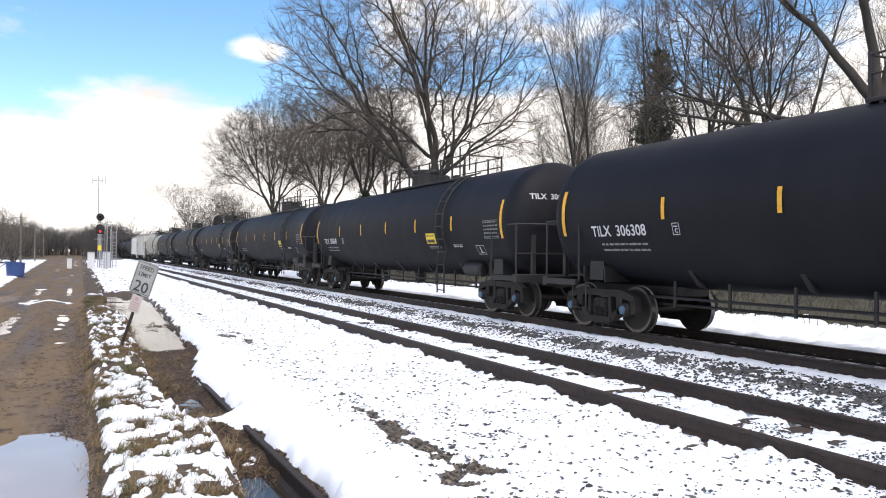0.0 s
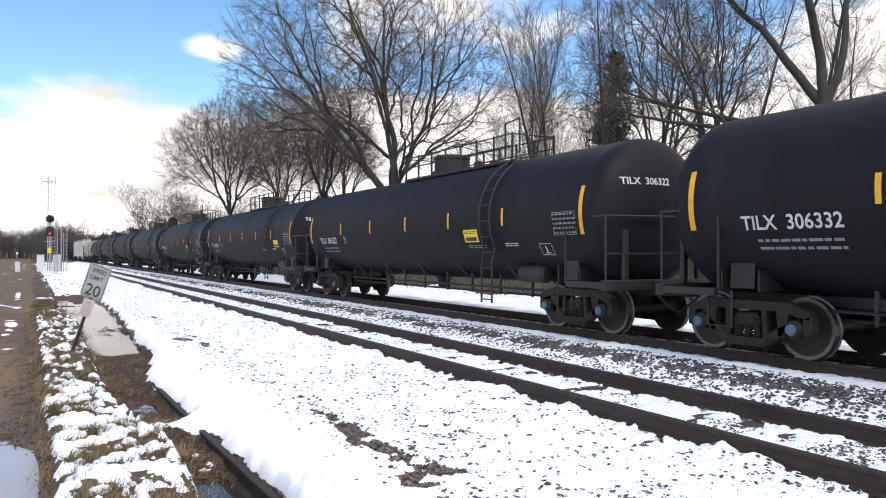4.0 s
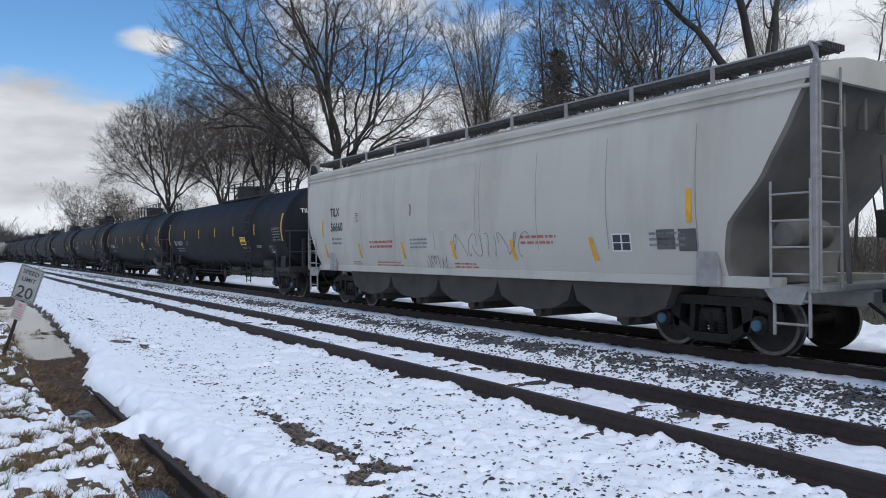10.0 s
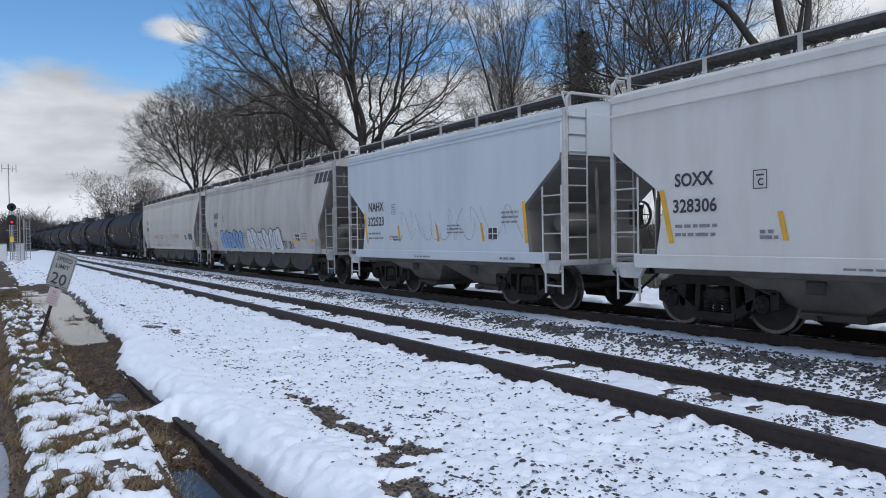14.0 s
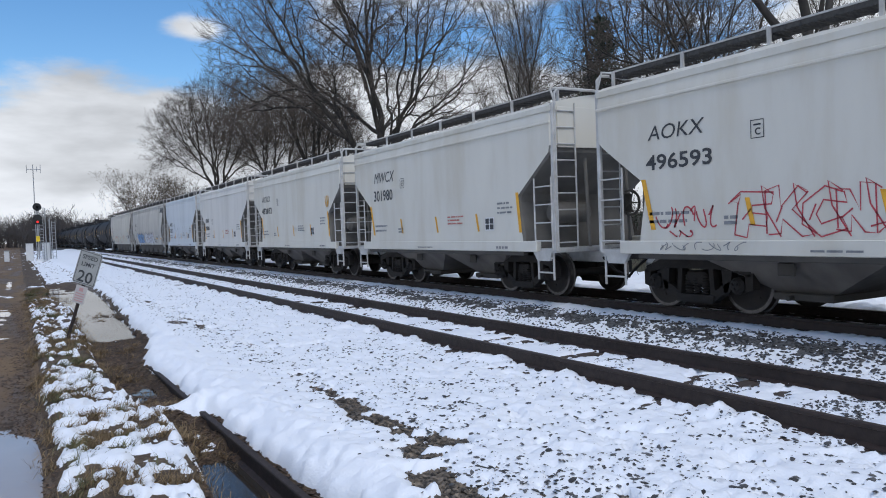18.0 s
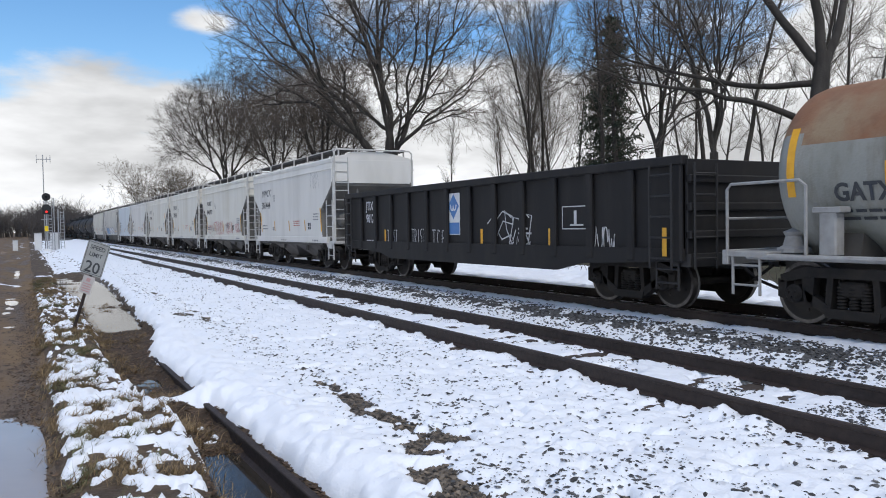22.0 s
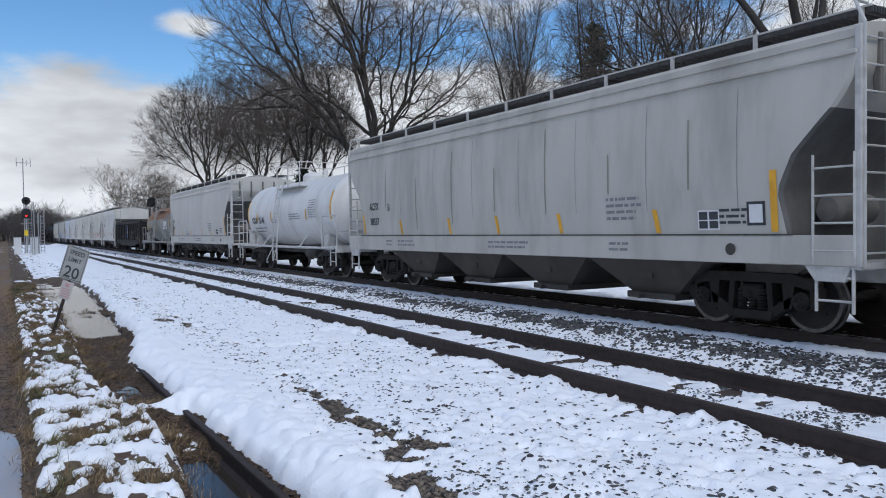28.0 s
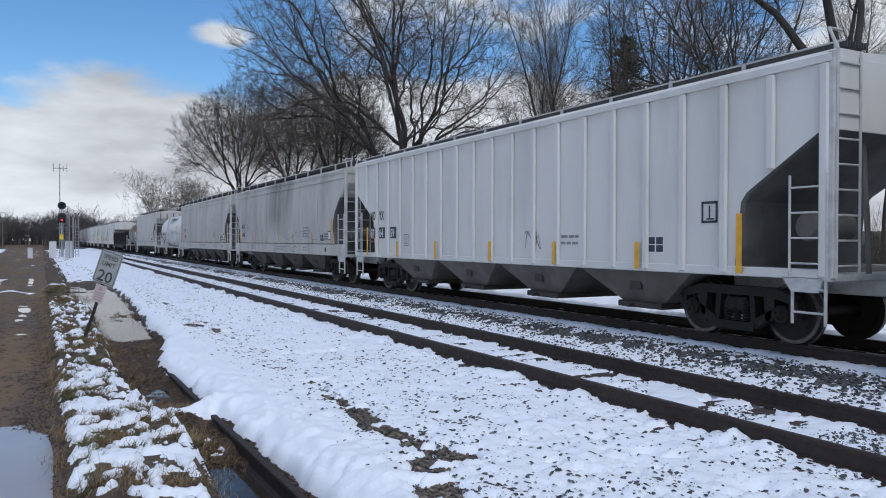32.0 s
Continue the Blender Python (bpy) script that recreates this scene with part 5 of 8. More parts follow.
def black_tank_car():
    car = thing("tank_car", "long black tank car with yellow reflectors, rolling on the main track", "tank car", "tank cars of the train")
    half, head, at = 7.95, 0.62, 7.05
    tank_body_parts(car, BT_R, BT_Z, half, head, "tank_black", "black", at)
    for sgn in (-1, 1):
        s = Shape().box(-0.32, 0.32, min(sgn * 5.4, sgn * 8.55), max(sgn * 5.4, sgn * 8.55), 0.74, 1.04, 0.02)
        part("stub_sill", s, MAT["black"], car, smooth=30)
        # end sill with the safety railing round the head
        e = Shape().box(-1.5, 1.5, sgn * 8.42 - 0.09, sgn * 8.42 + 0.09, 0.86, 1.06, 0.015)
        e.box(-1.5, -1.38, min(sgn * 7.3, sgn * 8.4), max(sgn * 7.3, sgn * 8.4), 0.9, 1.02, 0.01).box(1.38, 1.5, min(sgn * 7.3, sgn * 8.4), max(sgn * 7.3, sgn * 8.4), 0.9, 1.02, 0.01)
        part("end_sill", e, MAT["black"], car, smooth=30)
        for x in (-1.44, 1.44):
            h = Shape()
            for y in (7.25, 8.42):
                h.tube([(x, sgn * y, 1.0), (x, sgn * y, 2.25)], 0.024, 6)
            h.tube([(x, sgn * 7.25, 2.25), (x, sgn * 8.42, 2.25), (0, sgn * 8.72, 2.25)], 0.022, 6)
            h.tube([(x, sgn * 8.42, 1.55), (0, sgn * 8.72, 1.55)], 0.018, 6)
            part("end_railing", h, MAT["black"], car)
            part("step", Shape().tube([(x, sgn * 7.0, 1.0), (x, sgn * 7.0, 0.45), (x, sgn * 7.45, 0.45), (x, sgn * 7.45, 1.0)], 0.018, 6), MAT["black"], car)
        for x in (-0.95, 0.95):
            part("head_shield_post", Shape().box(x - 0.05, x + 0.05, sgn * 8.4 - 0.05, sgn * 8.4 + 0.05, 1.0, 2.0, 0.01), MAT["black"], car, smooth=30)
    # platform and railing on the top
    top = BT_Z + BT_R
    p = Shape().box(-0.62, 0.62, -4.25, 1.55, top - 0.10, top - 0.05, 0.01)
    for k in range(12):
        p.box(-0.62, 0.62, -4.2 + k * 0.5, -4.14 + k * 0.5, top - 0.2, top - 0.10)
    p.tube([(-0.62, -4.25, top - 0.07), (-0.62, 1.55, top - 0.07)], 0.04, 6).tube([(0.62, -4.25, top - 0.07), (0.62, 1.55, top - 0.07)], 0.04, 6)
    part("top_platform", p, MAT["black"], car, smooth=30)
    r = Shape()
    for x in (-0.62, 0.62):
        for k in range(8):
            y = -4.2 + 5.7 * k / 7
            r.tube([(x, y, top - 0.12), (x, y, top + 0.62)], 0.030, 6)
        for dz in (0.3, 0.58):
            r.tube([(x, -4.2, top + dz), (x, 1.5, top + dz)], 0.018, 6)
    for y in (-4.2, 1.5):
        r.tube([(-0.62, y, top + 0.58), (0.62, y, top + 0.58)], 0.018, 6)
    r.tube([(-0.62, -3.9, top), (-0.62, -3.9, top + 0.85), (-0.62, -4.5, top + 0.9), (-0.62, -4.5, top + 0.1)], 0.024, 6)
    part("top_railing", r, MAT["black"], car)
    m = Shape().lathe([(top - 0.12, 0.50), (top + 0.40, 0.50), (top + 0.42, 0.54), (top + 0.49, 0.54), (top + 0.53, 0.46), (top + 0.56, 0.0)], "z", (0, -0.2, 0), 22)
    part("manway_housing", m, MAT["black"], car, "round housing over the top fittings")
    for y, h in ((-1.5, 0.22), (-2.3, 0.16), (0.9, 0.18)):
        v = Shape().lathe([(top - 0.1, 0.13), (top + h, 0.13), (top + h + 0.04, 0.08), (top + h + 0.06, 0.0)], "z", (0.1, y, 0), 12)
        part("top_valve", v, MAT["black"], car)
    # ladder down the side
    lad = Shape()
    for y in (-4.62, -4.18):
        pts = []
        for k in range(14):
            a = radians(78 - 150 * k / 13)
            pts.append((-(BT_R + 0.07) * math.cos(a), y, BT_Z + (BT_R + 0.07) * math.sin(a)))
        pts = [q for q in pts if q[2] > 1.6] + [(-1.47, y, 1.3), (-1.47, y, 0.42)]
        lad.tube(pts, 0.024, 6)
    for k in range(9):
        z = 0.5 + k * 0.36
        x = -(math.sqrt(max((BT_R + 0.07) ** 2 - (z - BT_Z) ** 2, 0.0)) if z > 1.9 else 1.47)
        lad.tube([(x, -4.62, z), (x, -4.18, z)], 0.016, 6)
    part("side_ladder", lad, MAT["black"], car)
    # pipes and hangers below
    for x, z in ((-0.75, 0.74), (-0.55, 0.60)):
        q = Shape().tube([(x, -5.9, z), (x, 5.9, z)], 0.028, 6)
        part("bottom_pipe", q, MAT["black"], car)
    for k in range(9):
        y = -5.2 + 1.3 * k
        part("pipe_hanger", shared("hanger", lambda: Shape().box(-0.77, -0.73, -0.025, 0.025, 0.57, 1.05).mesh("pipe_hanger", MAT["black"], 0)), None, car).location = (0, y, 0)
    for k in range(5):
        y = -4.6 + 2.3 * k
        part("tank_lug", shared("lug", lambda: Shape().prism([(-1.12, 1.42), (-0.98, 1.3), (-0.6, 0.92), (-0.74, 0.98)], "y", -0.05, 0.05).mesh("tank_lug", MAT["black"], 0)), None, car).location = (0, y, 0)
    b = Shape().lathe([(-6.15, 0.0), (-6.13, 0.14), (-6.05, 0.2), (-5.25, 0.2), (-5.17, 0.14), (-5.15, 0)], "y", (-1.0, 0, 1.12), 14)
    part("brake_reservoir", b, MAT["black"], car)
    o = Shape().lathe([(0.55, 0.16), (0.62, 0.2), (0.80, 0.2), (0.95, 0.3)], "z", (0, 0.2, 0), 14)
    part("bottom_outlet", o, MAT["black"], car)
    add_trucks(car, at, "hub_blue")
    add_couplers(car, 8.5)
    sf = tank_surf(BT_R, BT_Z)
    for y in (7.75, -7.75):
        marker(car, y, 1.92, 2.86, 0.11, sf)
    for y in (4.75, 2.3, -0.15, -2.6, -5.05):
        marker(car, y, 2.17, 2.56, 0.085, sf)
    part("placard", Shape().patch(-3.95, -3.32, 1.82, 2.12, sf, 4), MAT["placard"], car, "yellow notice", smooth=0)
    small_print(car, "black_ink", -3.36, 2.06, 2, 0.55, tank_surf(BT_R, BT_Z, 0.016), 0.018, 0.035, 2)
    part("placard_bar", Shape().patch(-3.88, -3.38, 1.85, 1.94, tank_surf(BT_R, BT_Z, 0.016), 2), MAT["black_ink"], car, smooth=0)
    small_print(car, "grey_ink", -3.4, 1.73, 2, 0.9, sf, 0.022, 0.045, 5)
    small_print(car, "white_ink", -5.0, 1.76, 2, 0.55, sf, 0.022, 0.045, 6)
    small_print(car, "grey_ink", 6.6, 1.72, 2, 1.6, sf, 0.04, 0.11, 7)
    table_panel(car, -6.85, 1.92, 0.72, 0.46, sf, "grey_ink", seed=4)
    part("notice_frame", framed(-6.25, 1.52, 0.42, 0.24, sf), MAT["white_ink"], car, smooth=0)
    return car


def framed(y, z, w, h, surf, t=0.012):
    s = Shape()
    for u0, u1, z0, z1 in ((y - w, y, z, z + t), (y - w, y, z + h - t, z + h), (y - w, y - w + t, z, z + h), (y - t, y, z, z + h)):
        s.patch(u0, u1, z0, z1, surf)
    s.patch(y - w * 0.55, y - w * 0.45, z + h * 0.2, z + h * 0.8, surf).patch(y - w * 0.8, y - w * 0.3, z + h * 0.15, z + h * 0.22, surf)
    return s


def black_tank_numbers(car, number):
    sf = tank_surf(BT_R, BT_Z, 0.014)
    lettering(car, "TILX  " + number, 0.29, "white_ink", 6.82, 1.90, sf, squeeze=0.98, bold=0.005)
    plate_mark(car, 4.55, 1.89, sf, "white_ink", 0.17)
    # the same number on the rear head
    cu = text_mesh("TILX  " + number, 0.19, MAT["white_ink"], 0, 0, lambda z: 0, bold=0.004)
    for v in cu.vertices:
        u, w = -v.co.y, v.co.z
        x, z = -1.02 + u, 2.86 + w
        rr = min(((x) ** 2 + (z - BT_Z) ** 2) / BT_R ** 2, 0.99)
        v.co = (x, -7.95 - 0.62 * math.sqrt(1 - rr) - 0.012, z)
    part("lettering", cu, None, car)


def short_tank_car(kind):
    """General-purpose tank car on a full frame, with end platforms: the rusty one and the white one."""
    rusty = kind == "rusty"
    car = thing("tank_car", "weathered grey tank car with rust-red upper half" if rusty else "clean white tank car with white frame and railings", "tank car", "tank cars of the train")
    L, R, zc = (10.55, 1.30, 2.18) if rusty else (11.65, 1.30, 2.30)
    half, head, at = L / 2 - 0.95, 0.55, L / 2 - 1.75
    paint, steel = ("rusty_tank", "grey_steel") if rusty else ("white_tank", "white_steel")
    sh = tank_shell(R, zc, half, head)
    if rusty:
        # rust-red coat on the upper part, patchy along the length
        n = 44
        for i in range(len(sh.f)):
            k = i % n
            ring = i // n
            a = 360.0 * (k + 0.5) / n
            lim = 38 if ring < 17 else (62 if ring < 22 else 26)
            if lim < a < 180 - lim * 0.4:
                sh.mi[i] = 1
        part("tank", sh, [MAT[paint], MAT["rust_band"]], car, smooth=40)
    else:
        part("tank", sh, MAT[paint], car, smooth=40)
    for sgn in (-1, 1):
        y = sgn * at
        s = Shape().prism([(-1.2, 1.0), (1.2, 1.0), (1.12, zc - math.sqrt(R * R - 1.0) - 0.02), (0.6, zc - math.sqrt(R * R - 0.36) + 0.03), (-0.6, zc - math.sqrt(R * R - 0.36) + 0.03), (-1.12, zc - math.sqrt(R * R - 1.0) - 0.02)], "y", y - 0.2, y + 0.2)
        part("saddle", s, MAT["under" if rusty else steel], car, smooth=30)
        e = Shape().box(-1.5, 1.5, min(sgn * (L / 2 - 0.75), sgn * L / 2), max(sgn * (L / 2 - 0.75), sgn * L / 2), 0.98, 1.06, 0.01)
        e.box(-1.52, 1.52, sgn * (L / 2 - 0.04) - 0.05, sgn * (L / 2 - 0.04) + 0.05, 0.86, 1.08, 0.01)
        part("end_platform", e, MAT[steel], car, smooth=30)
        for x in (-1.47, 1.47):
            q = rail_line([(x, sgn * (L / 2 - 1.35), 1.02), (x, sgn * (L / 2 - 1.35), 1.98), (x, sgn * (L / 2 - 1.25), 2.06), (x, sgn * (L / 2 - 0.12), 2.06), (x, sgn * (L / 2 - 0.05), 1.98), (x, sgn * (L / 2 - 0.05), 1.02)], 0.024)
            q.tube([(x, sgn * (L / 2 - 0.05), 1.55), (0, sgn * (L / 2 - 0.05), 1.55)], 0.02, 6)
            part("end_railing", q, MAT[steel], car)
            st = ladder(sgn * (L / 2 - 0.62), sgn * (L / 2 - 0.15), 0.42, 1.0, x, 2, 0.018)
            part("step", st, MAT[steel], car)
    part("centre_sill", Shape().box(-0.34, 0.34, -L / 2 + 0.2, L / 2 - 0.2, 0.72, 1.04, 0.02), MAT["under"], car, smooth=30)
    for x in (-1.46, 1.46):
        part("side_sill", Shape().tube([(x, -L / 2 + 0.4, 0.99), (x, L / 2 - 0.4, 0.99)], 0.045, 8), MAT[steel], car)
        for y in (-2.2, 2.2):
            part("brace", Shape().tube([(x, y, 1.0), (x * 0.82, y - 0.25, 1.45)], 0.03, 6), MAT[steel], car)
    top = zc + R
    d = Shape().lathe([(top - 0.15, 0.42), (top + 0.14, 0.42), (top + 0.24, 0.34), (top + 0.30, 0.12), (top + 0.30, 0.0)], "z", (0, 0.1, 0), 20)
    part("top_valve", Shape().lathe([(top - 0.1, 0.1), (top + 0.32, 0.1), (top + 0.36, 0.0)], "z", (0.1, -0.95, 0), 10), MAT["grey_steel" if rusty else "white_tank"], car)
    part("dome", d, MAT["grey_steel" if rusty else "white_tank"], car)
    pl = Shape()
    for x in (-0.95, 0.95):
        pl.box(x - 0.25, x + 0.25, -1.6, 1.1, top - 0.36, top - 0.32, 0.008)
        for y in (-1.5, -0.2, 1.0):
            pl.tube([(x, y, top - 0.34), (x * 0.8, y, top - 0.6)], 0.02, 6)
    part("top_platform", pl, MAT[steel], car, smooth=30)
    r = Shape()
    for x in (-1.18, 1.18):
        for y in (-1.58, -0.25, 1.08):
            r.tube([(x, y, top - 0.34), (x, y, top + 0.55)], 0.022, 6)
        for dz in (0.1, 0.55):
            r.tube([(x, -1.58, top + dz), (x, 1.08, top + dz)], 0.018, 6)
    for y in (-1.58, 1.08):
        r.tube([(-1.18, y, top + 0.55), (1.18, y, top + 0.55)], 0.018, 6)
    part("top_railing", r, MAT[steel], car)
    lad = Shape()
    for y in (0.25, 0.75):
        lad.tube([(-1.2, y, top - 0.2), (-1.37, y, top - 0.75), (-1.42, y, zc), (-1.50, y, 1.2), (-1.52, y, 0.42)], 0.024, 6)
    for k in range(10):
        z = 0.48 + k * 0.30
        x = -1.52 + 0.02 * z if z < 2.3 else -1.42 + (z - 2.3) * 0.14
        lad.tube([(x, 0.25, z), (x, 0.75, z)], 0.016, 6)
    if not rusty:
        lad.tube([(-1.52, 0.25, 0.95), (-1.60, 0.5, 0.42)], 0.02, 6).tube([(-1.52, 0.75, 0.95), (-1.60, 1.3, 0.42)], 0.02, 6)
    part("side_ladder", lad, MAT[steel], car)
    part("brake_reservoir", Shape().lathe([(-0.5, 0), (-0.48, 0.14), (-0.42, 0.18), (0.42, 0.18), (0.48, 0.14), (0.5, 0)], "y", (-0.7, -1.6, 0.74), 12), MAT["under"], car)
    v = Shape().box(-1.42, -1.22, L / 2 - 1.75, L / 2 - 1.5, 1.02, 1.62, 0.02).box(-1.44, -1.2, L / 2 - 1.82, L / 2 - 1.42, 1.60, 1.68, 0.01)
    part("valve_box", v, MAT[steel], car, smooth=30)
    f = Shape().lathe([(1.04, 0.24), (1.10, 0.24), (1.14, 0.16), (1.28, 0.12), (1.34, 0.16), (1.38, 0.06), (1.4, 0)], "z", (-0.95, L / 2 - 0.8, 0), 10)
    part("end_valve", f, MAT[steel], car)
    add_trucks(car, at)
    add_couplers(car, L / 2 - 0.1)
    sf = tank_surf(R, zc)
    for y in (half - 0.05, -half + 0.05):
        marker(car, y, zc - 0.35, zc + 0.62, 0.12, sf)
    for y in (2.55, 0.0, -2.6) if rusty else (3.15, 1.27, -2.8):
        marker(car, y + 0.35, zc - 0.32, zc + 0.06, 0.10, sf)
    if rusty:
        lettering(car, "GATX 64781", 0.33, "black_ink", 3.65, 1.76, sf, squeeze=0.9, bold=0.01)
        small_print(car, "black_ink", 3.6, 1.60, 2, 1.5, sf, 0.04, 0.1, 11)
        part("notice_board", Shape().box(-1.36, -1.32, -3.55, -2.55, 1.86, 2.38, 0.004), MAT["paper"], car, "white lined notice board", smooth=0)
        small_print(car, "grey_ink", -2.6, 2.30, 6, 0.9, lambda z: 1.365, 0.025, 0.07, 12)
        window_card(car, -3.35, 1.48, 0.45, 0.24, sf)
        small_print(car, "grey_ink", -1.7, zc - 0.42, 4, 1.1, sf, 0.035, 0.09, 13)
        small_print(car, "grey_ink", -3.75, zc + 0.1, 2, 0.6, sf, 0.035, 0.09, 14)
        scrawl(car, "grey_ink", 1.75, zc - 0.75, 0.55, 0.55, sf, 5, 4, 0.02)
        # worn blue brand strokes high on the side
        blk = Shape()
        for k in range(6):
            blk.patch(-2.62 - 0.34 * k, -2.42 - 0.34 * k, 2.56, 2.98 if k in (0, 4) else 2.84, sf, 5, -0.05)
        part("company_mark", blk, MAT["faded_blue"], car, "worn blue company mark", smooth=0)
    else:
        lettering(car, "ICKX  15148", 0.34, "black_ink", 4.28, 1.93, sf, squeeze=0.92, bold=0.010)
        small_print(car, "grey_ink", 4.05, 1.70, 2, 1.5, sf, 0.05, 0.13, 15)
        small_print(car, "grey_ink", 1.6, zc - 0.28, 2, 0.7, sf, 0.035, 0.09, 16)
        small_print(car, "grey_ink", -0.6, zc - 0.1, 3, 1.3, sf, 0.035, 0.09, 18)
        small_print(car, "grey_ink", -2.7, zc + 0.35, 8, 0.75, sf, 0.03, 0.085, 19)
    return car


# ---- covered hoppers ----
def outline_at(table, z):
    """Linear look-up of (z, value) rows."""
    for (z0, a), (z1, b) in zip(table, table[1:]):
        if z <= z1:
            return a + (b - a) * max(z - z0, 0) / (z1 - z0)
    return table[-1][1]


HOPPERS = dict(
    # curved sides, low round bays
    round=dict(eave=3.86, sill=1.02, sill_h=0.14, wide=[(1.0, 1.36), (1.5, 1.50), (2.1, 1.58), (2.8, 1.58), (3.4, 1.53), (3.86, 1.44)], front=[(1.0, 0.75), (1.5, 0.50), (2.1, 0.22), (2.8, 0.05), (3.3, 0.0), (3.9, 0.0)],
               rear=[(1.0, 1.30), (1.35, 1.35), (1.9, 1.25), (2.5, 0.72), (3.2, 0.34), (3.86, 0.06)], ribs=0, bays=5, bay_z=0.42, roof=0.30),
    # short two-bay cars with flat sides
    flat=dict(eave=3.84, sill=0.98, sill_h=0.20, wide=[(0.98, 1.55), (1.15, 1.56), (3.6, 1.56), (3.84, 1.50)], front=[(0.98, 1.0), (1.2, 0.98), (2.1, 1.16), (2.9, 0.02), (3.9, 0.0)],
              rear=[(0.98, 1.0), (1.2, 0.98), (2.1, 1.16), (2.95, 0.02), (3.9, 0.0)], ribs=0, bays=2, bay_z=0.36, roof=0.28),
    # long centre-flow cars with a deep pale sill
    flow=dict(eave=3.98, sill=1.0, sill_h=0.40, wide=[(1.0, 1.52), (1.4, 1.53), (2.2, 1.585), (2.9, 1.585), (3.5, 1.55), (3.72, 1.52), (3.98, 1.46)], front=[(1.0, 0.9), (1.4, 0.95), (2.0, 1.05), (2.5, 0.85), (3.1, 0.25), (3.5, 0.02), (4.0, 0.0)],
              rear=[(1.0, 0.9), (1.4, 0.95), (2.0, 1.08), (2.5, 0.85), (3.1, 0.25), (3.5, 0.02), (4.0, 0.0)], ribs=0, bays=4, bay_z=0.40, roof=0.22),
    # long car with outside posts
    ribbed=dict(eave=4.02, sill=1.04, sill_h=0.16, wide=[(1.04, 1.50), (4.0, 1.50)], front=[(1.04, 0.02), (1.05, 1.55), (2.2, 1.40), (3.05, 0.02), (4.1, 0.0)],
                rear=[(1.04, 0.02), (1.05, 1.55), (2.2, 1.42), (3.1, 0.02), (4.1, 0.0)], ribs=21, bays=4, bay_z=0.42, roof=0.12),
)


def hopper_car(style, L, paint, label, posts="white_steel", bay_z=None):
    S = dict(HOPPERS[style])
    S["bay_z"] = bay_z or S["bay_z"]
    car = thing("hopper_car", label, "hopper car", "covered hopper cars of the train")
    ze, zs = S["eave"], S["sill"]
    hl = L / 2

    def W(z):
        return outline_at(S["wide"], z)

    # body: rings up the height, each a rounded rectangle between the sloping ends
    b = Shape()
    zz = sorted({round(zs + (ze - zs) * k / 22, 4) for k in range(23)})
    ny = 26
    rings = []
    for z in zz:
        w, y0, y1 = W(z), -hl + outline_at(S["rear"], z), hl - outline_at(S["front"], z)
        c = 0.05
        ring = [(-w, y0 + c + (y1 - y0 - 2 * c) * k / ny, z) for k in range(ny + 1)]
        ring += [(-w + c, y1, z), (0, y1, z), (w - c, y1, z)]
        ring += [(w, y1 - c - (y1 - y0 - 2 * c) * k / ny, z) for k in range(ny + 1)]
        ring += [(w - c, y0, z), (0, y0, z), (-w + c, y0, z)]
        rings.append(ring)
    n = len(rings[0])
    v = [p for r in rings for p in r]
    f = [(i * n + k, i * n + (k + 1) % n, (i + 1) * n + (k + 1) % n, (i + 1) * n + k) for i in range(len(rings) - 1) for k in range(n)]
    f.append(tuple(range(n))[::-1])
    b.add([(p[0], p[1], p[2]) for p in v], [q[::-1] for q in f])
    # the sloping ends get a darker colour: grime plus shade painted in
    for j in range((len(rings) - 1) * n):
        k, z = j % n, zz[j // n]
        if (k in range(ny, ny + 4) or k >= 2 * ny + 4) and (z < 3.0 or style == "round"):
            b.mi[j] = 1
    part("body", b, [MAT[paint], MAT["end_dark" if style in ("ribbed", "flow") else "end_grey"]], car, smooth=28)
    # curved roof with a lip over the eaves
    rf = Shape()
    prof = [(-W(ze) - 0.05, ze - 0.10), (-W(ze) - 0.055, ze + 0.0), (-W(ze) + 0.12, ze + 0.09), (-0.8, ze + S["roof"] * 0.75), (-0.3, ze + S["roof"]), (0.3, ze + S["roof"]), (0.8, ze + S["roof"] * 0.75), (W(ze) - 0.12, ze + 0.09), (W(ze) + 0.055, ze), (W(ze) + 0.05, ze - 0.10)]
    rf.prism([(x, z) for x, z in prof], "y", -hl + 0.02, hl - 0.02)
    part("roof", rf, MAT[paint], car, smooth=25)
    # side sill
    for sgn in (-1, 1):
        w = W(zs + 0.05)
        x0, x1 = sorted((sgn * (w - 0.10), sgn * (w + 0.03)))
        if style == "flow":
            part("side_sill", Shape().box(x0, x1, -hl + 0.05, hl - 0.05, zs, zs + S["sill_h"], 0.012), MAT[paint], car, smooth=30)
            part("sill_seam", Shape().box(sgn * (w + 0.028) - 0.012, sgn * (w + 0.028) + 0.012, -hl + 0.9, hl - 0.9, zs + S["sill_h"] + 0.004, zs + S["sill_h"] + 0.02), MAT["under"], car, smooth=0)
        elif style == "ribbed":
            part("side_sill", Shape().box(x0, x1, -hl + 0.03, hl - 0.03, zs - 0.02, zs + 0.12, 0.012), MAT[paint], car, smooth=30)
        else:
            part("side_sill", Shape().box(x0, x1, -hl + 0.55, hl - 0.55, zs - 0.02, zs + S["sill_h"], 0.012), MAT[paint], car, smooth=30)
            if style == "flat":
                part("sill_foot", Shape().box(x0, x1, -hl + 1.0, hl - 1.0, zs - 0.10, zs - 0.02, 0.006), MAT["under"], car, smooth=30)
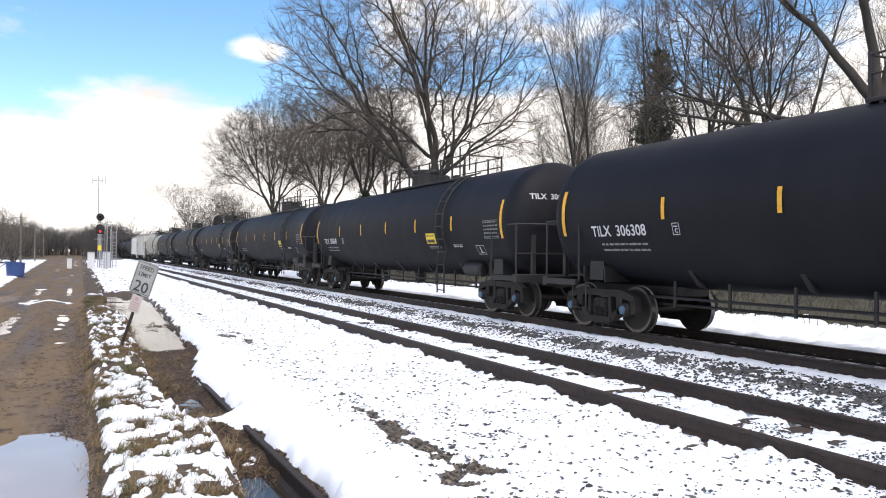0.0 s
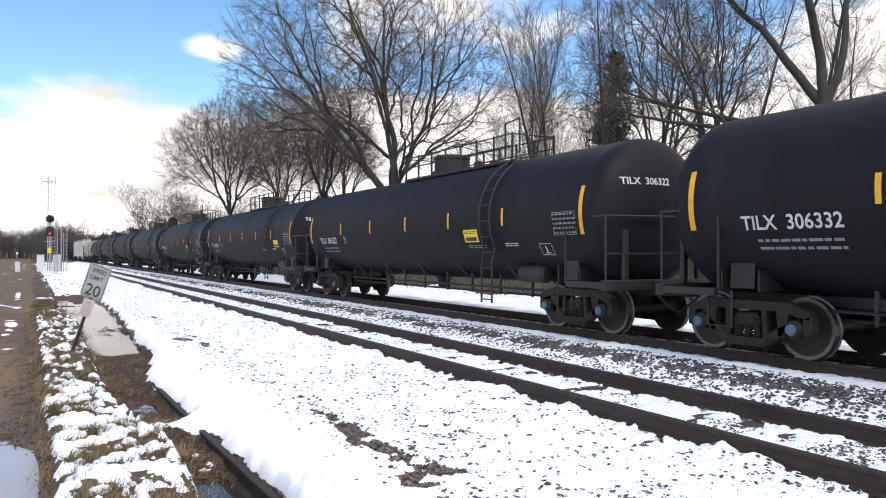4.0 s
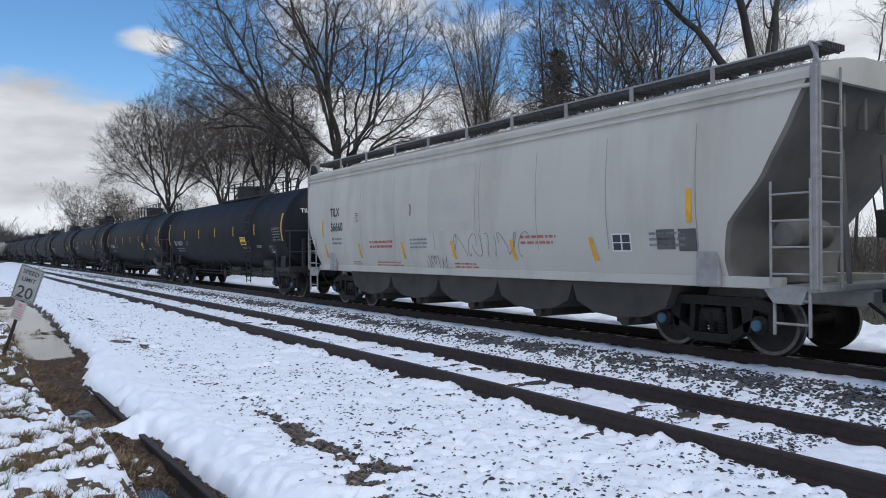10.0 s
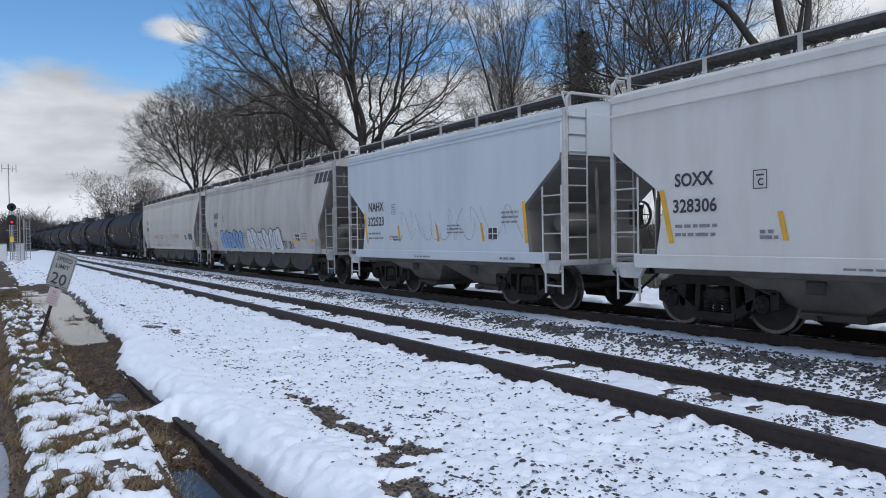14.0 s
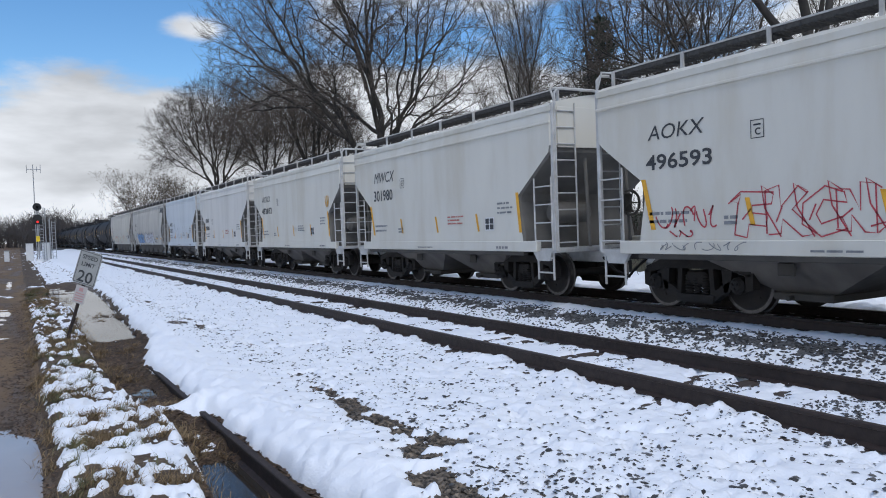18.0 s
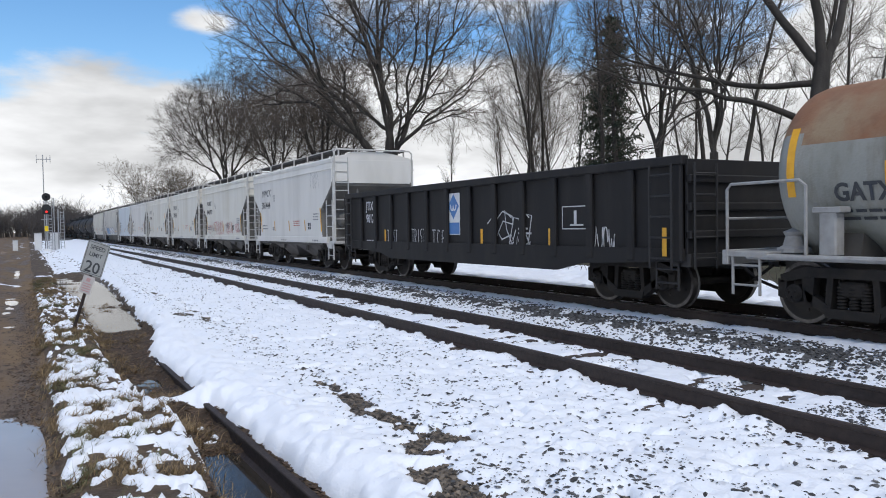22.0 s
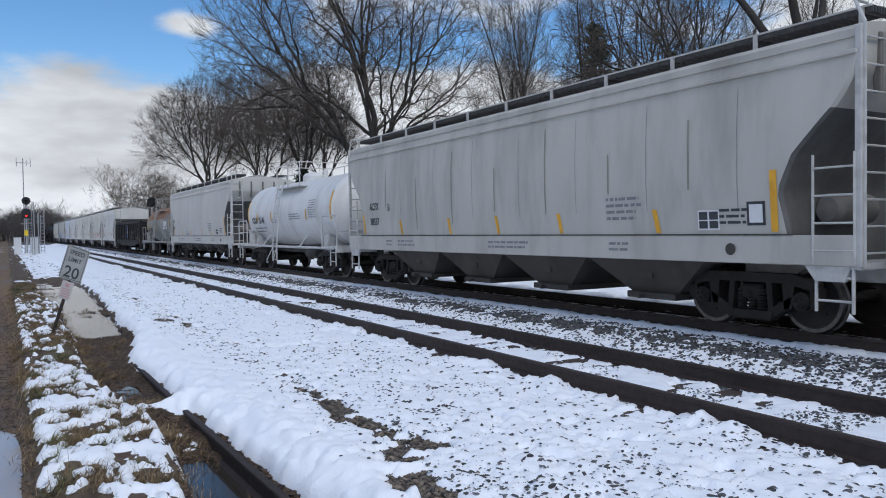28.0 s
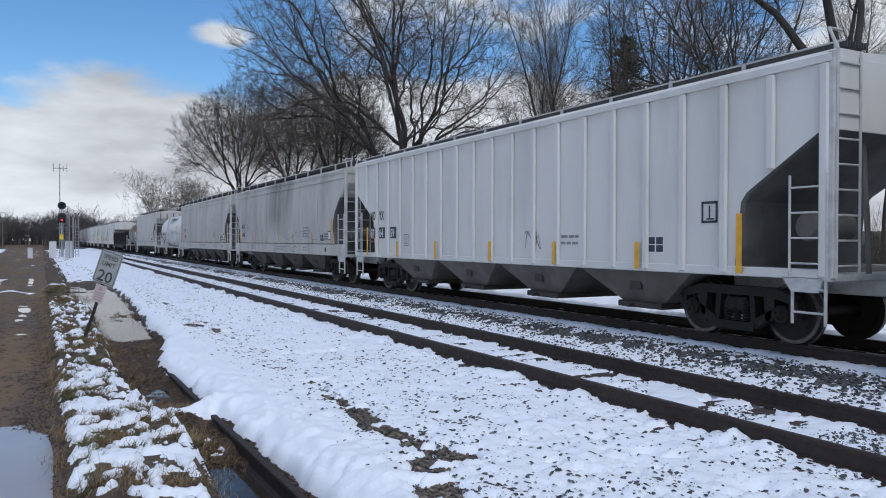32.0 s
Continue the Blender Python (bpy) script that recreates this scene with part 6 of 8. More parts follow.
    # end platforms, posts, ladders
    for e in (-1, 1):
        steel = MAT[posts]
        pf = Shape().box(-1.52, 1.52, min(e * (hl - 0.5), e * hl), max(e * (hl - 0.5), e * hl), zs - 0.04, zs + 0.05, 0.01)
        pf.box(-0.34, 0.34, min(e * (hl - 2.6), e * (hl + 0.1)), max(e * (hl - 2.6), e * (hl + 0.1)), zs - 0.28, zs - 0.04, 0.02)
        part("end_sill", pf, steel, car, smooth=30)
        for x in (-1.50, 1.50):
            part("corner_post", Shape().box(x - 0.034, x + 0.034, e * (hl - 0.02) - 0.04, e * (hl - 0.02) + 0.05, zs, ze + 0.04, 0.01), steel, car, smooth=30)
            part("jack_pad", Shape().prism([(e * (hl - 0.75), zs + 0.0), (e * (hl - 0.12), zs + 0.0), (e * (hl - 0.2), zs - 0.2), (e * (hl - 0.6), zs - 0.2)][:: e], "x", x - 0.03, x + 0.03), steel, car, smooth=30)
            sd = ladder(e * (hl - 0.62), e * (hl - 0.06), zs + 0.02, 2.45, x * 1.03, 4, 0.0145)
            part("side_ladder", sd, steel, car)
            st = ladder(e * (hl - 0.60), e * (hl - 0.10), 0.40, zs, x * 1.0, 2, 0.018)
            part("step", st, steel, car)
        el = ladder(-1.47, -0.98, zs, ze + 0.06, e * (hl + 0.03), 9, 0.0145, "end")
        el.tube([(-1.47, e * (hl + 0.03), ze + 0.06), (-1.47, e * (hl - 0.1), ze + 0.36), (-1.2, e * (hl - 0.1), ze + 0.36)], 0.022, 6)
        part("end_ladder", el, steel, car)
        if style == "flat":
            yy = e * (hl + 0.03)
            part("end_handrail", Shape().tube([(-1.47, yy, ze), (-1.47, yy, ze + 0.24), (-1.38, yy, ze + 0.33), (1.38, yy, ze + 0.33), (1.47, yy, ze + 0.24), (1.47, yy, ze)], 0.028, 6), steel, car)
        if style in ("flat", "ribbed"):
            part("end_panel", Shape().box(-1.4, 1.4, e * (hl - 0.0) - 0.012, e * (hl - 0.0) + 0.012, 3.02, ze - 0.02, 0.004), MAT[paint], car, smooth=0)
        else:
            for x in (-1.1, -0.55, 0.0, 0.55, 1.1):
                yy = hl - outline_at(S["front" if e > 0 else "rear"], 3.4)
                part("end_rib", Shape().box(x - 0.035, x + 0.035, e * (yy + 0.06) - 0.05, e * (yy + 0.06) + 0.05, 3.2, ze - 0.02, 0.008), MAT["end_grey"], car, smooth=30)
        # slanting end stays, in the end sheets' darkened grey
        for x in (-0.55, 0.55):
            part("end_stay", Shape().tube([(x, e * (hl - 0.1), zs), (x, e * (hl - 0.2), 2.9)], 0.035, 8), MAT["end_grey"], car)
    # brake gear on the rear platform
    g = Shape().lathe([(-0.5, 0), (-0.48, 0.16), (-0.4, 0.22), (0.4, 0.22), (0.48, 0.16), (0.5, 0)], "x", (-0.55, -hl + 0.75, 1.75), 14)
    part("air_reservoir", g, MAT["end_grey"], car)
    w = Shape()
    w.lathe([(-0.02, 0.24), (0.02, 0.24), (0.02, 0.28), (-0.02, 0.28), (-0.02, 0.24)], "y", (0.45, -hl - 0.03, 1.9), 18)
    for k in range(5):
        a = k * 1.2566
        w.tube([(0.45, -hl - 0.03, 1.9), (0.45 + 0.26 * math.cos(a), -hl - 0.03, 1.9 + 0.26 * math.sin(a))], 0.014, 5)
    w.box(0.33, 0.57, -hl + 0.02, -hl + 0.2, 1.7, 2.1, 0.02)
    part("hand_brake", w, MAT["under"], car, "hand brake wheel")
    # roof walk: gratings on brackets beside the hatches
    top = ze + S["roof"] + 0.10
    for sgn in (-1, 1):
        x0, x1 = sorted((sgn * 0.75, sgn * 1.22))
        gr = Shape()
        for k in range(8):
            xx = x0 + (x1 - x0) * (k + 0.2) / 8
            gr.box(xx, xx + 0.018, -hl + 0.02, hl - 0.02, top - 0.085, top, 0.0)
        for k in range(int(L / 0.25)):
            y = -hl + 0.1 + k * 0.25
            gr.box(x0, x1, y, y + 0.02, top - 0.10, top - 0.03)
        part("roof_walk", gr, MAT["grating"], car, smooth=0)
        br = Shape()
        m = int(L / 1.5)
        for k in range(m + 1):
            y = -hl + 0.15 + (L - 0.3) * k / m
            br.box(sgn * 1.24 - 0.02, sgn * 1.24 + 0.02, y - 0.028, y + 0.028, ze + 0.02, top + 0.0)
            br.box(min(sgn * 0.75, sgn * 1.24), max(sgn * 0.75, sgn * 1.24), y - 0.02, y + 0.02, top - 0.075, top - 0.045)
        br.box(sgn * 1.24 - 0.012, sgn * 1.24 + 0.012, -hl + 0.02, hl - 0.02, top - 0.018, top + 0.006)
        part("walk_bracket", br, MAT[posts], car, smooth=0)
    if style == "flat":
        for k in range(10):
            y = -hl + 0.5 + (L - 1.0) * k / 9
            h = Shape().lathe([(ze + S["roof"] - 0.03, 0.32), (ze + S["roof"] + 0.07, 0.32), (ze + S["roof"] + 0.12, 0.2), (ze + S["roof"] + 0.13, 0)], "z", (0, y, 0), 14)
            if k in (1, 3, 6, 8):
                part("hatch", h, MAT["grey_steel"], car)
    else:
        part("trough_hatch", Shape().prism([(-0.36, ze + S["roof"] - 0.03), (0.36, ze + S["roof"] - 0.03), (0.34, ze + S["roof"] + 0.08), (0.0, ze + S["roof"] + 0.13), (-0.34, ze + S["roof"] + 0.08)], "y", -hl + 0.6, hl - 0.6), MAT["grey_steel"], car, smooth=20)
    # bays
    nb = S["bays"]
    room = L - (5.0 if nb > 2 else 4.3)
    for k in range(nb):
        yc = -room / 2 + room * (k + 0.5) / nb
        hw = room / nb / 2 + (0.05 if nb > 2 else 0.35)
        if style == "round":
            s = Shape()
            rr = []
            for q in range(7):
                a = math.pi * q / 6
                rr.append((yc - hw * 0.98 * math.cos(a), zs - 0.02 - (zs - S["bay_z"]) * math.sin(a) ** 0.7))
            s.prism(rr, "x", -1.28, 1.28)
            s.box(-1.05, 1.05, yc - 0.28, yc + 0.28, S["bay_z"] - 0.12, S["bay_z"] + 0.02, 0.02)
            part("discharge_bay", s, MAT["under"], car, smooth=40)
            part("outlet_pipe", Shape().tube([(-1.15, yc, 0.36), (1.15, yc, 0.36)], 0.11, 10), MAT["under"], car)
        else:
            s = Shape()
            lo, hi, wb = S["bay_z"], zs + 0.05, (0.42 if nb == 2 else 0.5)
            wt, wl = 1.40, (0.78 if nb == 2 else 1.05)
            vv = [(-wt, yc - hw, hi), (wt, yc - hw, hi), (wt, yc + hw, hi), (-wt, yc + hw, hi), (-wl, yc - wb, lo), (wl, yc - wb, lo), (wl, yc + wb, lo), (-wl, yc + wb, lo)]
            s.add(vv, [(0, 1, 2, 3), (7, 6, 5, 4), (0, 4, 5, 1), (1, 5, 6, 2), (2, 6, 7, 3), (3, 7, 4, 0)])
            part("discharge_bay", s, MAT["bay" if style in ("flat", "ribbed") else "under"], car, smooth=0)
            gt = Shape().box(-wl - 0.12, wl + 0.12, yc - wb - 0.06, yc + wb + 0.06, lo - 0.09, lo + 0.02, 0.015)
            gt.tube([(-wl - 0.25, yc + 0.15, lo - 0.05), (wl + 0.2, yc + 0.15, lo - 0.05)], 0.035, 8)
            part("outlet_gate", gt, MAT["under"], car, smooth=30)
            part("bay_plate", Shape().box(-wt * 0.88 - 0.03, -wt * 0.88, yc - 0.14, yc + 0.14, 0.66, 0.84, 0.01), MAT["under"], car, smooth=0)
    part("centre_sill", Shape().box(-0.3, 0.3, -hl + 0.4, hl - 0.4, zs - 0.22, zs + 0.02, 0.02), MAT["under"], car, smooth=30)
    if S["ribs"]:
        for sgn in (-1, 1):
            for k in range(S["ribs"]):
                y = -hl + 0.12 + (L - 0.24) * k / (S["ribs"] - 1)
                z0 = zs if 0 < k < S["ribs"] - 1 else zs
                if abs(y) > hl - 1.45 and 0 < k < S["ribs"] - 1:
                    z0 = 2.25 + (abs(y) - (hl - 1.45)) * 0.6
                x0, x1 = sorted((sgn * 1.49, sgn * 1.56))
                part("side_post", Shape().box(x0, x1, y - 0.075, y + 0.075, z0, ze - 0.1, 0.03), MAT[paint], car, smooth=30)
    elif style != "flat":
        # welded seams between the side sheets
        sm = Shape()
        sf = (lambda z: W(z) + 0.004)
        m = 9 if L > 15 else 1
        for k in range(1, m):
            y = -hl + L * k / m
            zlo = zs + S["sill_h"] + 0.1
            if abs(y) < hl - 1.4:
                sm.patch(y - 0.008, y + 0.008, zlo + 0.3, ze - 0.45, sf, 8)
        part("sheet_seam", sm, MAT["grey_steel"], car, smooth=0)
    if style in ("flat", "round"):
        zm = 3.49 if paint in ("pale_hopper", "white_hopper") else 3.64
        wm = W(zm + 0.03)
        for sgn in (-1, 1):
            part("eave_moulding", Shape().box(min(sgn * (wm - 0.03), sgn * (wm + 0.035)), max(sgn * (wm - 0.03), sgn * (wm + 0.035)), -hl + 0.03, hl - 0.03, zm, zm + 0.05, 0.012), MAT[paint], car, smooth=30)
    if style == "flow":
        for sgn in (-1, 1):
            part("eave_moulding", Shape().box(min(sgn * 1.50, sgn * 1.565), max(sgn * 1.50, sgn * 1.565), -hl + 0.03, hl - 0.03, 3.66, 3.72, 0.012), MAT[paint], car, smooth=30)
    add_trucks(car, hl - 1.75 if L < 12 else hl - 1.95, "hub_blue" if style == "round" else "truck")
    add_couplers(car, hl - 0.05)
    car["width_key"] = style
    return car


def hopper_surf(style, lift=0.008):
    S = HOPPERS[style]
    return lambda z: outline_at(S["wide"], z) + lift


def gondola_car():
    L = 14.25
    car = thing("gondola_car", "black open gondola car with ribbed sides and white scrawls", "gondola car")
    hl, zb, zt, w = L / 2, 0.66, 2.52, 1.50
    for sgn in (-1, 1):
        x0, x1 = sorted((sgn * (w - 0.04), sgn * w))
        part("side_wall", Shape().box(x0, x1, -hl, hl, zb + 0.25, zt, 0.0), MAT["gondola"], car, smooth=0)
        x0, x1 = sorted((sgn * (w - 0.08), sgn * (w + 0.10)))
        part("top_chord", Shape().box(x0, x1, -hl - 0.02, hl + 0.02, zt - 0.10, zt + 0.06, 0.02), MAT["gondola"], car, smooth=30)
        # fish-belly side sill
        part("side_sill", Shape().prism([(-hl, zb + 0.22), (-hl + 2.5, zb + 0.1), (-hl + 3.3, zb - 0.06), (hl - 3.3, zb - 0.06), (hl - 2.5, zb + 0.1), (hl, zb + 0.22), (hl, zb + 0.42), (-hl, zb + 0.42)], "x", *sorted((sgn * (w - 0.02), sgn * (w + 0.06)))), MAT["gondola"], car, smooth=30)
        for k in range(14):
            y = -hl + 0.10 + (L - 0.2) * k / 13
            x0, x1 = sorted((sgn * w, sgn * (w + 0.09)))
            part("side_post", Shape().box(x0, x1, y - 0.09, y + 0.09, zb + 0.2, zt - 0.08, 0.025), MAT["gondola"], car, smooth=30)
    for e in (-1, 1):
        part("end_wall", Shape().box(-w, w, e * hl - 0.05, e * hl + 0.05, zb + 0.3, zt, 0.01), MAT["gondola"], car, smooth=0)
        for z in (1.3, 1.75, 2.2):
            part("end_rib", Shape().box(-w, w, min(e * hl, e * (hl + 0.12)), max(e * hl, e * (hl + 0.12)), z - 0.07, z + 0.07, 0.02), MAT["gondola"], car, smooth=30)
        part("end_ladder", ladder(-1.45, -0.95, 0.75, 2.45, e * (hl + 0.16), 5, 0.017, "end"), MAT["black"], car)
        part("side_ladder", ladder(e * (hl - 0.62), e * (hl - 0.14), 0.75, 2.45, -1.66, 5, 0.017), MAT["black"], car)
        part("end_sill", Shape().box(-1.5, 1.5, min(e * (hl - 0.3), e * (hl + 0.1)), max(e * (hl - 0.3), e * (hl + 0.1)), 0.78, 1.0, 0.01), MAT["black"], car, smooth=30)
        part("step", ladder(e * (hl - 0.6), e * (hl - 0.12), 0.4, 0.85, -1.52, 2, 0.018), MAT["black"], car)
    part("floor", Shape().box(-w, w, -hl, hl, 0.98, 1.05), MAT["gondola"], car, smooth=0)
    part("centre_sill", Shape().box(-0.32, 0.32, -hl, hl, 0.70, 0.98, 0.02), MAT["black"], car, smooth=30)
    add_trucks(car, hl - 1.75)
    add_couplers(car, hl + 0.02)
    sf = lambda z: w + 0.008
    lettering(car, "JTIX", 0.36, "white_ink", hl - 1.5, 2.02, sf, bold=0.008, squeeze=0.8)
    lettering(car, "9012", 0.36, "white_ink", hl - 1.5, 1.64, sf, bold=0.008, squeeze=0.8)
    small_print(car, "white_ink", hl - 1.5, 1.05, 2, 0.8, sf, 0.06, 0.14, 41)
    small_print(car, "white_ink", hl - 0.4, 0.95, 2, 0.35, sf, 0.04, 0.09, 42)
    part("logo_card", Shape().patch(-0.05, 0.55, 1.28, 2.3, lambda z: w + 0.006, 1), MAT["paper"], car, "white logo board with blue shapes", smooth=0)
    q = Shape().add([(-w - 0.012, 0.25, 1.66), (-w - 0.012, -0.02, 1.98), (-w - 0.012, 0.25, 2.28), (-w - 0.012, 0.52, 1.98)], [(0, 1, 2, 3)])
    q.patch(-0.03, 0.53, 1.30, 1.58, lambda z: w + 0.012)
    part("logo_print", q, MAT["logo_blue"], car, smooth=0)
    q = Shape().ribbon([(0.40, 2.02), (0.35, 1.9), (0.28, 1.88), (0.25, 2.0), (0.22, 1.88), (0.15, 1.9), (0.10, 2.02)], 0.05, lambda z: w + 0.017)
    part("logo_stroke", q, MAT["paper"], car, smooth=0)
    for y in (4.26, 1.68, -1.03, -3.6, -hl + 0.35):
        marker(car, y, 0.95, 1.42, 0.10, lambda z: w + (0.1 if abs(y) > hl - 0.5 else 0.008))
    for text, y, ww, hh in (("TRIST", 4.12, 0.68, 0.42), ("TRIST", 2.55, 0.80, 0.44), ("TCE", 1.40, 0.74, 0.42)):
        hand_lettering(car, text, "white_ink", y, 0.98, ww, hh, sf)
    angular_writing(car, "white_ink", -1.4, 0.95, 1.3, 0.78, sf, 54, 2, 0.030)
    scrawl(car, "white_ink", -hl + 2.2, 0.95, 0.6, 0.5, sf, 55, 7, 0.022)
    part("notice_frame", framed(-4.0, 1.4, 0.8, 0.45, sf, 0.02), MAT["white_ink"], car, smooth=0)
    small_print(car, "white_ink", -2.5, 1.4, 2, 0.5, sf, 0.04, 0.1, 43)
    small_print(car, "white_ink", -5.0, 0.95, 2, 0.9, sf, 0.03, 0.08, 44)
    return car

# ---- the train, front to rear: each car's middle lies u metres behind the moving zero point ----
def travel(t):
    """Metres that the train has rolled forward by t seconds; it gathers speed slowly."""
    s = t / 10.0
    return 78.169 * s + 2.602 * s * s - 0.1225 * s ** 3


TRAIN = []          # (car, u)


def place(car, u, spin=True):
    TRAIN.append((car, u, spin))
    return car


def build_train():
    home = Matrix.Translation((0, 0, 0))
    # black tank cars; those ahead share the meshes
    first = black_tank_car()
    cars = [first] + [copy_thing(first, home) for _ in range(12)]
    for k, number in enumerate(("306308", "306322", "306332", "306331")):
        black_tank_numbers(cars[k], number)
    for k, u in enumerate((-5.42, 12.70, 30.93, 48.90)):
        place(cars[k], u)
    black_tank_numbers(cars[4], "306340")
    # the first of them carries its yellow notice nearer the end
    for o in cars[0].children:
        if o.name.split(".")[0] in ("placard", "placard_bar"):
            o.location.y -= 2.05
    place(cars[4], -23.55)
    for k in range(4):
        place(cars[5 + k], -41.75 - 18.2 * k, k < 1)
    # the far head of the train
    tan = copy_thing(first, home)
    for o in tan.children:
        if o.name.split(".")[0] in ("tank", "saddle"):
            o.data = o.data.copy()
            o.data.materials.clear()
            o.data.materials.append(MAT["dull_tank"])
    tagged(tan, "dull tan tank car far ahead in the train")
    place(tan, -114.5, False)
    for k in range(4):
        place(cars[9 + k], -166.0 - 18.2 * k, False)

    # curved-side hoppers
    a = hopper_car("round", 16.25, "tan_hopper", "dirty beige covered hopper with curved sides", "grey_steel")
    b = hopper_car("round", 16.0, "grey_hopper", "grey covered hopper with blue and silver bubble graffiti", "grey_steel")
    place(a, 67.2)
    place(b, 84.55)
    sf = hopper_surf("round")
    lettering(a, "TILX", 0.33, "black_ink", 6.40, 2.55, sf, squeeze=0.9, bold=0.008)
    lettering(a, "56660", 0.33, "black_ink", 6.37, 2.13, sf, squeeze=0.95, bold=0.008)
    plate_mark(a, 4.82, 2.34, sf, size=0.2)
    small_print(a, "grey_ink", 6.35, 1.88, 2, 0.75, sf, 0.05, 0.12, 61)
    small_print(a, "red_ink", 4.05, 1.76, 2, 1.25, sf, 0.06, 0.12, 62)
    small_print(a, "grey_ink", 1.98, 1.80, 3, 0.9, sf, 0.04, 0.09, 63)
    small_print(a, "red_ink", 3.8, 1.25, 2, 1.4, sf, 0.03, 0.07, 64)
    small_print(a, "grey_ink", 5.2, 1.25, 2, 0.6, sf, 0.03, 0.06, 60)
    small_print(a, "red_ink", -2.2, 1.78, 2, 1.2, sf, 0.05, 0.11, 65)
    small_print(a, "red_ink", 0.2, 1.25, 2, 1.0, sf, 0.03, 0.07, 59)
    small_print(a, "grey_ink", -5.4, 1.78, 3, 0.8, sf, 0.04, 0.09, 66)
    window_card(a, -4.6, 1.52, 0.42, 0.30, sf)
    part("repaint_patch", Shape().patch(-0.75, 1.1, 2.0, 3.4, sf, 8), MAT["repaint"], a, "dull grey patch of repaint", smooth=0)
    part("repaint_patch", Shape().patch(-5.9, -5.55, 1.55, 1.86, sf, 2), MAT["end_dark"], a, "dark painted-out square", smooth=0)
    part("repaint_patch", Shape().patch(-6.3, -5.97, 1.52, 1.86, sf, 2), MAT["end_dark"], a, "dark painted-out square", smooth=0)
    scrawl(a, "grey_ink", 1.3, 1.10, 0.85, 0.34, sf, 67, 7, 0.022)
    scrawl(a, "grey_ink", 0.3, 1.42, 2.6, 0.5, sf, 68, 9, 0.016)
    scrawl(a, "grey_ink", 2.0, 2.35, 0.12, 0.3, sf, 69, 1, 0.07)
    for y in (6.75, 4.6, 2.3, 0.1, -2.0, -4.2):
        part("reflector", slanted_marker(y, 1.36, 1.76, 0.10, 0.10, sf), MAT["yellow"], a, smooth=0)
    marker(a, 6.92, 1.98, 2.44, 0.09, sf)
    marker(a, -6.2, 1.95, 2.45, 0.10, sf)
    lettering(b, "GACX", 0.34, "black_ink", 6.28, 2.50, sf, squeeze=0.88, bold=0.008)
    lettering(b, "9435", 0.34, "black_ink", 6.25, 2.09, sf, squeeze=0.85, bold=0.008)
    plate_mark(b, 4.72, 2.28, sf, size=0.2)
    small_print(b, "grey_ink", 6.2, 1.80, 2, 0.7, sf, 0.05, 0.12, 71)
    bubble_writing(b, "blue_paint", 5.25, 1.02, 7, 3.25, 0.84, sf, 72)
    bubble_writing(b, "silver_spray", 1.2, 1.02, 6, 4.1, 0.86, sf, 73)
    scrawl(b, "black_ink", -3.0, 1.08, 1.1, 0.36, sf, 74, 8, 0.025)
    lettering(b, "DO NOT HAMMER ON CAR", 0.125, "red_ink", -1.75, 1.76, sf, squeeze=0.92, bold=0.003)
    lettering(b, "(RUBBER MALLET ONLY)", 0.115, "red_ink", -1.85, 1.61, sf, squeeze=0.92, bold=0.003)
    small_print(b, "grey_ink", 1.9, 1.75, 3, 0.75, sf, 0.04, 0.09, 76)
    window_card(b, -4.48, 1.42, 0.42, 0.27, sf)
    small_print(b, "grey_ink", -5.1, 1.66, 3, 0.6, sf, 0.04, 0.09, 77)
    for y in (6.49, 2.3, -4.1, -5.87, -0.2):
        part("reflector", Shape().patch(y - 0.62, y, 1.40, 1.49, sf), MAT["yellow"], b, smooth=0)
    # large slanting company mark near the rear eave, as plain blocks
    q = Shape()
    for k in range(4):
        y = -6.42 - k * 0.36
        q.patch(y - 0.28, y, 3.30, 3.64, sf, 4, -0.10)
    part("company_mark", q, MAT["black_ink"], b, "dark slanting company mark", smooth=0)
    for k, ob in enumerate((a, b)):
        for e in (1, -1):
            y = e * (8.0 - 1.55)
            part("end_plate", Shape().box(-1.50, -1.42, y - 0.2, y + 0.2, 1.0, 1.75, 0.02), MAT["grey_steel"], ob, smooth=30)

    # short two-bay hoppers
    rows = (("NAHX", "322523", "blue_hopper", 98.55, 9.75, "bluish-white two-bay covered hopper", 0.0), ("SOXX", "328306", "white_hopper", 109.6, 9.85, "white two-bay covered hopper", 0.0),
            ("AOKX", "482692", "pale_hopper", 120.75, 10.05, "cream-white two-bay covered hopper with rust runs", 0.2), ("MWCX", "301980", "pale_hopper", 131.85, 9.75, "pale grey two-bay covered hopper", 0.25),
            ("AOKX", "496593", "pale_hopper", 143.0, 9.95, "cream two-bay covered hopper with red graffiti", 0.2), ("MWCX", "301444", "white_hopper", 154.2, 9.95, "clean white two-bay covered hopper", 0.25))
    sf = hopper_surf("flat")
    for k, (mark, number, paint, u, L, label, lean) in enumerate(rows):
        c = place(hopper_car("flat", L, paint, label), u)
        hl = L / 2
        big = 0.42 if mark == "MWCX" else (0.28 if mark == "SOXX" else 0.34)
        zt = 2.86 if mark == "MWCX" else (2.83 if mark == "AOKX" else 2.24)
        zn = 2.35 if mark == "MWCX" else (2.35 if mark == "AOKX" else 1.84)
        y0 = hl - 1.42 if mark != "AOKX" else hl - 1.27
        lettering(c, mark, big, "black_ink", y0, zt, sf, lean=lean, bold=0.0 if lean else 0.008, squeeze=1.18 if mark == "AOKX" else 0.95)
        lettering(c, number, big, "black_ink", y0 + 0.05, zn, sf, bold=0.006, squeeze=1.36 if mark == "AOKX" else 1.0)
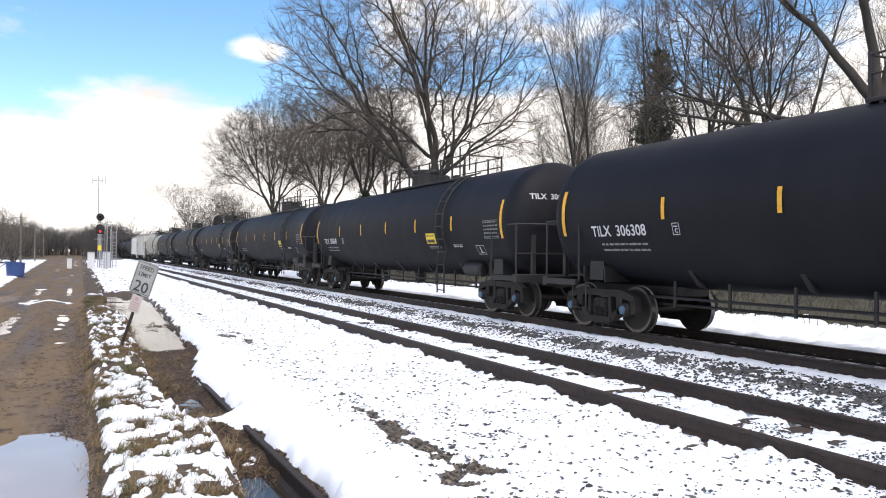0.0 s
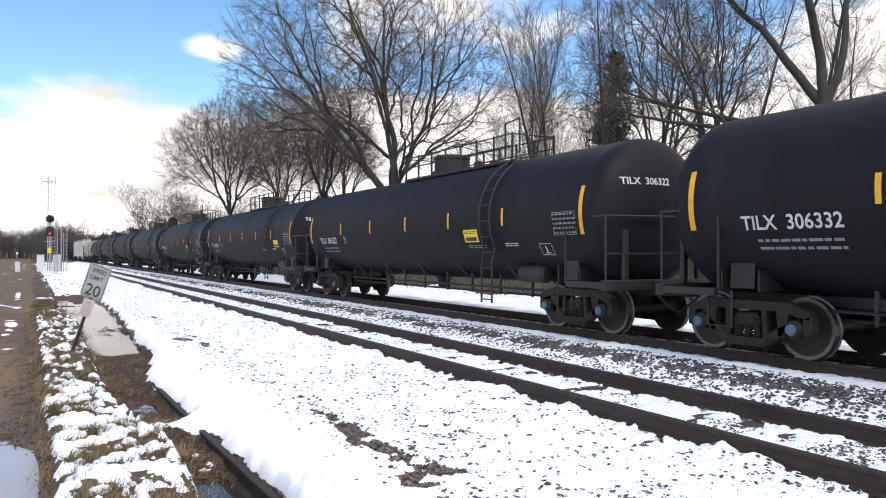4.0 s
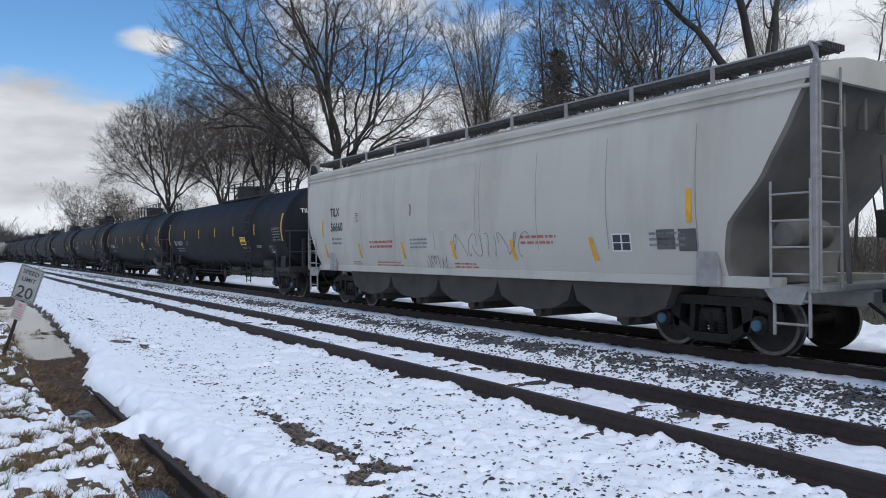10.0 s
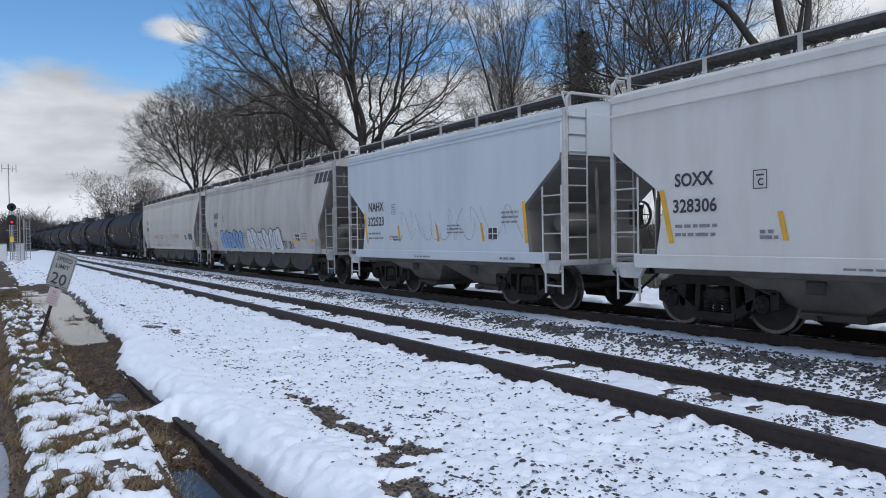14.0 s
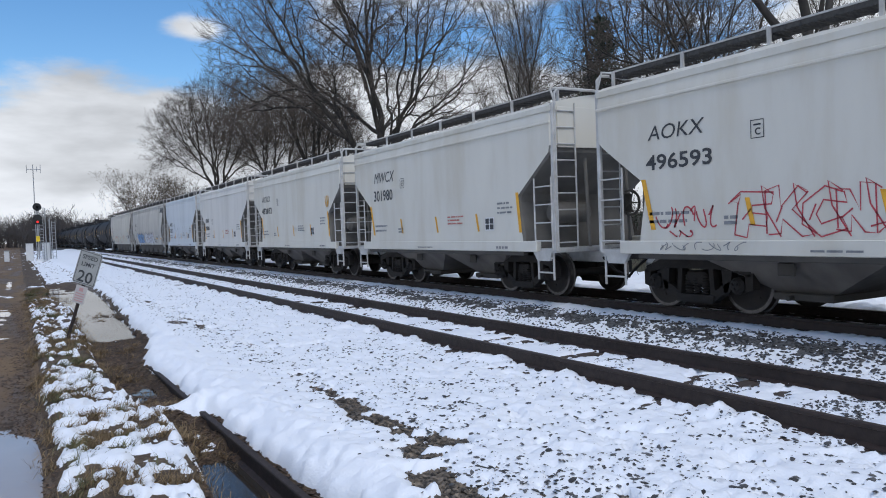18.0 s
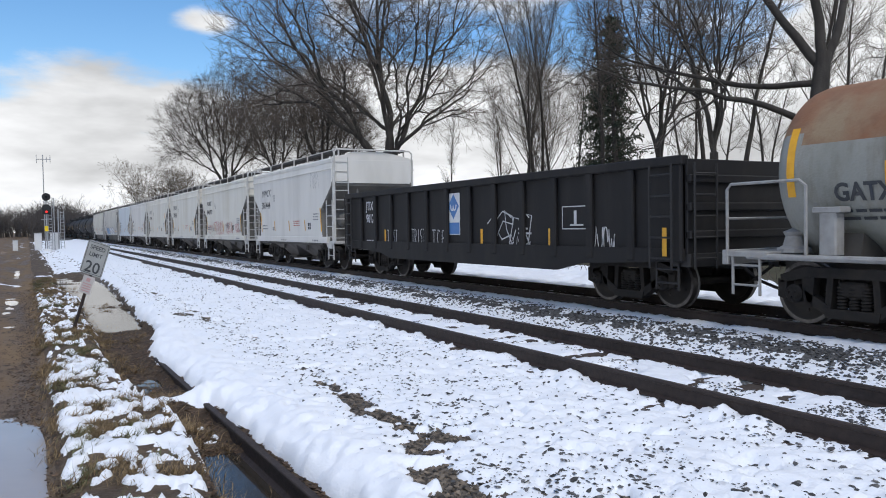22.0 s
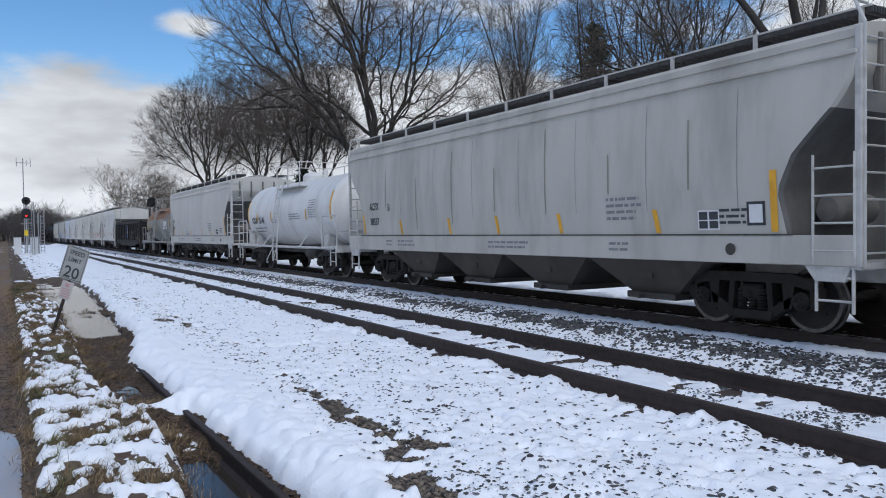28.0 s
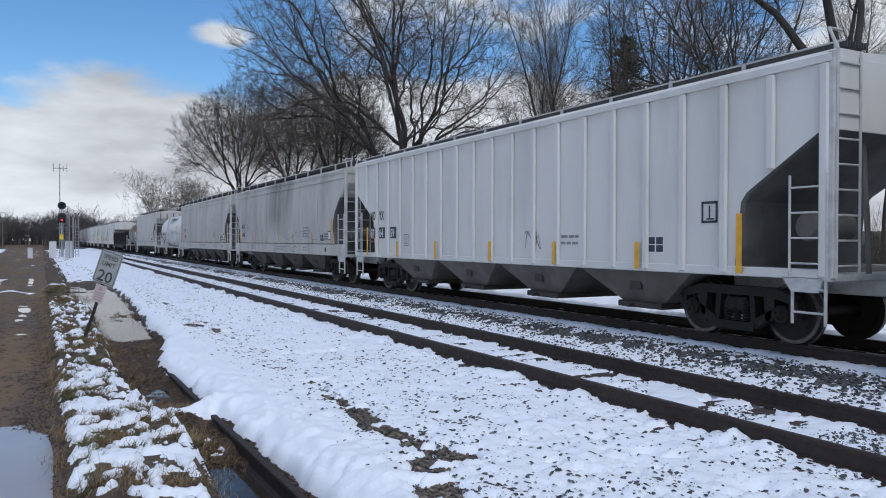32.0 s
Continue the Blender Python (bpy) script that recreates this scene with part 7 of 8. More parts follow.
        plate_mark(c, y0 - (2.0 if mark == "AOKX" else 1.7 if mark == "MWCX" else 1.4), zn + 0.28, sf, size=0.22)
        small_print(c, "grey_ink", y0, 1.60, 2, 0.9, sf, 0.05, 0.13, 80 + k)
        small_print(c, "grey_ink", y0 - 1.5, 1.5, 2, 0.3, sf, 0.05, 0.08, 90 + k)
        small_print(c, "red_ink" if k % 2 else "grey_ink", -0.75, 1.75, 3, 0.75, sf, 0.035, 0.08, 100 + k)
        small_print(c, "grey_ink", -hl + 1.95, 1.98, 3, 0.6, sf, 0.04, 0.10, 110 + k)
        small_print(c, "grey_ink", -hl + 2.0, 1.02, 1, 0.6, lambda z: 1.595, 0.05, 0.1, 120 + k)
        small_print(c, "grey_ink", 0.8, 1.02, 1, 0.8, lambda z: 1.595, 0.03, 0.1, 125 + k)
        window_card(c, -2.42 if mark != "AOKX" else -2.08, 1.42, 0.36, 0.29, sf)
        part("reflector", slanted_marker(hl - 1.35, 1.36, 2.20, 0.10, 0.20, sf), MAT["yellow"], c, smooth=0)
        part("reflector", slanted_marker(-hl + 1.10, 1.36, 2.20, 0.10, 0.10, sf), MAT["yellow"], c, smooth=0)
        for y in (1.7, -0.25, -2.15):
            part("reflector", slanted_marker(y - 0.1 * (k < 2), 1.40, 1.80, 0.08, 0.09, sf), MAT["yellow"], c, smooth=0)
        if number == "496593":
            scrawl(c, "red_spray", 3.55, 1.38, 1.15, 0.34, sf, 131, 7, 0.026)
            scrawl(c, "red_spray", 3.3, 1.24, 0.5, 0.10, sf, 135, 4, 0.022)
            angular_writing(c, "red_spray", 2.0, 1.26, 2.0, 0.62, sf, 132, 4, 0.022)
            angular_writing(c, "red_spray", -0.75, 1.30, 1.25, 0.50, sf, 133, 3, 0.022)
            angular_writing(c, "red_spray", -2.75, 1.33, 0.6, 0.42, sf, 130, 2, 0.022)
            scrawl(c, "black_ink", -3.35, 1.33, 0.75, 0.72, sf, 134, 4, 0.030)
            scrawl(c, "grey_ink", 3.6, 1.03, 1.7, 0.13, lambda z: 1.595, 128, 9, 0.014)
        if number == "322523":
            scrawl(c, "grey_ink", 1.6, 1.42, 5.2, 0.75, sf, 136, 14, 0.010)
            scrawl(c, "red_spray", hl - 2.7, 1.45, 0.6, 0.1, sf, 137, 3, 0.02)
        if number == "301444":
            scrawl(c, "grey_ink", -hl + 2.2, 2.9, 0.8, 0.6, sf, 138, 4, 0.012)
        if number == "482692":
            scrawl(c, "yellow", -hl + 1.35, 2.35, 0.25, 0.4, sf, 139, 3, 0.05)

    place(gondola_car(), 167.55)
    place(short_tank_car("rusty"), 180.7)
    # centre-flow hoppers
    sf = hopper_surf("flow")
    for mark, number, L, u, paint, label in (("ACFX", "45541", 14.55, 194.2, "light_grey_hopper", "light grey centre-flow hopper with a pale sill"), ("ACFX", "38537", 15.9, 223.25, "grey_hopper", "grey centre-flow hopper with rust-stained seams"),
                                             ("ACFX", "64743", 16.1, 240.6, "sooty_hopper", "grey centre-flow hopper with dark smudges and scrawled lines")):
        c = place(hopper_car("flow", L, paint, label, "white_steel", 0.66 if number == "45541" else None), u)
        hl = L / 2
        zl = 2.20 if number == "45541" else 2.13
        y0 = hl - 1.05 if number == "45541" else hl - 1.6
        lettering(c, mark, 0.28, "black_ink", y0, zl, sf, bold=0.008, squeeze=0.85)
        lettering(c, number, 0.27, "black_ink", y0, zl - 0.42, sf, bold=0.008, squeeze=0.85)
        plate_mark(c, hl - 2.75, zl - 0.05, sf, size=0.15)
        part("reflector", slanted_marker(hl - 1.2, 1.45, 2.0, 0.10, 0.05, sf), MAT["yellow"], c, smooth=0)
        part("reflector", slanted_marker(-hl + 1.18, 1.45, 2.3, 0.11, 0.0, sf), MAT["yellow"], c, smooth=0)
        for y in ((3.65, 1.2, -1.4, -3.45) if number == "45541" else (4.4, 1.9, -0.1, -2.2, -4.65)):
            part("reflector", slanted_marker(y, 1.44, 1.82, 0.10, 0.08, sf), MAT["yellow"], c, smooth=0)
        window_card(c, -hl + (2.87 if number == "45541" else 2.5), 1.48, 0.40, 0.30, sf)
        small_print(c, "grey_ink", -hl + 4.5, 2.0, 4, 0.9, sf, 0.05, 0.11, 141)
        small_print(c, "black_ink", -hl + 2.1, 1.75, 3, 0.6, sf, 0.04, 0.09, 142)
        for y, ww, sd in ((hl - 2.6, 0.35, 143), (hl - 3.3, 1.0, 144), (0.3, 1.5, 145), (-3.5, 0.6, 146)):
            small_print(c, "grey_ink", y, 1.24, 2, ww, lambda z: 1.56, 0.045, 0.10, sd)
        part("sill_hole", Shape().lathe([(-1.57, 0.0), (-1.565, 0.09)], "x", (0, -hl + 1.9, 1.2), 14), MAT["under"], c)
        if number == "45541":
            small_print(c, "grey_ink", hl - 4.6, 1.62, 3, 1.0, sf, 0.03, 0.08, 147)
        else:
            part("card_frame", framed(-hl + 1.62, 1.54, 0.30, 0.34, sf, 0.04), MAT["black_ink"], c, smooth=0)
            part("card", Shape().patch(-hl + 1.36, -hl + 1.58, 1.58, 1.84, lambda z: sf(z) + 0.004, 2), MAT["paper"], c, smooth=0)
            st = Shape()
            rs = random.Random(int(number))
            for k in range(7):
                y = -hl + L * (k + 1.5) / 9 + rs.uniform(-0.02, 0.02)
                st.patch(y - 0.02, y + 0.015, rs.uniform(1.5, 2.2), rs.uniform(2.8, 3.5), lambda z: sf(z) + 0.001, 6)
            part("rust_run", st, MAT["dull_tank"], c, "thin rust runs along the seams", smooth=0)
        if number == "64743":
            scrawl(c, "grey_ink", -0.2, 1.55, 4.5, 0.35, sf, 148, 4, 0.018)
            scrawl(c, "black_ink", -1.0, 1.05, 1.6, 0.25, lambda z: 1.56, 149, 4, 0.02)
    place(short_tank_car("white"), 208.35)
    # post-sided hopper at the end of what passes
    c = place(hopper_car("ribbed", 16.9, "white_hopper", "off-white covered hopper with outside posts and white ladders", "white_steel"), 258.05)
    sf = hopper_surf("ribbed")
    hl = 8.45
    for txt, y, z in (("ND", 7.22, 2.18), ("YX", 6.53, 2.18)):
        lettering(c, txt, 0.36, "black_ink", y, z, sf, bold=0.008, squeeze=0.75)
    for txt, y in (("87", 7.20), ("64", 6.52), ("59", 5.70)):
        part("number_patch", Shape().patch(y - 0.42, y + 0.03, 1.60, 1.94, lambda z: sf(z) - 0.004), MAT["black_ink"], c, "black number patch", smooth=0)
        lettering(c, txt, 0.34, "white_ink", y, 1.645, sf, bold=0.010, squeeze=0.85)
    for y in (7.3, 5.08, 2.7, 0.0, -2.45, -4.84, -7.0):
        part("reflector", slanted_marker(y, 1.06, 1.52 if abs(y) < 6.5 else 1.95, 0.11, 0.0, hopper_surf("ribbed", 0.078)), MAT["yellow"], c, smooth=0)
    window_card(c, -5.02, 1.33, 0.40, 0.30, sf)
    part("card_frame", framed(-6.22, 1.82, 0.32, 0.34, sf, 0.04), MAT["black_ink"], c, smooth=0)
    part("card_frame", framed(4.75, 1.38, 0.30, 0.34, sf, 0.02), MAT["grey_ink"], c, smooth=0)
    small_print(c, "grey_ink", -2.6, 1.6, 2, 0.6, sf, 0.05, 0.13, 151)
    small_print(c, "red_ink", hl - 1.3, 1.6, 2, 0.25, sf, 0.05, 0.12, 152)
    scrawl(c, "grey_ink", -1.2, 1.35, 0.7, 0.4, sf, 153, 4, 0.02)
    last = hopper_car("flow", 15.9, "grey_hopper", "grey covered hopper following at the end of the view", "grey_steel")
    place(last, 275.6)
    # two pale hoppers near the head of the train
    for k, u in enumerate((-131.6, -147.6)):
        h = hopper_car("flat", 13.6, "white_hopper" if k else "grey_hopper", "pale covered hopper far ahead in the train")
        place(h, u, False)


def slanted_marker(y, z0, z1, w, lean, surf):
    return Shape().patch(y - w / 2, y + w / 2, z0, z1, surf, 6, lean)


build_train()

# ---- trees ----
MID_TREES = ((0, 19.4, 81, -14, 1.0), (1, 22.0, 72, 80, 1.02), (2, 21.8, 59, 150, 0.92), (2, 33.5, 84, 200, 1.05))
FAR_RISE = 0.6

def limb_path(rs, p, d, length, n, wander, lift):
    pts = [p]
    step_len = length / (n - 1)
    for _ in range(n - 1):
        d = d + rs.normal(0, wander, 3)
        d[2] += lift
        d = d / np.linalg.norm(d)
        p = p + d * step_len
        pts.append(p)
    return np.array(pts), d


class Tubes:
    """Many tapered tubes joined into one mesh."""

    def __init__(self):
        self.co, self.faces, self.n = [], [], 0

    def batch(self, pts, r0, r1, sides):
        """pts: [branches, points, 3]; r0, r1: radii at both ends."""
        B, m = pts.shape[:2]
        d = np.gradient(pts, axis=1)
        d /= np.linalg.norm(d, axis=2, keepdims=True) + 1e-9
        u = np.cross(d, np.array([0.31, 0.77, 0.11]))
        u /= np.linalg.norm(u, axis=2, keepdims=True) + 1e-9
        w = np.cross(d, u)
        f = np.linspace(0, 1, m)[None, :]
        r = (np.asarray(r0).reshape(-1, 1) * (1 - f) + np.asarray(r1).reshape(-1, 1) * f)[:, :, None, None]
        a = np.arange(sides) * 2 * np.pi / sides
        ring = pts[:, :, None, :] + r * (np.cos(a)[None, None, :, None] * u[:, :, None, :] + np.sin(a)[None, None, :, None] * w[:, :, None, :])
        self.co.append(ring.reshape(-1, 3))
        base = (np.arange(B) * m * sides)[:, None, None] + (np.arange(m - 1) * sides)[None, :, None]
        k = np.arange(sides)[None, None, :]
        k2 = (k + 1) % sides
        q = np.stack([base + k, base + k2, base + sides + k2, base + sides + k], -1).reshape(-1, 4) + self.n
        self.faces.append(q)
        self.n += B * m * sides

    def add(self, pts, r0, r1, sides):
        self.batch(np.asarray(pts, float)[None], [r0], [r1], sides)

    def mesh(self, name, mat):
        return array_mesh(name, np.concatenate(self.co), np.concatenate(self.faces), mat)


def unit(v):
    return v / (np.linalg.norm(v, axis=-1, keepdims=True) + 1e-9)


def paths(rs, P, D, length, n, wander, lift):
    """Wandering polylines for many branches at once."""
    pts, d = [P], unit(D)
    for _ in range(n - 1):
        d = d + rs.normal(0, wander, d.shape)
        d[:, 2] += lift
        d = unit(d)
        pts.append(pts[-1] + d * (length / (n - 1))[:, None])
    return np.stack(pts, 1)


def sprout(rs, pts, length, r0, r1, count, low, angle, shrink, rscale, rmin, up=0.0, grow=(0.75, 1.25)):
    """Children along every branch: their starts, directions, lengths and radii."""
    B, n = pts.shape[:2]
    f = low + (0.985 - low) * (np.arange(count)[None, :] + rs.rand(B, count)) / count
    i = np.clip(f * (n - 1), 0, n - 1.001)
    k = i.astype(int)
    rows = np.arange(B)[:, None]
    q = pts[rows, k] + (pts[rows, k + 1] - pts[rows, k]) * (i - k)[..., None]
    dd = unit(pts[rows, k + 1] - pts[rows, np.maximum(k - 1, 0)])
    side = unit(np.cross(dd, rs.normal(0, 1, dd.shape)))
    ang = np.radians(rs.uniform(angle[0], angle[1], f.shape))[..., None]
    nd = dd * np.cos(ang) + side * np.sin(ang)
    nd[..., 2] += up
    rr = np.maximum((r0[:, None] + (r1 - r0)[:, None] * f) * rs.uniform(rscale[0], rscale[1], f.shape), rmin)
    ln = length[:, None] * (shrink[0] + (shrink[1] - shrink[0]) * f) * rs.uniform(grow[0], grow[1], f.shape)
    return q.reshape(-1, 3), unit(nd.reshape(-1, 3)), ln.ravel(), rr.ravel()


def grown_meshes(seed, fork, trunk_r, centre, radii, ends, first=6, low=-0.35, mats=("bark", "twig"), twigs=4, twig_len=(0.30, 0.85), lean=(0.0, 0.0), outward=0.42):
    """A broad tree grown towards many ends spread through a rounded crown: the trunk parts again and again, each limb heading for the middle of its share of the ends."""
    rs = np.random.RandomState(seed)
    wood, fine = Tubes(), Tubes()
    d = unit(rs.normal(0, 1, (ends * 3, 3)))
    d = d[d[:, 2] > low + 0.15 * rs.rand(len(d))][:ends]
    lumps = unit(rs.normal(0, 1, (26, 3)))
    swell = 0.80 + 0.26 * np.max(np.clip((d @ lumps.T - 0.72) / 0.28, 0, 1), axis=1)
    goal = np.array(centre) + d * np.array(radii) * (swell * rs.rand(len(d)) ** outward)[:, None]
    N = len(goal)
    tr = paths(rs, np.array([[0.0, 0, -0.4]]), np.array([[lean[0], lean[1], 1.0]]), np.array([fork + 0.4]), 7, 0.03, 0.0)
    wood.batch(tr, [trunk_r * 1.22], [trunk_r * 0.86], 12)
    segs = []                                     # start, start's way, end, end's way, share
    stack = [(tr[0, -1], unit(tr[0, -1] - tr[0, -2]), np.arange(N), 0)]
    while stack:
        p, way, idx, depth = stack.pop()
        q = goal[idx]
        if len(idx) <= 2:
            for e in q:
                segs.append((p, way, e, unit(e - p), 1))
            continue
        k = min(first if depth == 0 else (3 if rs.rand() < 0.25 else 2), len(idx))
        rel = q - p
        feat = unit(rel) + 0.25 * rel / (np.linalg.norm(rel, axis=1).mean() + 1e-6) * (depth > 1)
        mid = feat[rs.permutation(len(idx))[:k]]
        for _ in range(4):
            near = np.argmin(((feat[:, None] - mid[None]) ** 2).sum(2), axis=1)
            mid = np.array([feat[near == j].mean(0) if (near == j).any() else mid[j] for j in range(k)])
        for j in range(k):
            sub = idx[near == j]
            if not len(sub):
                continue
            c = goal[sub].mean(0) - p
            dist = np.linalg.norm(c)
            share = rs.uniform(0.26, 0.44) if depth > 1 else rs.uniform(0.12, 0.34)
            if len(sub) < len(idx) * 0.12:
                share *= 1.3
            nd = unit(c / (dist + 1e-6) + way * (0.45 if depth else 0.25) + rs.normal(0, 0.10, 3))
            e = p + nd * dist * share
            out = unit(nd + 0.5 * unit(c - nd * dist * share))
            segs.append((p, way, e, out, len(sub)))
            stack.append((e, out, sub, depth + 1))
    P, W, E, O = (np.array([g[i] for g in segs]) for i in range(4))
    n = np.array([g[4] for g in segs], float)
    ln = np.linalg.norm(E - P, axis=1, keepdims=True)
    A, B = P + W * ln * 0.30 + rs.normal(0, 0.085, P.shape) * ln, E - O * ln * 0.30 + rs.normal(0, 0.085, P.shape) * ln
    r = np.maximum(trunk_r * 0.92 * (n / N) ** 0.47, 0.0085)
    for lo, hi, m, sides, tubes in ((60, 1e9, 7, 8, wood), (12, 60, 5, 5, wood), (2, 12, 3, 3, fine), (1, 2, 4, 3, fine)):
        w = (n >= lo) & (n < hi)
        f = np.linspace(0, 1, m)[None, :, None]
        pts = P[w][:, None] * (1 - f) ** 3 + 3 * A[w][:, None] * f * (1 - f) ** 2 + 3 * B[w][:, None] * f * f * (1 - f) + E[w][:, None] * f ** 3
        tubes.batch(pts, r[w], r[w] * (0.86 if lo > 1 else 0.6), sides)
    # sprays of twigs along the last shoots
    w = n == 1
    f = rs.uniform(0.25, 1.0, (w.sum(), twigs))[..., None]
    base = (P[w][:, None] * (1 - f) + E[w][:, None] * f).reshape(-1, 3)
    way = unit(np.repeat(O[w], twigs, axis=0) + rs.normal(0, 0.48, (len(base), 3)) + np.array([0, 0, 0.12]))
    pts = paths(rs, base, way, rs.uniform(*twig_len, len(base)), 2, 0.0, 0.0)
    fine.batch(pts, np.full(len(base), 0.0072), np.full(len(base), 0.0045), 3)
    return wood.mesh("trunk", MAT[mats[0]]), fine.mesh("crown", MAT[mats[1]])


def tree_meshes(seed, height, fork, spread, trunk_r, limb_dirs=None, limbs=8, limb_angle=44, counts=(10, 8, 6, 4), up=0.06, mats=("bark", "twig"), twig_r=0.0062):
    """Trunk that parts into limbs, boughs, branches and twigs. Returns the meshes of the wood and of the fine crown."""
    rs = np.random.RandomState(seed)
    wood, fine = Tubes(), Tubes()
    tr = paths(rs, np.array([[0.0, 0, -0.4]]), np.array([[rs.normal(0, 0.04), rs.normal(0, 0.04), 1.0]]), np.array([fork + 0.4]), 7, 0.03, 0.0)
    wood.batch(tr, [trunk_r * 1.25], [trunk_r * 0.66], 12)
    top = tr[0, -1]
    if limb_dirs is None:
        limb_dirs = []
        for k in range(limbs):
            a = 2 * math.pi * (k + rs.uniform(-0.3, 0.3)) / limbs
            tilt = radians(limb_angle * rs.uniform(0.25, 1.35))
            limb_dirs.append((math.cos(a) * math.sin(tilt), math.sin(a) * math.sin(tilt), math.cos(tilt), 1.0, 0.3 * rs.rand() * (tilt > 0.6)))
    D = unit(np.array([d[:3] for d in limb_dirs], float))
    out = np.sqrt(np.maximum(1 - D[:, 2] ** 2, 0))
    ln = np.array([d[3] for d in limb_dirs]) * np.sqrt(((height - fork) * D[:, 2]) ** 2 + (spread * out) ** 2) * rs.uniform(0.92, 1.08, len(D))
    P = top[None] - np.array([[0, 0, d[4] * fork + 0.5] for d in limb_dirs])
    r = trunk_r * rs.uniform(0.46, 0.64, len(D)) * np.where(D[:, 2] < 0.5, 0.58, 0.9)
    pts = paths(rs, P, D, ln, 14, 0.15, up)
    wood.batch(pts, r, r * 0.12, 7)
    spec = (((28, 68), (0.62, 0.26), (0.36, 0.58), 0.022, 9, 0.19, 5), ((28, 70), (0.60, 0.28), (0.42, 0.62), 0.011, 7, 0.22, 4), ((25, 60), (0.62, 0.32), (0.45, 0.7), 0.0080, 5, 0.13, 3), ((18, 45), (0.70, 0.40), (0.5, 0.8), twig_r, 3, 0.10, 3))
    r1 = r * 0.12
    for lv, count in enumerate(counts):
        ang, shrink, rsc, rmin, n, wander, sides = spec[lv]
        P, D, ln, r = sprout(rs, pts, ln, r, r1, count, 0.30 if lv == 0 else 0.18, ang, shrink, rsc, rmin, 0.06)
        ln = np.maximum(ln, 0.25)
        pts = paths(rs, P, D, ln, n, wander, up * (0.7, 0.5, 0.35, 0.2)[lv])
        r1 = np.maximum(r * 0.3, twig_r * 0.8)
        (wood if lv < 1 else fine).batch(pts, r, r1, sides)
    return wood.mesh("trunk", MAT[mats[0]]), fine.mesh("crown", MAT[mats[1]])


def slim_meshes(seed, height, trunk_r, branches=34, reach=2.2, steep=32, mats=("bark", "twig"), first=0.25, counts=(10, 5)):
    """A slender tree with one leader and steep side branches."""
    rs = np.random.RandomState(seed)
    wood, fine = Tubes(), Tubes()
    pts = paths(rs, np.array([[0.0, 0, -0.4]]), np.array([[rs.normal(0, 0.05), rs.normal(0, 0.05), 1.0]]), np.array([height + 0.4]), 14, 0.04, 0.01)
    wood.batch(pts, [trunk_r * 1.15], [0.012], 8)
    P, D, ln, r = sprout(rs, pts, np.array([reach * 1.7]), np.array([trunk_r]), np.array([0.02]), branches, first, (steep * 0.55, steep * 1.5), (1.1, 0.42), (0.22, 0.42), 0.012, 0.0, (0.6, 1.4))
    pts = paths(rs, P, D, ln, 8, 0.13, 0.05)
    wood.batch(pts, r, np.full(len(r), 0.006), 4)
    r1 = np.full(len(r), 0.007)
    for lv, count in enumerate(counts):
        P, D, ln, r = sprout(rs, pts, ln, r, r1, count, 0.12, (18, 50), (0.55, 0.26), (0.3, 0.5), (0.0075, 0.005)[lv], 0.10)
        pts = paths(rs, P, D, ln, (5, 3)[lv], 0.15, 0.05)
        r1 = np.full(len(r), 0.004)
        fine.batch(pts, r, r1, 3)
    return wood.mesh("trunk", MAT[mats[0]]), fine.mesh("crown", MAT[mats[1]])


def conifer_meshes(seed, height, reach):
    rs = np.random.RandomState(seed)
    wood = Tubes()
    wood.add(np.array([[0, 0, -0.4], [0.03, 0, height * 0.5], [0, 0.02, height]]), 0.2, 0.02, 8)
    co, fa, n = [], [], 0
    for k in range(int(height * 19)):
        f = rs.rand() ** 0.85
        z = 0.6 + (height - 0.6) * f
        a = rs.rand() * 6.283
        ln = reach * (1 - f) ** 0.55 * rs.uniform(0.45, 1.15) + 0.15
        d = np.array([math.cos(a), math.sin(a), rs.uniform(-0.3, 0.15)])
        p, _ = limb_path(rs, np.array([0, 0, z]), d / np.linalg.norm(d), ln, 5, 0.1, 0.03)
        wood.add(p, 0.02, 0.006, 3)
        for c in range(24):
            g = 0.15 + 0.85 * rs.rand()
            q = p[min(int(g * 4), 3)] + (p[min(int(g * 4) + 1, 4)] - p[min(int(g * 4), 3)]) * (g * 4 % 1)
            s = rs.normal(0, 1, 3)
            s[2] -= 0.35
            s /= np.linalg.norm(s)
            w = np.cross(s, rs.normal(0, 1, 3))
            w /= np.linalg.norm(w)
            l, b = rs.uniform(0.18, 0.42), rs.uniform(0.035, 0.07)
            co += [q - w * b, q + s * l * 0.5 + w * b * 0.2 - w * b, q + s * l, q + s * l * 0.5 + w * b]
            fa.append((n, n + 1, n + 2, n + 3))
            n += 4
    return wood.mesh("trunk", MAT["bark"]), array_mesh("crown", np.array(co), np.array(fa), MAT["needle"], False)


def tree(meshes, x, y, label, name="tree", turn=0.0, scale=1.0, group="", z=None):
    t = thing(name, label, "tree", group)
    zz = float(soil_height(np.array([float(x)]), np.array([float(y)]))[0]) if z is None else z
    t.matrix_world = Matrix.LocRotScale((x, y, zz), Euler((0, 0, radians(turn))), (scale, scale, scale))
    for nm, me in zip(("trunk", "crown"), meshes):
        part(nm, me, None, t)
    return t


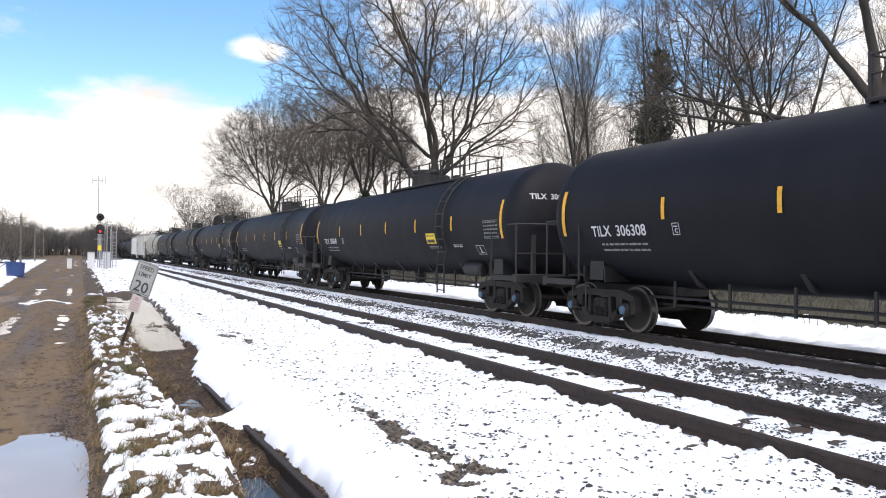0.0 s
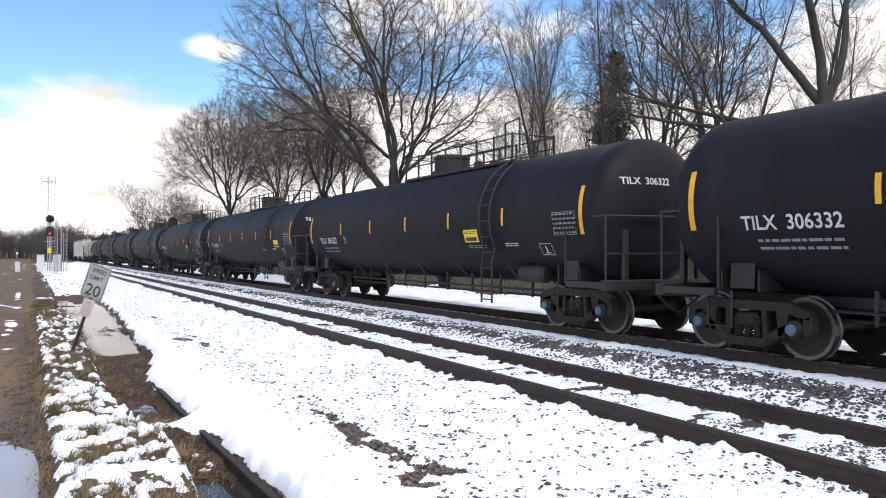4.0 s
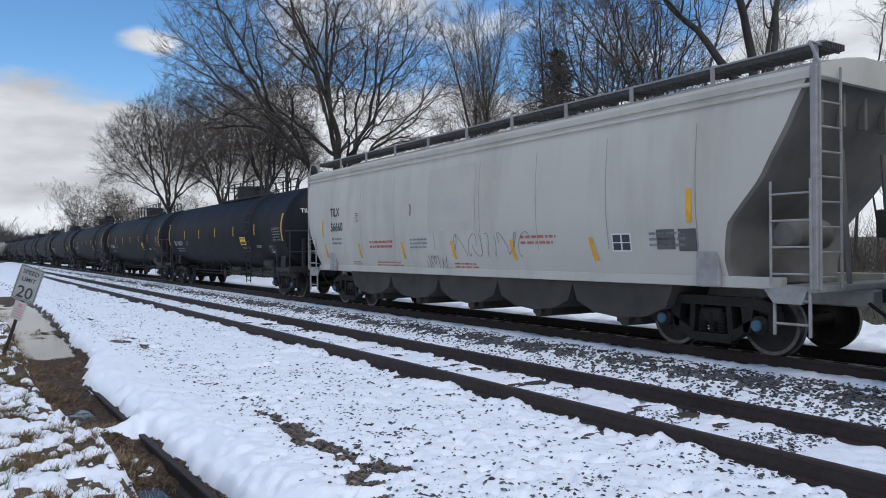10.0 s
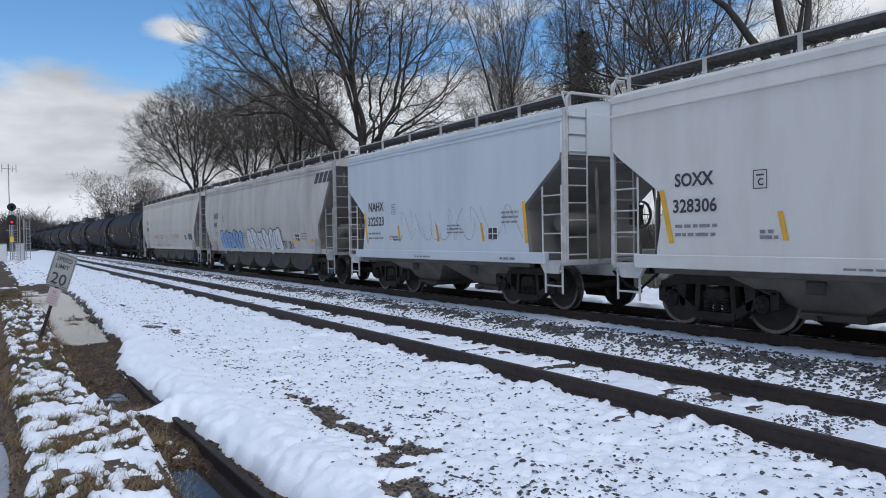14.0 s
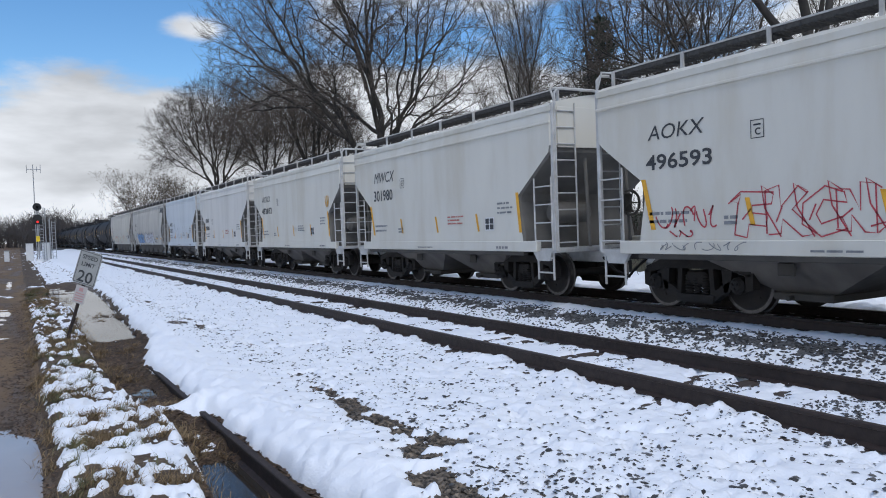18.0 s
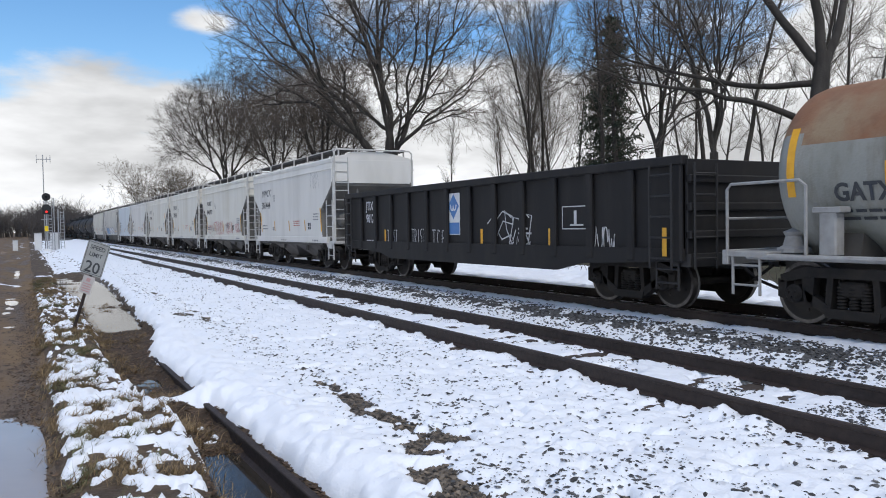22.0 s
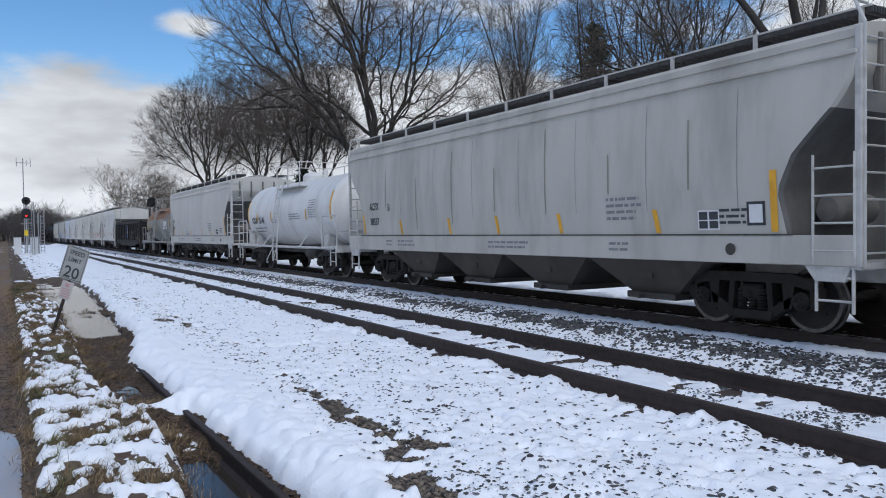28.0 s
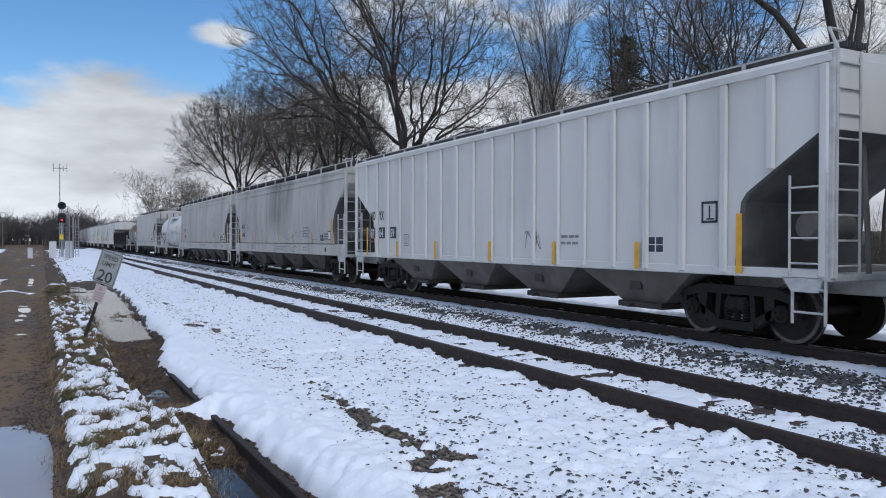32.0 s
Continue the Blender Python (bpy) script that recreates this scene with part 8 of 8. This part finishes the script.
def build_trees():
    # the broad old tree behind the train
    big = grown_meshes(3, 4.9, 0.55, (-1.4, 0.4, 12.6), (10.4, 9.0, 9.6), 4600, first=4, low=-0.66, twigs=4)
    tree(big, 21.2, 45.6, "broad bare deciduous tree with forking grey trunk", turn=-25)
    # broad trees further along the line
    mid = [grown_meshes(11, 5.0, 0.34, (-0.8, 0, 12.0), (7.2, 6.4, 7.4), 2900, first=4, low=-0.6, twigs=4, twig_len=(0.4, 1.0)), grown_meshes(14, 4.4, 0.30, (0.2, 0, 10.6), (6.4, 6.0, 7.2), 2300, first=4, low=-0.62, twigs=4, twig_len=(0.4, 1.0)),
           grown_meshes(13, 6.0, 0.30, (0.0, 0, 11.5), (5.2, 5.2, 6.2), 1500, first=4, low=-0.5, twigs=4, twig_len=(0.4, 0.9))]
    for k, x, y, turn, s in MID_TREES:
        tree(mid[k], x, y, "bare spreading deciduous tree beside the line", turn=turn, scale=s, group="bare trees behind the tracks")
    # the heavy tree at the near end
    near = tree_meshes(27, 19.0, 7.4, 8.5, 0.40, limb_dirs=[(-0.55, 0.50, 0.85, 0.95, 0.02), (-0.05, 0.1, 1.0, 1.0, 0.0), (0.45, -0.3, 0.80, 0.95, 0.02), (-0.90, 0.75, 0.22, 1.15, 0.08), (-0.85, 0.70, 0.42, 1.1, 0.30), (0.75, -0.5, 0.35, 0.9, 0.20)],
                       counts=(8, 5, 4, 2), up=0.012)
    tree(near, 24.6, 17.0, "tall bare tree with stout low limbs", turn=0)
    side = grown_meshes(19, 4.2, 0.20, (-0.8, 0.6, 9.5), (4.6, 4.6, 6.0), 650, first=3, low=-0.5, twigs=3)
    for x, y, turn, sc in ((25.6, 22.2, 0, 1.0), (29.5, 29.0, 120, 1.1)):
        tree(side, x, y, "bare woodland tree with level side limbs", turn=turn, scale=sc, group="woodland trees behind the tracks")
    # slender growth between them
    slim = [slim_meshes(40 + k, (15, 17, 13, 16)[k], (0.12, 0.16, 0.09, 0.14)[k], (44, 26, 26, 22)[k], (3.4, 2.6, 1.6, 2.4)[k], (30, 40, 24, 44)[k], mats=("bark", "twig" if k != 0 else "pale_twig"), first=(0.2, 0.35, 0.3, 0.4)[k]) for k in range(4)]
    rs = random.Random(5)
    spots = [(0, 37.0, 52.0, 1.4), (0, 38.3, 51.2, 1.3), (0, 40.5, 52.5, 1.25), (1, 30.5, 33.0, 1.05), (3, 33.5, 33.5, 1.0), (1, 35, 31, 1.0), (2, 33, 41, 1.0), (3, 26.5, 30, 0.95), (2, 29, 26, 0.9), (1, 37, 26, 1.1)]
    for k in range(26):
        a = rs.uniform(30, 66)
        r = rs.uniform(46, 95)
        spots.append((rs.choice((1, 2, 3, 3)), r * math.sin(radians(a)), r * math.cos(radians(a)), rs.uniform(0.75, 1.15)))
    for k, x, y, s in spots:
        tree(slim[k], x, y, "slender bare tree at the wood's edge", turn=rs.uniform(0, 360), scale=s, group="slender bare trees")
    for x, y, h, w, sd in ((31.0, 34.3, 13.4, 2.9, 61), (33.6, 38.5, 11.0, 2.6, 62), (19.8, 54.5, 6.2, 2.2, 63), (21.5, 57.5, 5.0, 2.0, 64)):
        tree(conifer_meshes(sd, h, w), x, y, "dark green conifer among bare trees", name="conifer")
    # low brush under the wood
    brush = Tubes()
    rr = np.random.RandomState(9)
    n = 15000
    x, y = rr.uniform(16.4, 46, n), 3 + 87 * rr.rand(n) ** 1.4
    P = np.stack([x, y, soil_height(x, y)], 1)
    D = np.stack([rr.normal(0, 0.5, n), rr.normal(0, 0.5, n), np.ones(n)], 1)
    brush.batch(paths(rr, P, D, rr.uniform(0.25, 1.3, n) * (1 + 1.6 * step(20, 30, x)), 4, 0.25, 0.02), np.full(n, 0.011), np.full(n, 0.004), 3)
    tagged(new("brush", brush.mesh("brush", MAT["twig"])), "tangled bare brush along the wood's edge", "brush", kind="stuff")
    # far woods round the horizon
    far = Tubes()
    n = 3000
    y = rr.uniform(215, 300, n)
    x = rr.uniform(-190, 95, n)
    k = (np.arange(n) > 2050) & (np.arange(n) < 2370)
    end = np.arange(n) >= 2370
    y = np.where(k, rr.uniform(125, 300, n), y)
    x = np.where(k, 16 + (y - 100) * rr.uniform(0.06, 0.7, n), x)
    x, y = np.where(end, rr.uniform(-70, 24, n), x), np.where(end, rr.uniform(288, 330, n), y)
    keep = ~((x > -6 - y * 0.012) & (x < 2.0) & (y < 285))
    x, y = x[keep], y[keep]
    n = len(x)
    h = rr.uniform(7.5, 12.5, n) * np.where(x < 14, 0.95, 0.72)
    P = np.stack([x, y, soil_height(x, y) + FAR_RISE * step(170, 420, y)], 1)
    tr = paths(rr, P, np.tile([0, 0, 1.0], (n, 1)) + rr.normal(0, 0.05, (n, 3)), h * 0.72, 4, 0.04, 0)
    far.batch(tr, np.full(n, 0.20), np.full(n, 0.04), 3)
    P, D, ln, r = sprout(rr, tr, h, np.full(n, 0.2), np.full(n, 0.05), 13, 0.15, (20, 65), (0.44, 0.30), (0.4, 0.6), 0.05, 0.1)
    br = paths(rr, P, D, ln, 3, 0.18, 0.05)
    far.batch(br, r, r * 0.4, 3)
    P, D, ln, r = sprout(rr, br, ln, r, r * 0.4, 4, 0.2, (20, 60), (0.6, 0.35), (0.5, 0.7), 0.03, 0.1)
    far.batch(paths(rr, P, D, ln, 2, 0.0, 0.0), r, r * 0.5, 3)
    tagged(new("far_woods", far.mesh("far_woods", MAT["far_wood"])), "grey-brown bare woods on the horizon", "woods", kind="stuff")
    # frosted pale trees beyond the head of the train, small trees by the road
    pale = tree_meshes(71, 12.0, 2.0, 5.0, 0.20, limbs=8, counts=(8, 6, 4, 2), mats=("bark", "pale_twig"), twig_r=0.011)
    for x, y, s, t in ((21, 132, 1.0, 0), (28, 150, 1.1, 70), (33, 185, 1.3, 200), (25, 190, 1.5, 100), (45, 180, 1.3, 30)):
        tree(pale, x, y, "pale bare tree at the far bend", turn=t, scale=s, group="pale far trees")
    for x, y, s, t in ((-7.5, 92, 0.55, 0), (-5.6, 84, 0.42, 90), (-9, 130, 0.6, 40), (-14, 78, 0.8, 10), (-12, 110, 0.7, 230)):
        tree(pale, x, y, "small bare tree beside the muddy road", turn=t, scale=s, group="small roadside trees")


build_trees()

# ---- lineside things ----
def speed_sign():
    """Leaning square-cornered sign on a steel post, with a small notice under it."""
    x, y = 0.80, 16.3
    t = thing("road_sign", "leaning grey speed limit sign on a rusty post", "road sign", at=pose(x, y, ground_at(x, y) - 0.02, 0, 19.5, -32))
    part("post", Shape().box(-0.028, 0.028, -0.02, 0.02, -0.5, 1.78, 0.006), MAT["rail"], t, "rusty steel post", smooth=30)
    w, h, z0 = 0.46, 0.66, 1.12
    plate = Shape()
    c, out = 0.05, []
    for cx, cz, a0 in ((w / 2 - c, z0 + c, -90), (w / 2 - c, z0 + h - c, 0), (-w / 2 + c, z0 + h - c, 90), (-w / 2 + c, z0 + c, 180)):
        out += [(cx + c * math.cos(radians(a0 + 90 * k / 4)), cz + c * math.sin(radians(a0 + 90 * k / 4))) for k in range(5)]
    plate.prism(out, "y", -0.030, -0.026)
    part("sign_plate", plate, MAT["sign_face"], t, "grey-white sign sheet", smooth=0)
    for text, size, zz in (("SPEED", 0.115, z0 + 0.50), ("LIMIT", 0.115, z0 + 0.36), ("20", 0.31, z0 + 0.05)):
        me = text_mesh(text, size, MAT["black_ink"], 0, 0, lambda q: 0, bold=0.004 if text == "20" else 0.002)
        n = len(me.vertices)
        us = [-v.co.y for v in me.vertices]
        mid = (max(us) + min(us)) / 2
        for v, u in zip(me.vertices, us):
            v.co = (u - mid, -0.0335, zz + v.co.z)
        part("sign_lettering", me, None, t)
    b = Shape()
    for q in (-0.21, 0.20):
        b.box(q, q + 0.010, -0.0325, -0.0305, z0 + 0.02, z0 + h - 0.02)
    for q in (z0 + 0.02, z0 + h - 0.03):
        b.box(-0.21, 0.21, -0.0325, -0.0305, q, q + 0.010)
    part("sign_border", b, MAT["black_ink"], t, smooth=0)
    part("lower_plate", Shape().box(-0.115, 0.115, -0.030, -0.026, 0.74, 1.09, 0.001), MAT["notice"], t, "small faded notice", smooth=0)
    s = Shape().box(-0.04, 0.04, -0.0325, -0.0305, 0.98, 1.05)
    for k in range(4):
        s.box(-0.085, 0.085, -0.0325, -0.0305, 0.78 + k * 0.048, 0.80 + k * 0.048)
    part("notice_print", s, MAT["pink"], t, smooth=0)
    part("bolt", Shape().lathe([(-0.045, 0), (-0.044, 0.014), (-0.032, 0.016)], "y", (0, 0, z0 + 0.62), 8), MAT["galvanised"], t)
    part("bolt", Shape().lathe([(-0.045, 0), (-0.044, 0.014), (-0.032, 0.016)], "y", (0, 0, z0 + 0.04), 8), MAT["galvanised"], t)


def glow(name, colour, strength):
    m = bpy.data.materials.new(name)
    m.use_nodes = True
    b = m.node_tree.nodes["Principled BSDF"]
    b.inputs["Base Color"].default_value = (*colour, 1)
    b.inputs["Emission Color"].default_value = (*colour, 1)
    b.inputs["Emission Strength"].default_value = strength
    b.inputs["Roughness"].default_value = 0.3
    return m


def signal_head(t, x, z, r, lit, tall=0.0):
    """Black target disc with a hooded lens."""
    d = Shape().lathe([(-0.06, 0.0), (-0.06, r), (-0.02, r + 0.01), (0.04, r - 0.02), (0.16, r * 0.7), (0.2, 0.0)], "y", (x, 0, z), 26)
    if tall:
        d.box(x - r * 0.95, x + r * 0.95, -0.05, 0.12, z - tall, z + 0.1, 0.05)
    h = part("signal_head", d, MAT["signal_black"], t, "black round signal target")
    zl = z - tall * 0.55
    part("hood", Shape().lathe([(-0.34, 0.13), (-0.06, 0.14), (-0.06, 0.11), (-0.33, 0.115)], "y", (x, 0, zl), 16), MAT["signal_black"], h)
    part("lens", Shape().lathe([(-0.075, 0.0), (-0.072, 0.06), (-0.062, 0.10)], "y", (x, 0, zl), 14), glow("red_lens", (1.0, 0.03, 0.03), 2.2) if lit else MAT["signal_black"], h, "glowing red lens" if lit else "")


def signals():
    x, y = 2.15, 89.0
    z = ground_at(x, y) - 0.1
    t = thing("railway_signal", "tall mast signal with two black heads showing red", "railway signal", at=pose(x, y, z, 0, 0, 2))
    part("mast", Shape().tube([(0, 0.15, 0), (0, 0.15, 5.6)], 0.085, 10), MAT["galvanised"], t)
    part("base", Shape().box(-0.35, 0.35, -0.2, 0.5, -0.3, 0.35, 0.03), MAT["paper"], t, smooth=30)
    signal_head(t, 0, 5.8, 0.40, False)
    signal_head(t, 0, 4.6, 0.42, True, 0.62)
    part("platform", Shape().box(-0.5, 0.5, 0.2, 0.9, 3.4, 3.46, 0.01), MAT["galvanised"], t, smooth=0)
    part("ladder", ladder(0.18, 0.52, 0.2, 5.3, 0.55, 16, 0.022, "end"), MAT["galvanised"], t)
    part("rail_post", Shape().tube([(0.72, 0.5, 0.2), (0.72, 0.5, 5.7)], 0.05, 8).tube([(0.72, 0.5, 5.7), (0.25, 0.3, 5.7)], 0.04, 6), MAT["galvanised"], t)
    part("marker_plate", Shape().box(-0.22, 0.12, -0.06, -0.03, 2.2, 2.75, 0.005), MAT["placard"], t, "yellow marker plate", smooth=0)
    a = thing("antenna_mast", "slim antenna mast beside the signal", "antenna", at=pose(x - 0.15, y + 2.0, z))
    part("pole", Shape().tube([(0, 0, 0), (0, 0, 10.4)], 0.05, 6), MAT["galvanised"], a)
    part("antenna", Shape().tube([(-0.6, 0, 9.9), (0.75, 0, 9.9)], 0.035, 6).tube([(-0.6, 0, 9.5), (-0.6, 0, 10.4)], 0.03, 6).tube([(0.7, 0, 9.5), (0.7, 0, 10.4)], 0.03, 6).tube([(0.35, 0, 9.6), (0.35, 0, 10.2)], 0.03, 6), MAT["galvanised"], a)
    for dx, dy, w, h, nm in ((-0.85, 1.2, 0.7, 1.9, "relay_cabinet"), (0.8, 3.0, 0.9, 2.0, "relay_cabinet"), (-3.0, 6.0, 0.5, 1.2, "relay_cabinet")):
        c = thing(nm, "white metal relay cabinet beside the line", "cabinet", "relay cabinets", at=pose(x + dx, y + dy, ground_at(x + dx, y + dy) - 0.05))
        part("body", Shape().box(-w / 2, w / 2, -0.3, 0.3, 0, h, 0.03), MAT["paper"], c, smooth=30)
        part("door", Shape().box(-w / 2 + 0.05, w / 2 - 0.05, -0.325, -0.302, 0.1, h - 0.1, 0.01), MAT["paper"], c, smooth=30)
        part("roof", Shape().box(-w / 2 - 0.06, w / 2 + 0.06, -0.36, 0.36, h, h + 0.06, 0.02), MAT["galvanised"], c, smooth=30)
    g = thing("signal_mast", "second galvanised signal mast with ladder", "mast", at=pose(x + 1.15, y + 2.2, z))
    part("mast", Shape().tube([(0, 0, 0), (0, 0, 4.6)], 0.07, 8), MAT["galvanised"], g)
    part("ladder", ladder(0.2, 0.55, 0.0, 4.4, 0.0, 12, 0.028, "end"), MAT["galvanised"], g)
    part("arm", Shape().box(-0.25, 0.5, -0.1, 0.1, 3.6, 3.66), MAT["galvanised"], g, smooth=0)
    x, y = 14.0, 86.0
    f = thing("railway_signal", "black round signal head on a mast behind the train", "railway signal", at=pose(x, y, ground_at(x, y) - 0.05))
    part("mast", Shape().tube([(0, 0.15, 0), (0, 0.15, 5.3)], 0.08, 8), MAT["galvanised"], f)
    signal_head(f, 0, 5.35, 0.52, False, 0.5)
    signal_head(f, 0, 3.6, 0.45, False)


def roadside():
    x, y = -4.3, 66.0
    b = thing("waste_bin", "blue metal waste bin on the snowy roadside", "waste bin", at=pose(x, y, ground_at(x, y) - 0.03, 0, 0, 8))
    part("body", Shape().prism([(-0.55, 0.0), (0.55, 0.0), (0.62, 0.95), (-0.62, 0.95)], "y", -0.5, 0.5), MAT["blue_bin"], b, smooth=30)
    part("lid", Shape().prism([(-0.66, 0.95), (0.66, 0.95), (0.6, 1.05), (-0.62, 1.15)], "y", -0.54, 0.54), MAT["blue_bin"], b, smooth=30)
    for s in (-0.4, 0.4):
        part("rib", Shape().box(s - 0.03, s + 0.03, -0.53, -0.5, 0.05, 0.9, 0.005), MAT["blue_bin"], b, smooth=0)
    p = thing("barrier_post", "dark post with an arm beside the bin", "post", at=pose(x - 1.35, y + 0.3, ground_at(x - 1.35, y) - 0.05))
    part("post", Shape().tube([(0, 0, 0), (0, 0, 1.75)], 0.05, 8), MAT["rail"], p)
    part("arm", Shape().box(-0.05, 1.0, -0.03, 0.03, 1.0, 1.1, 0.01).tube([(0, 0, 0.55), (0.7, 0, 1.0)], 0.03, 6), MAT["rail"], p, smooth=30)
    for x, y, h in ((-6.3, 105, 6.5), (-6.8, 150, 6.5), (-7.5, 205, 7), (-12.5, 120, 7.0)):
        u = thing("utility_pole", "thin weathered utility pole beside the road", "utility pole", "utility poles along the road", at=pose(x, y, -0.4))
        part("pole", Shape().tube([(0, 0, 0), (0, 0, h)], [0.13, 0.09], 8), MAT["pole"], u)
        part("cross_arm", Shape().box(-0.7, 0.7, -0.05, 0.05, h - 0.5, h - 0.4, 0.01), MAT["pole"], u, smooth=30)
    w = thing("overhead_wires", "thin wires between the poles", "wires")
    for dx in (-0.6, 0.0, 0.6):
        s = Shape().tube([(-6.3 + dx, 105, 5.7), (-6.5 + dx, 127, 5.35), (-6.8 + dx, 150, 5.7), (-7.1 + dx, 178, 5.6), (-7.5 + dx, 205, 6.1)], 0.015, 4)
        part("wire", s, MAT["signal_black"], w)


def old_rail():
    """Disused rail sunk at the foot of the snow bank."""
    t = thing("old_rail", "disused rusty rail sunk in the ditch beside the snow", "rail")
    part("rail", rail_shape([(1.94, 2.2), (1.86, 5.8), (1.81, 9.0), (1.79, 12.7)], -0.345), [MAT["rail"], MAT["rail"]], t)


def grass():
    """Tufts of bent blades on the verge and ditch edge."""
    rs = np.random.RandomState(31)
    for name, mat, label, count, test in (("dry_grass", "dry_grass", "matted straw-coloured grass between snow clumps", 1250, 0.0), ("green_grass", "green_grass", "tufts of green grass on the verge", 80, 1.0)):
        co, fa, n = [], [], 0
        made = 0
        while made < count:
            y = 4.3 * (34 / 4.3) ** rs.rand()
            x = rs.uniform(0.15, 2.2)
            if test and not (0.25 < x < 0.95):
                continue
            d = float(snow_depth(np.array([x]), np.array([y]))[0])
            if x > bank_x(np.array([y]))[0] - 0.18 or d > 0.035 or (not test and x > verge_x(np.array([y]))[0] + 0.12 + 0.9 * (rs.rand() < 0.4)):
                continue
            if not test and float(fbm(np.array([x * 0.6]), np.array([y]), 0.42, 2, 63)[0]) < 0.46:
                continue
            made += 1
            z = float(soil_height(np.array([x]), np.array([y]))[0])
            lean = rs.normal(0, 0.6, 2)
            for _ in range(34 if not test else 60):
                a = rs.rand() * 6.283
                r = abs(rs.normal(0, 0.09))
                b = np.array([x + r * math.cos(a), y + r * math.sin(a), z - 0.01])
                ln = rs.uniform(0.06, 0.18) if not test else rs.uniform(0.10, 0.26)
                d1 = np.array([lean[0] * 0.6 + rs.normal(0, 0.8), lean[1] * 0.6 + rs.normal(0, 0.8), 0.7])
                d1 /= np.linalg.norm(d1)
                d2 = d1 + np.array([lean[0], lean[1], -0.7]) * 0.7
                d2 /= np.linalg.norm(d2)
                w = np.cross(d1, [0.3, 0.2, 1.0])
                w = w / (np.linalg.norm(w) + 1e-6) * rs.uniform(0.0018, 0.0038)
                m = b + d1 * ln * 0.5
                e = m + d2 * ln * 0.5
                co += [b - w, b + w, m + w * 0.8, m - w * 0.8, e]
                fa += [(n, n + 1, n + 2), (n, n + 2, n + 3), (n + 3, n + 2, n + 4)]
                n += 5
        tagged(new(name, array_mesh(name, np.array(co), np.array(fa), MAT[mat], False)), label, "grass", kind="stuff")


speed_sign()
signals()
roadside()
old_rail()
grass()


# ---- what moves ----
def motions():
    for car, u, spin in TRAIN:
        rows = [(t, pose(MAIN_X, travel(t) - u, MAIN_Z)) for t in (0, 2, 4, 6, 8, 12, 16, 20, 24, 28, 30, 32)]
        walk(car, rows)
        if not spin:
            continue
        for ws in [o for o in car.children if o.name.startswith("wheelset")]:
            x, y, z = ws.location
            # the wheels are turned while they roll past
            near = [k for k in range(0, 961) if -2 < travel(k / 30) - u + y < 32]
            if not near:
                continue
            ks = sorted({0, 960, *near})
            lo, hi = near[0], near[-1]
            wheel = [(k / 30, pose(x, y, z, -math.degrees((travel(min(max(k, lo), hi) / 30) - travel(lo / 30)) / WHEEL_R), 0, 0)) for k in ks]
            walk(ws, wheel)


motions()
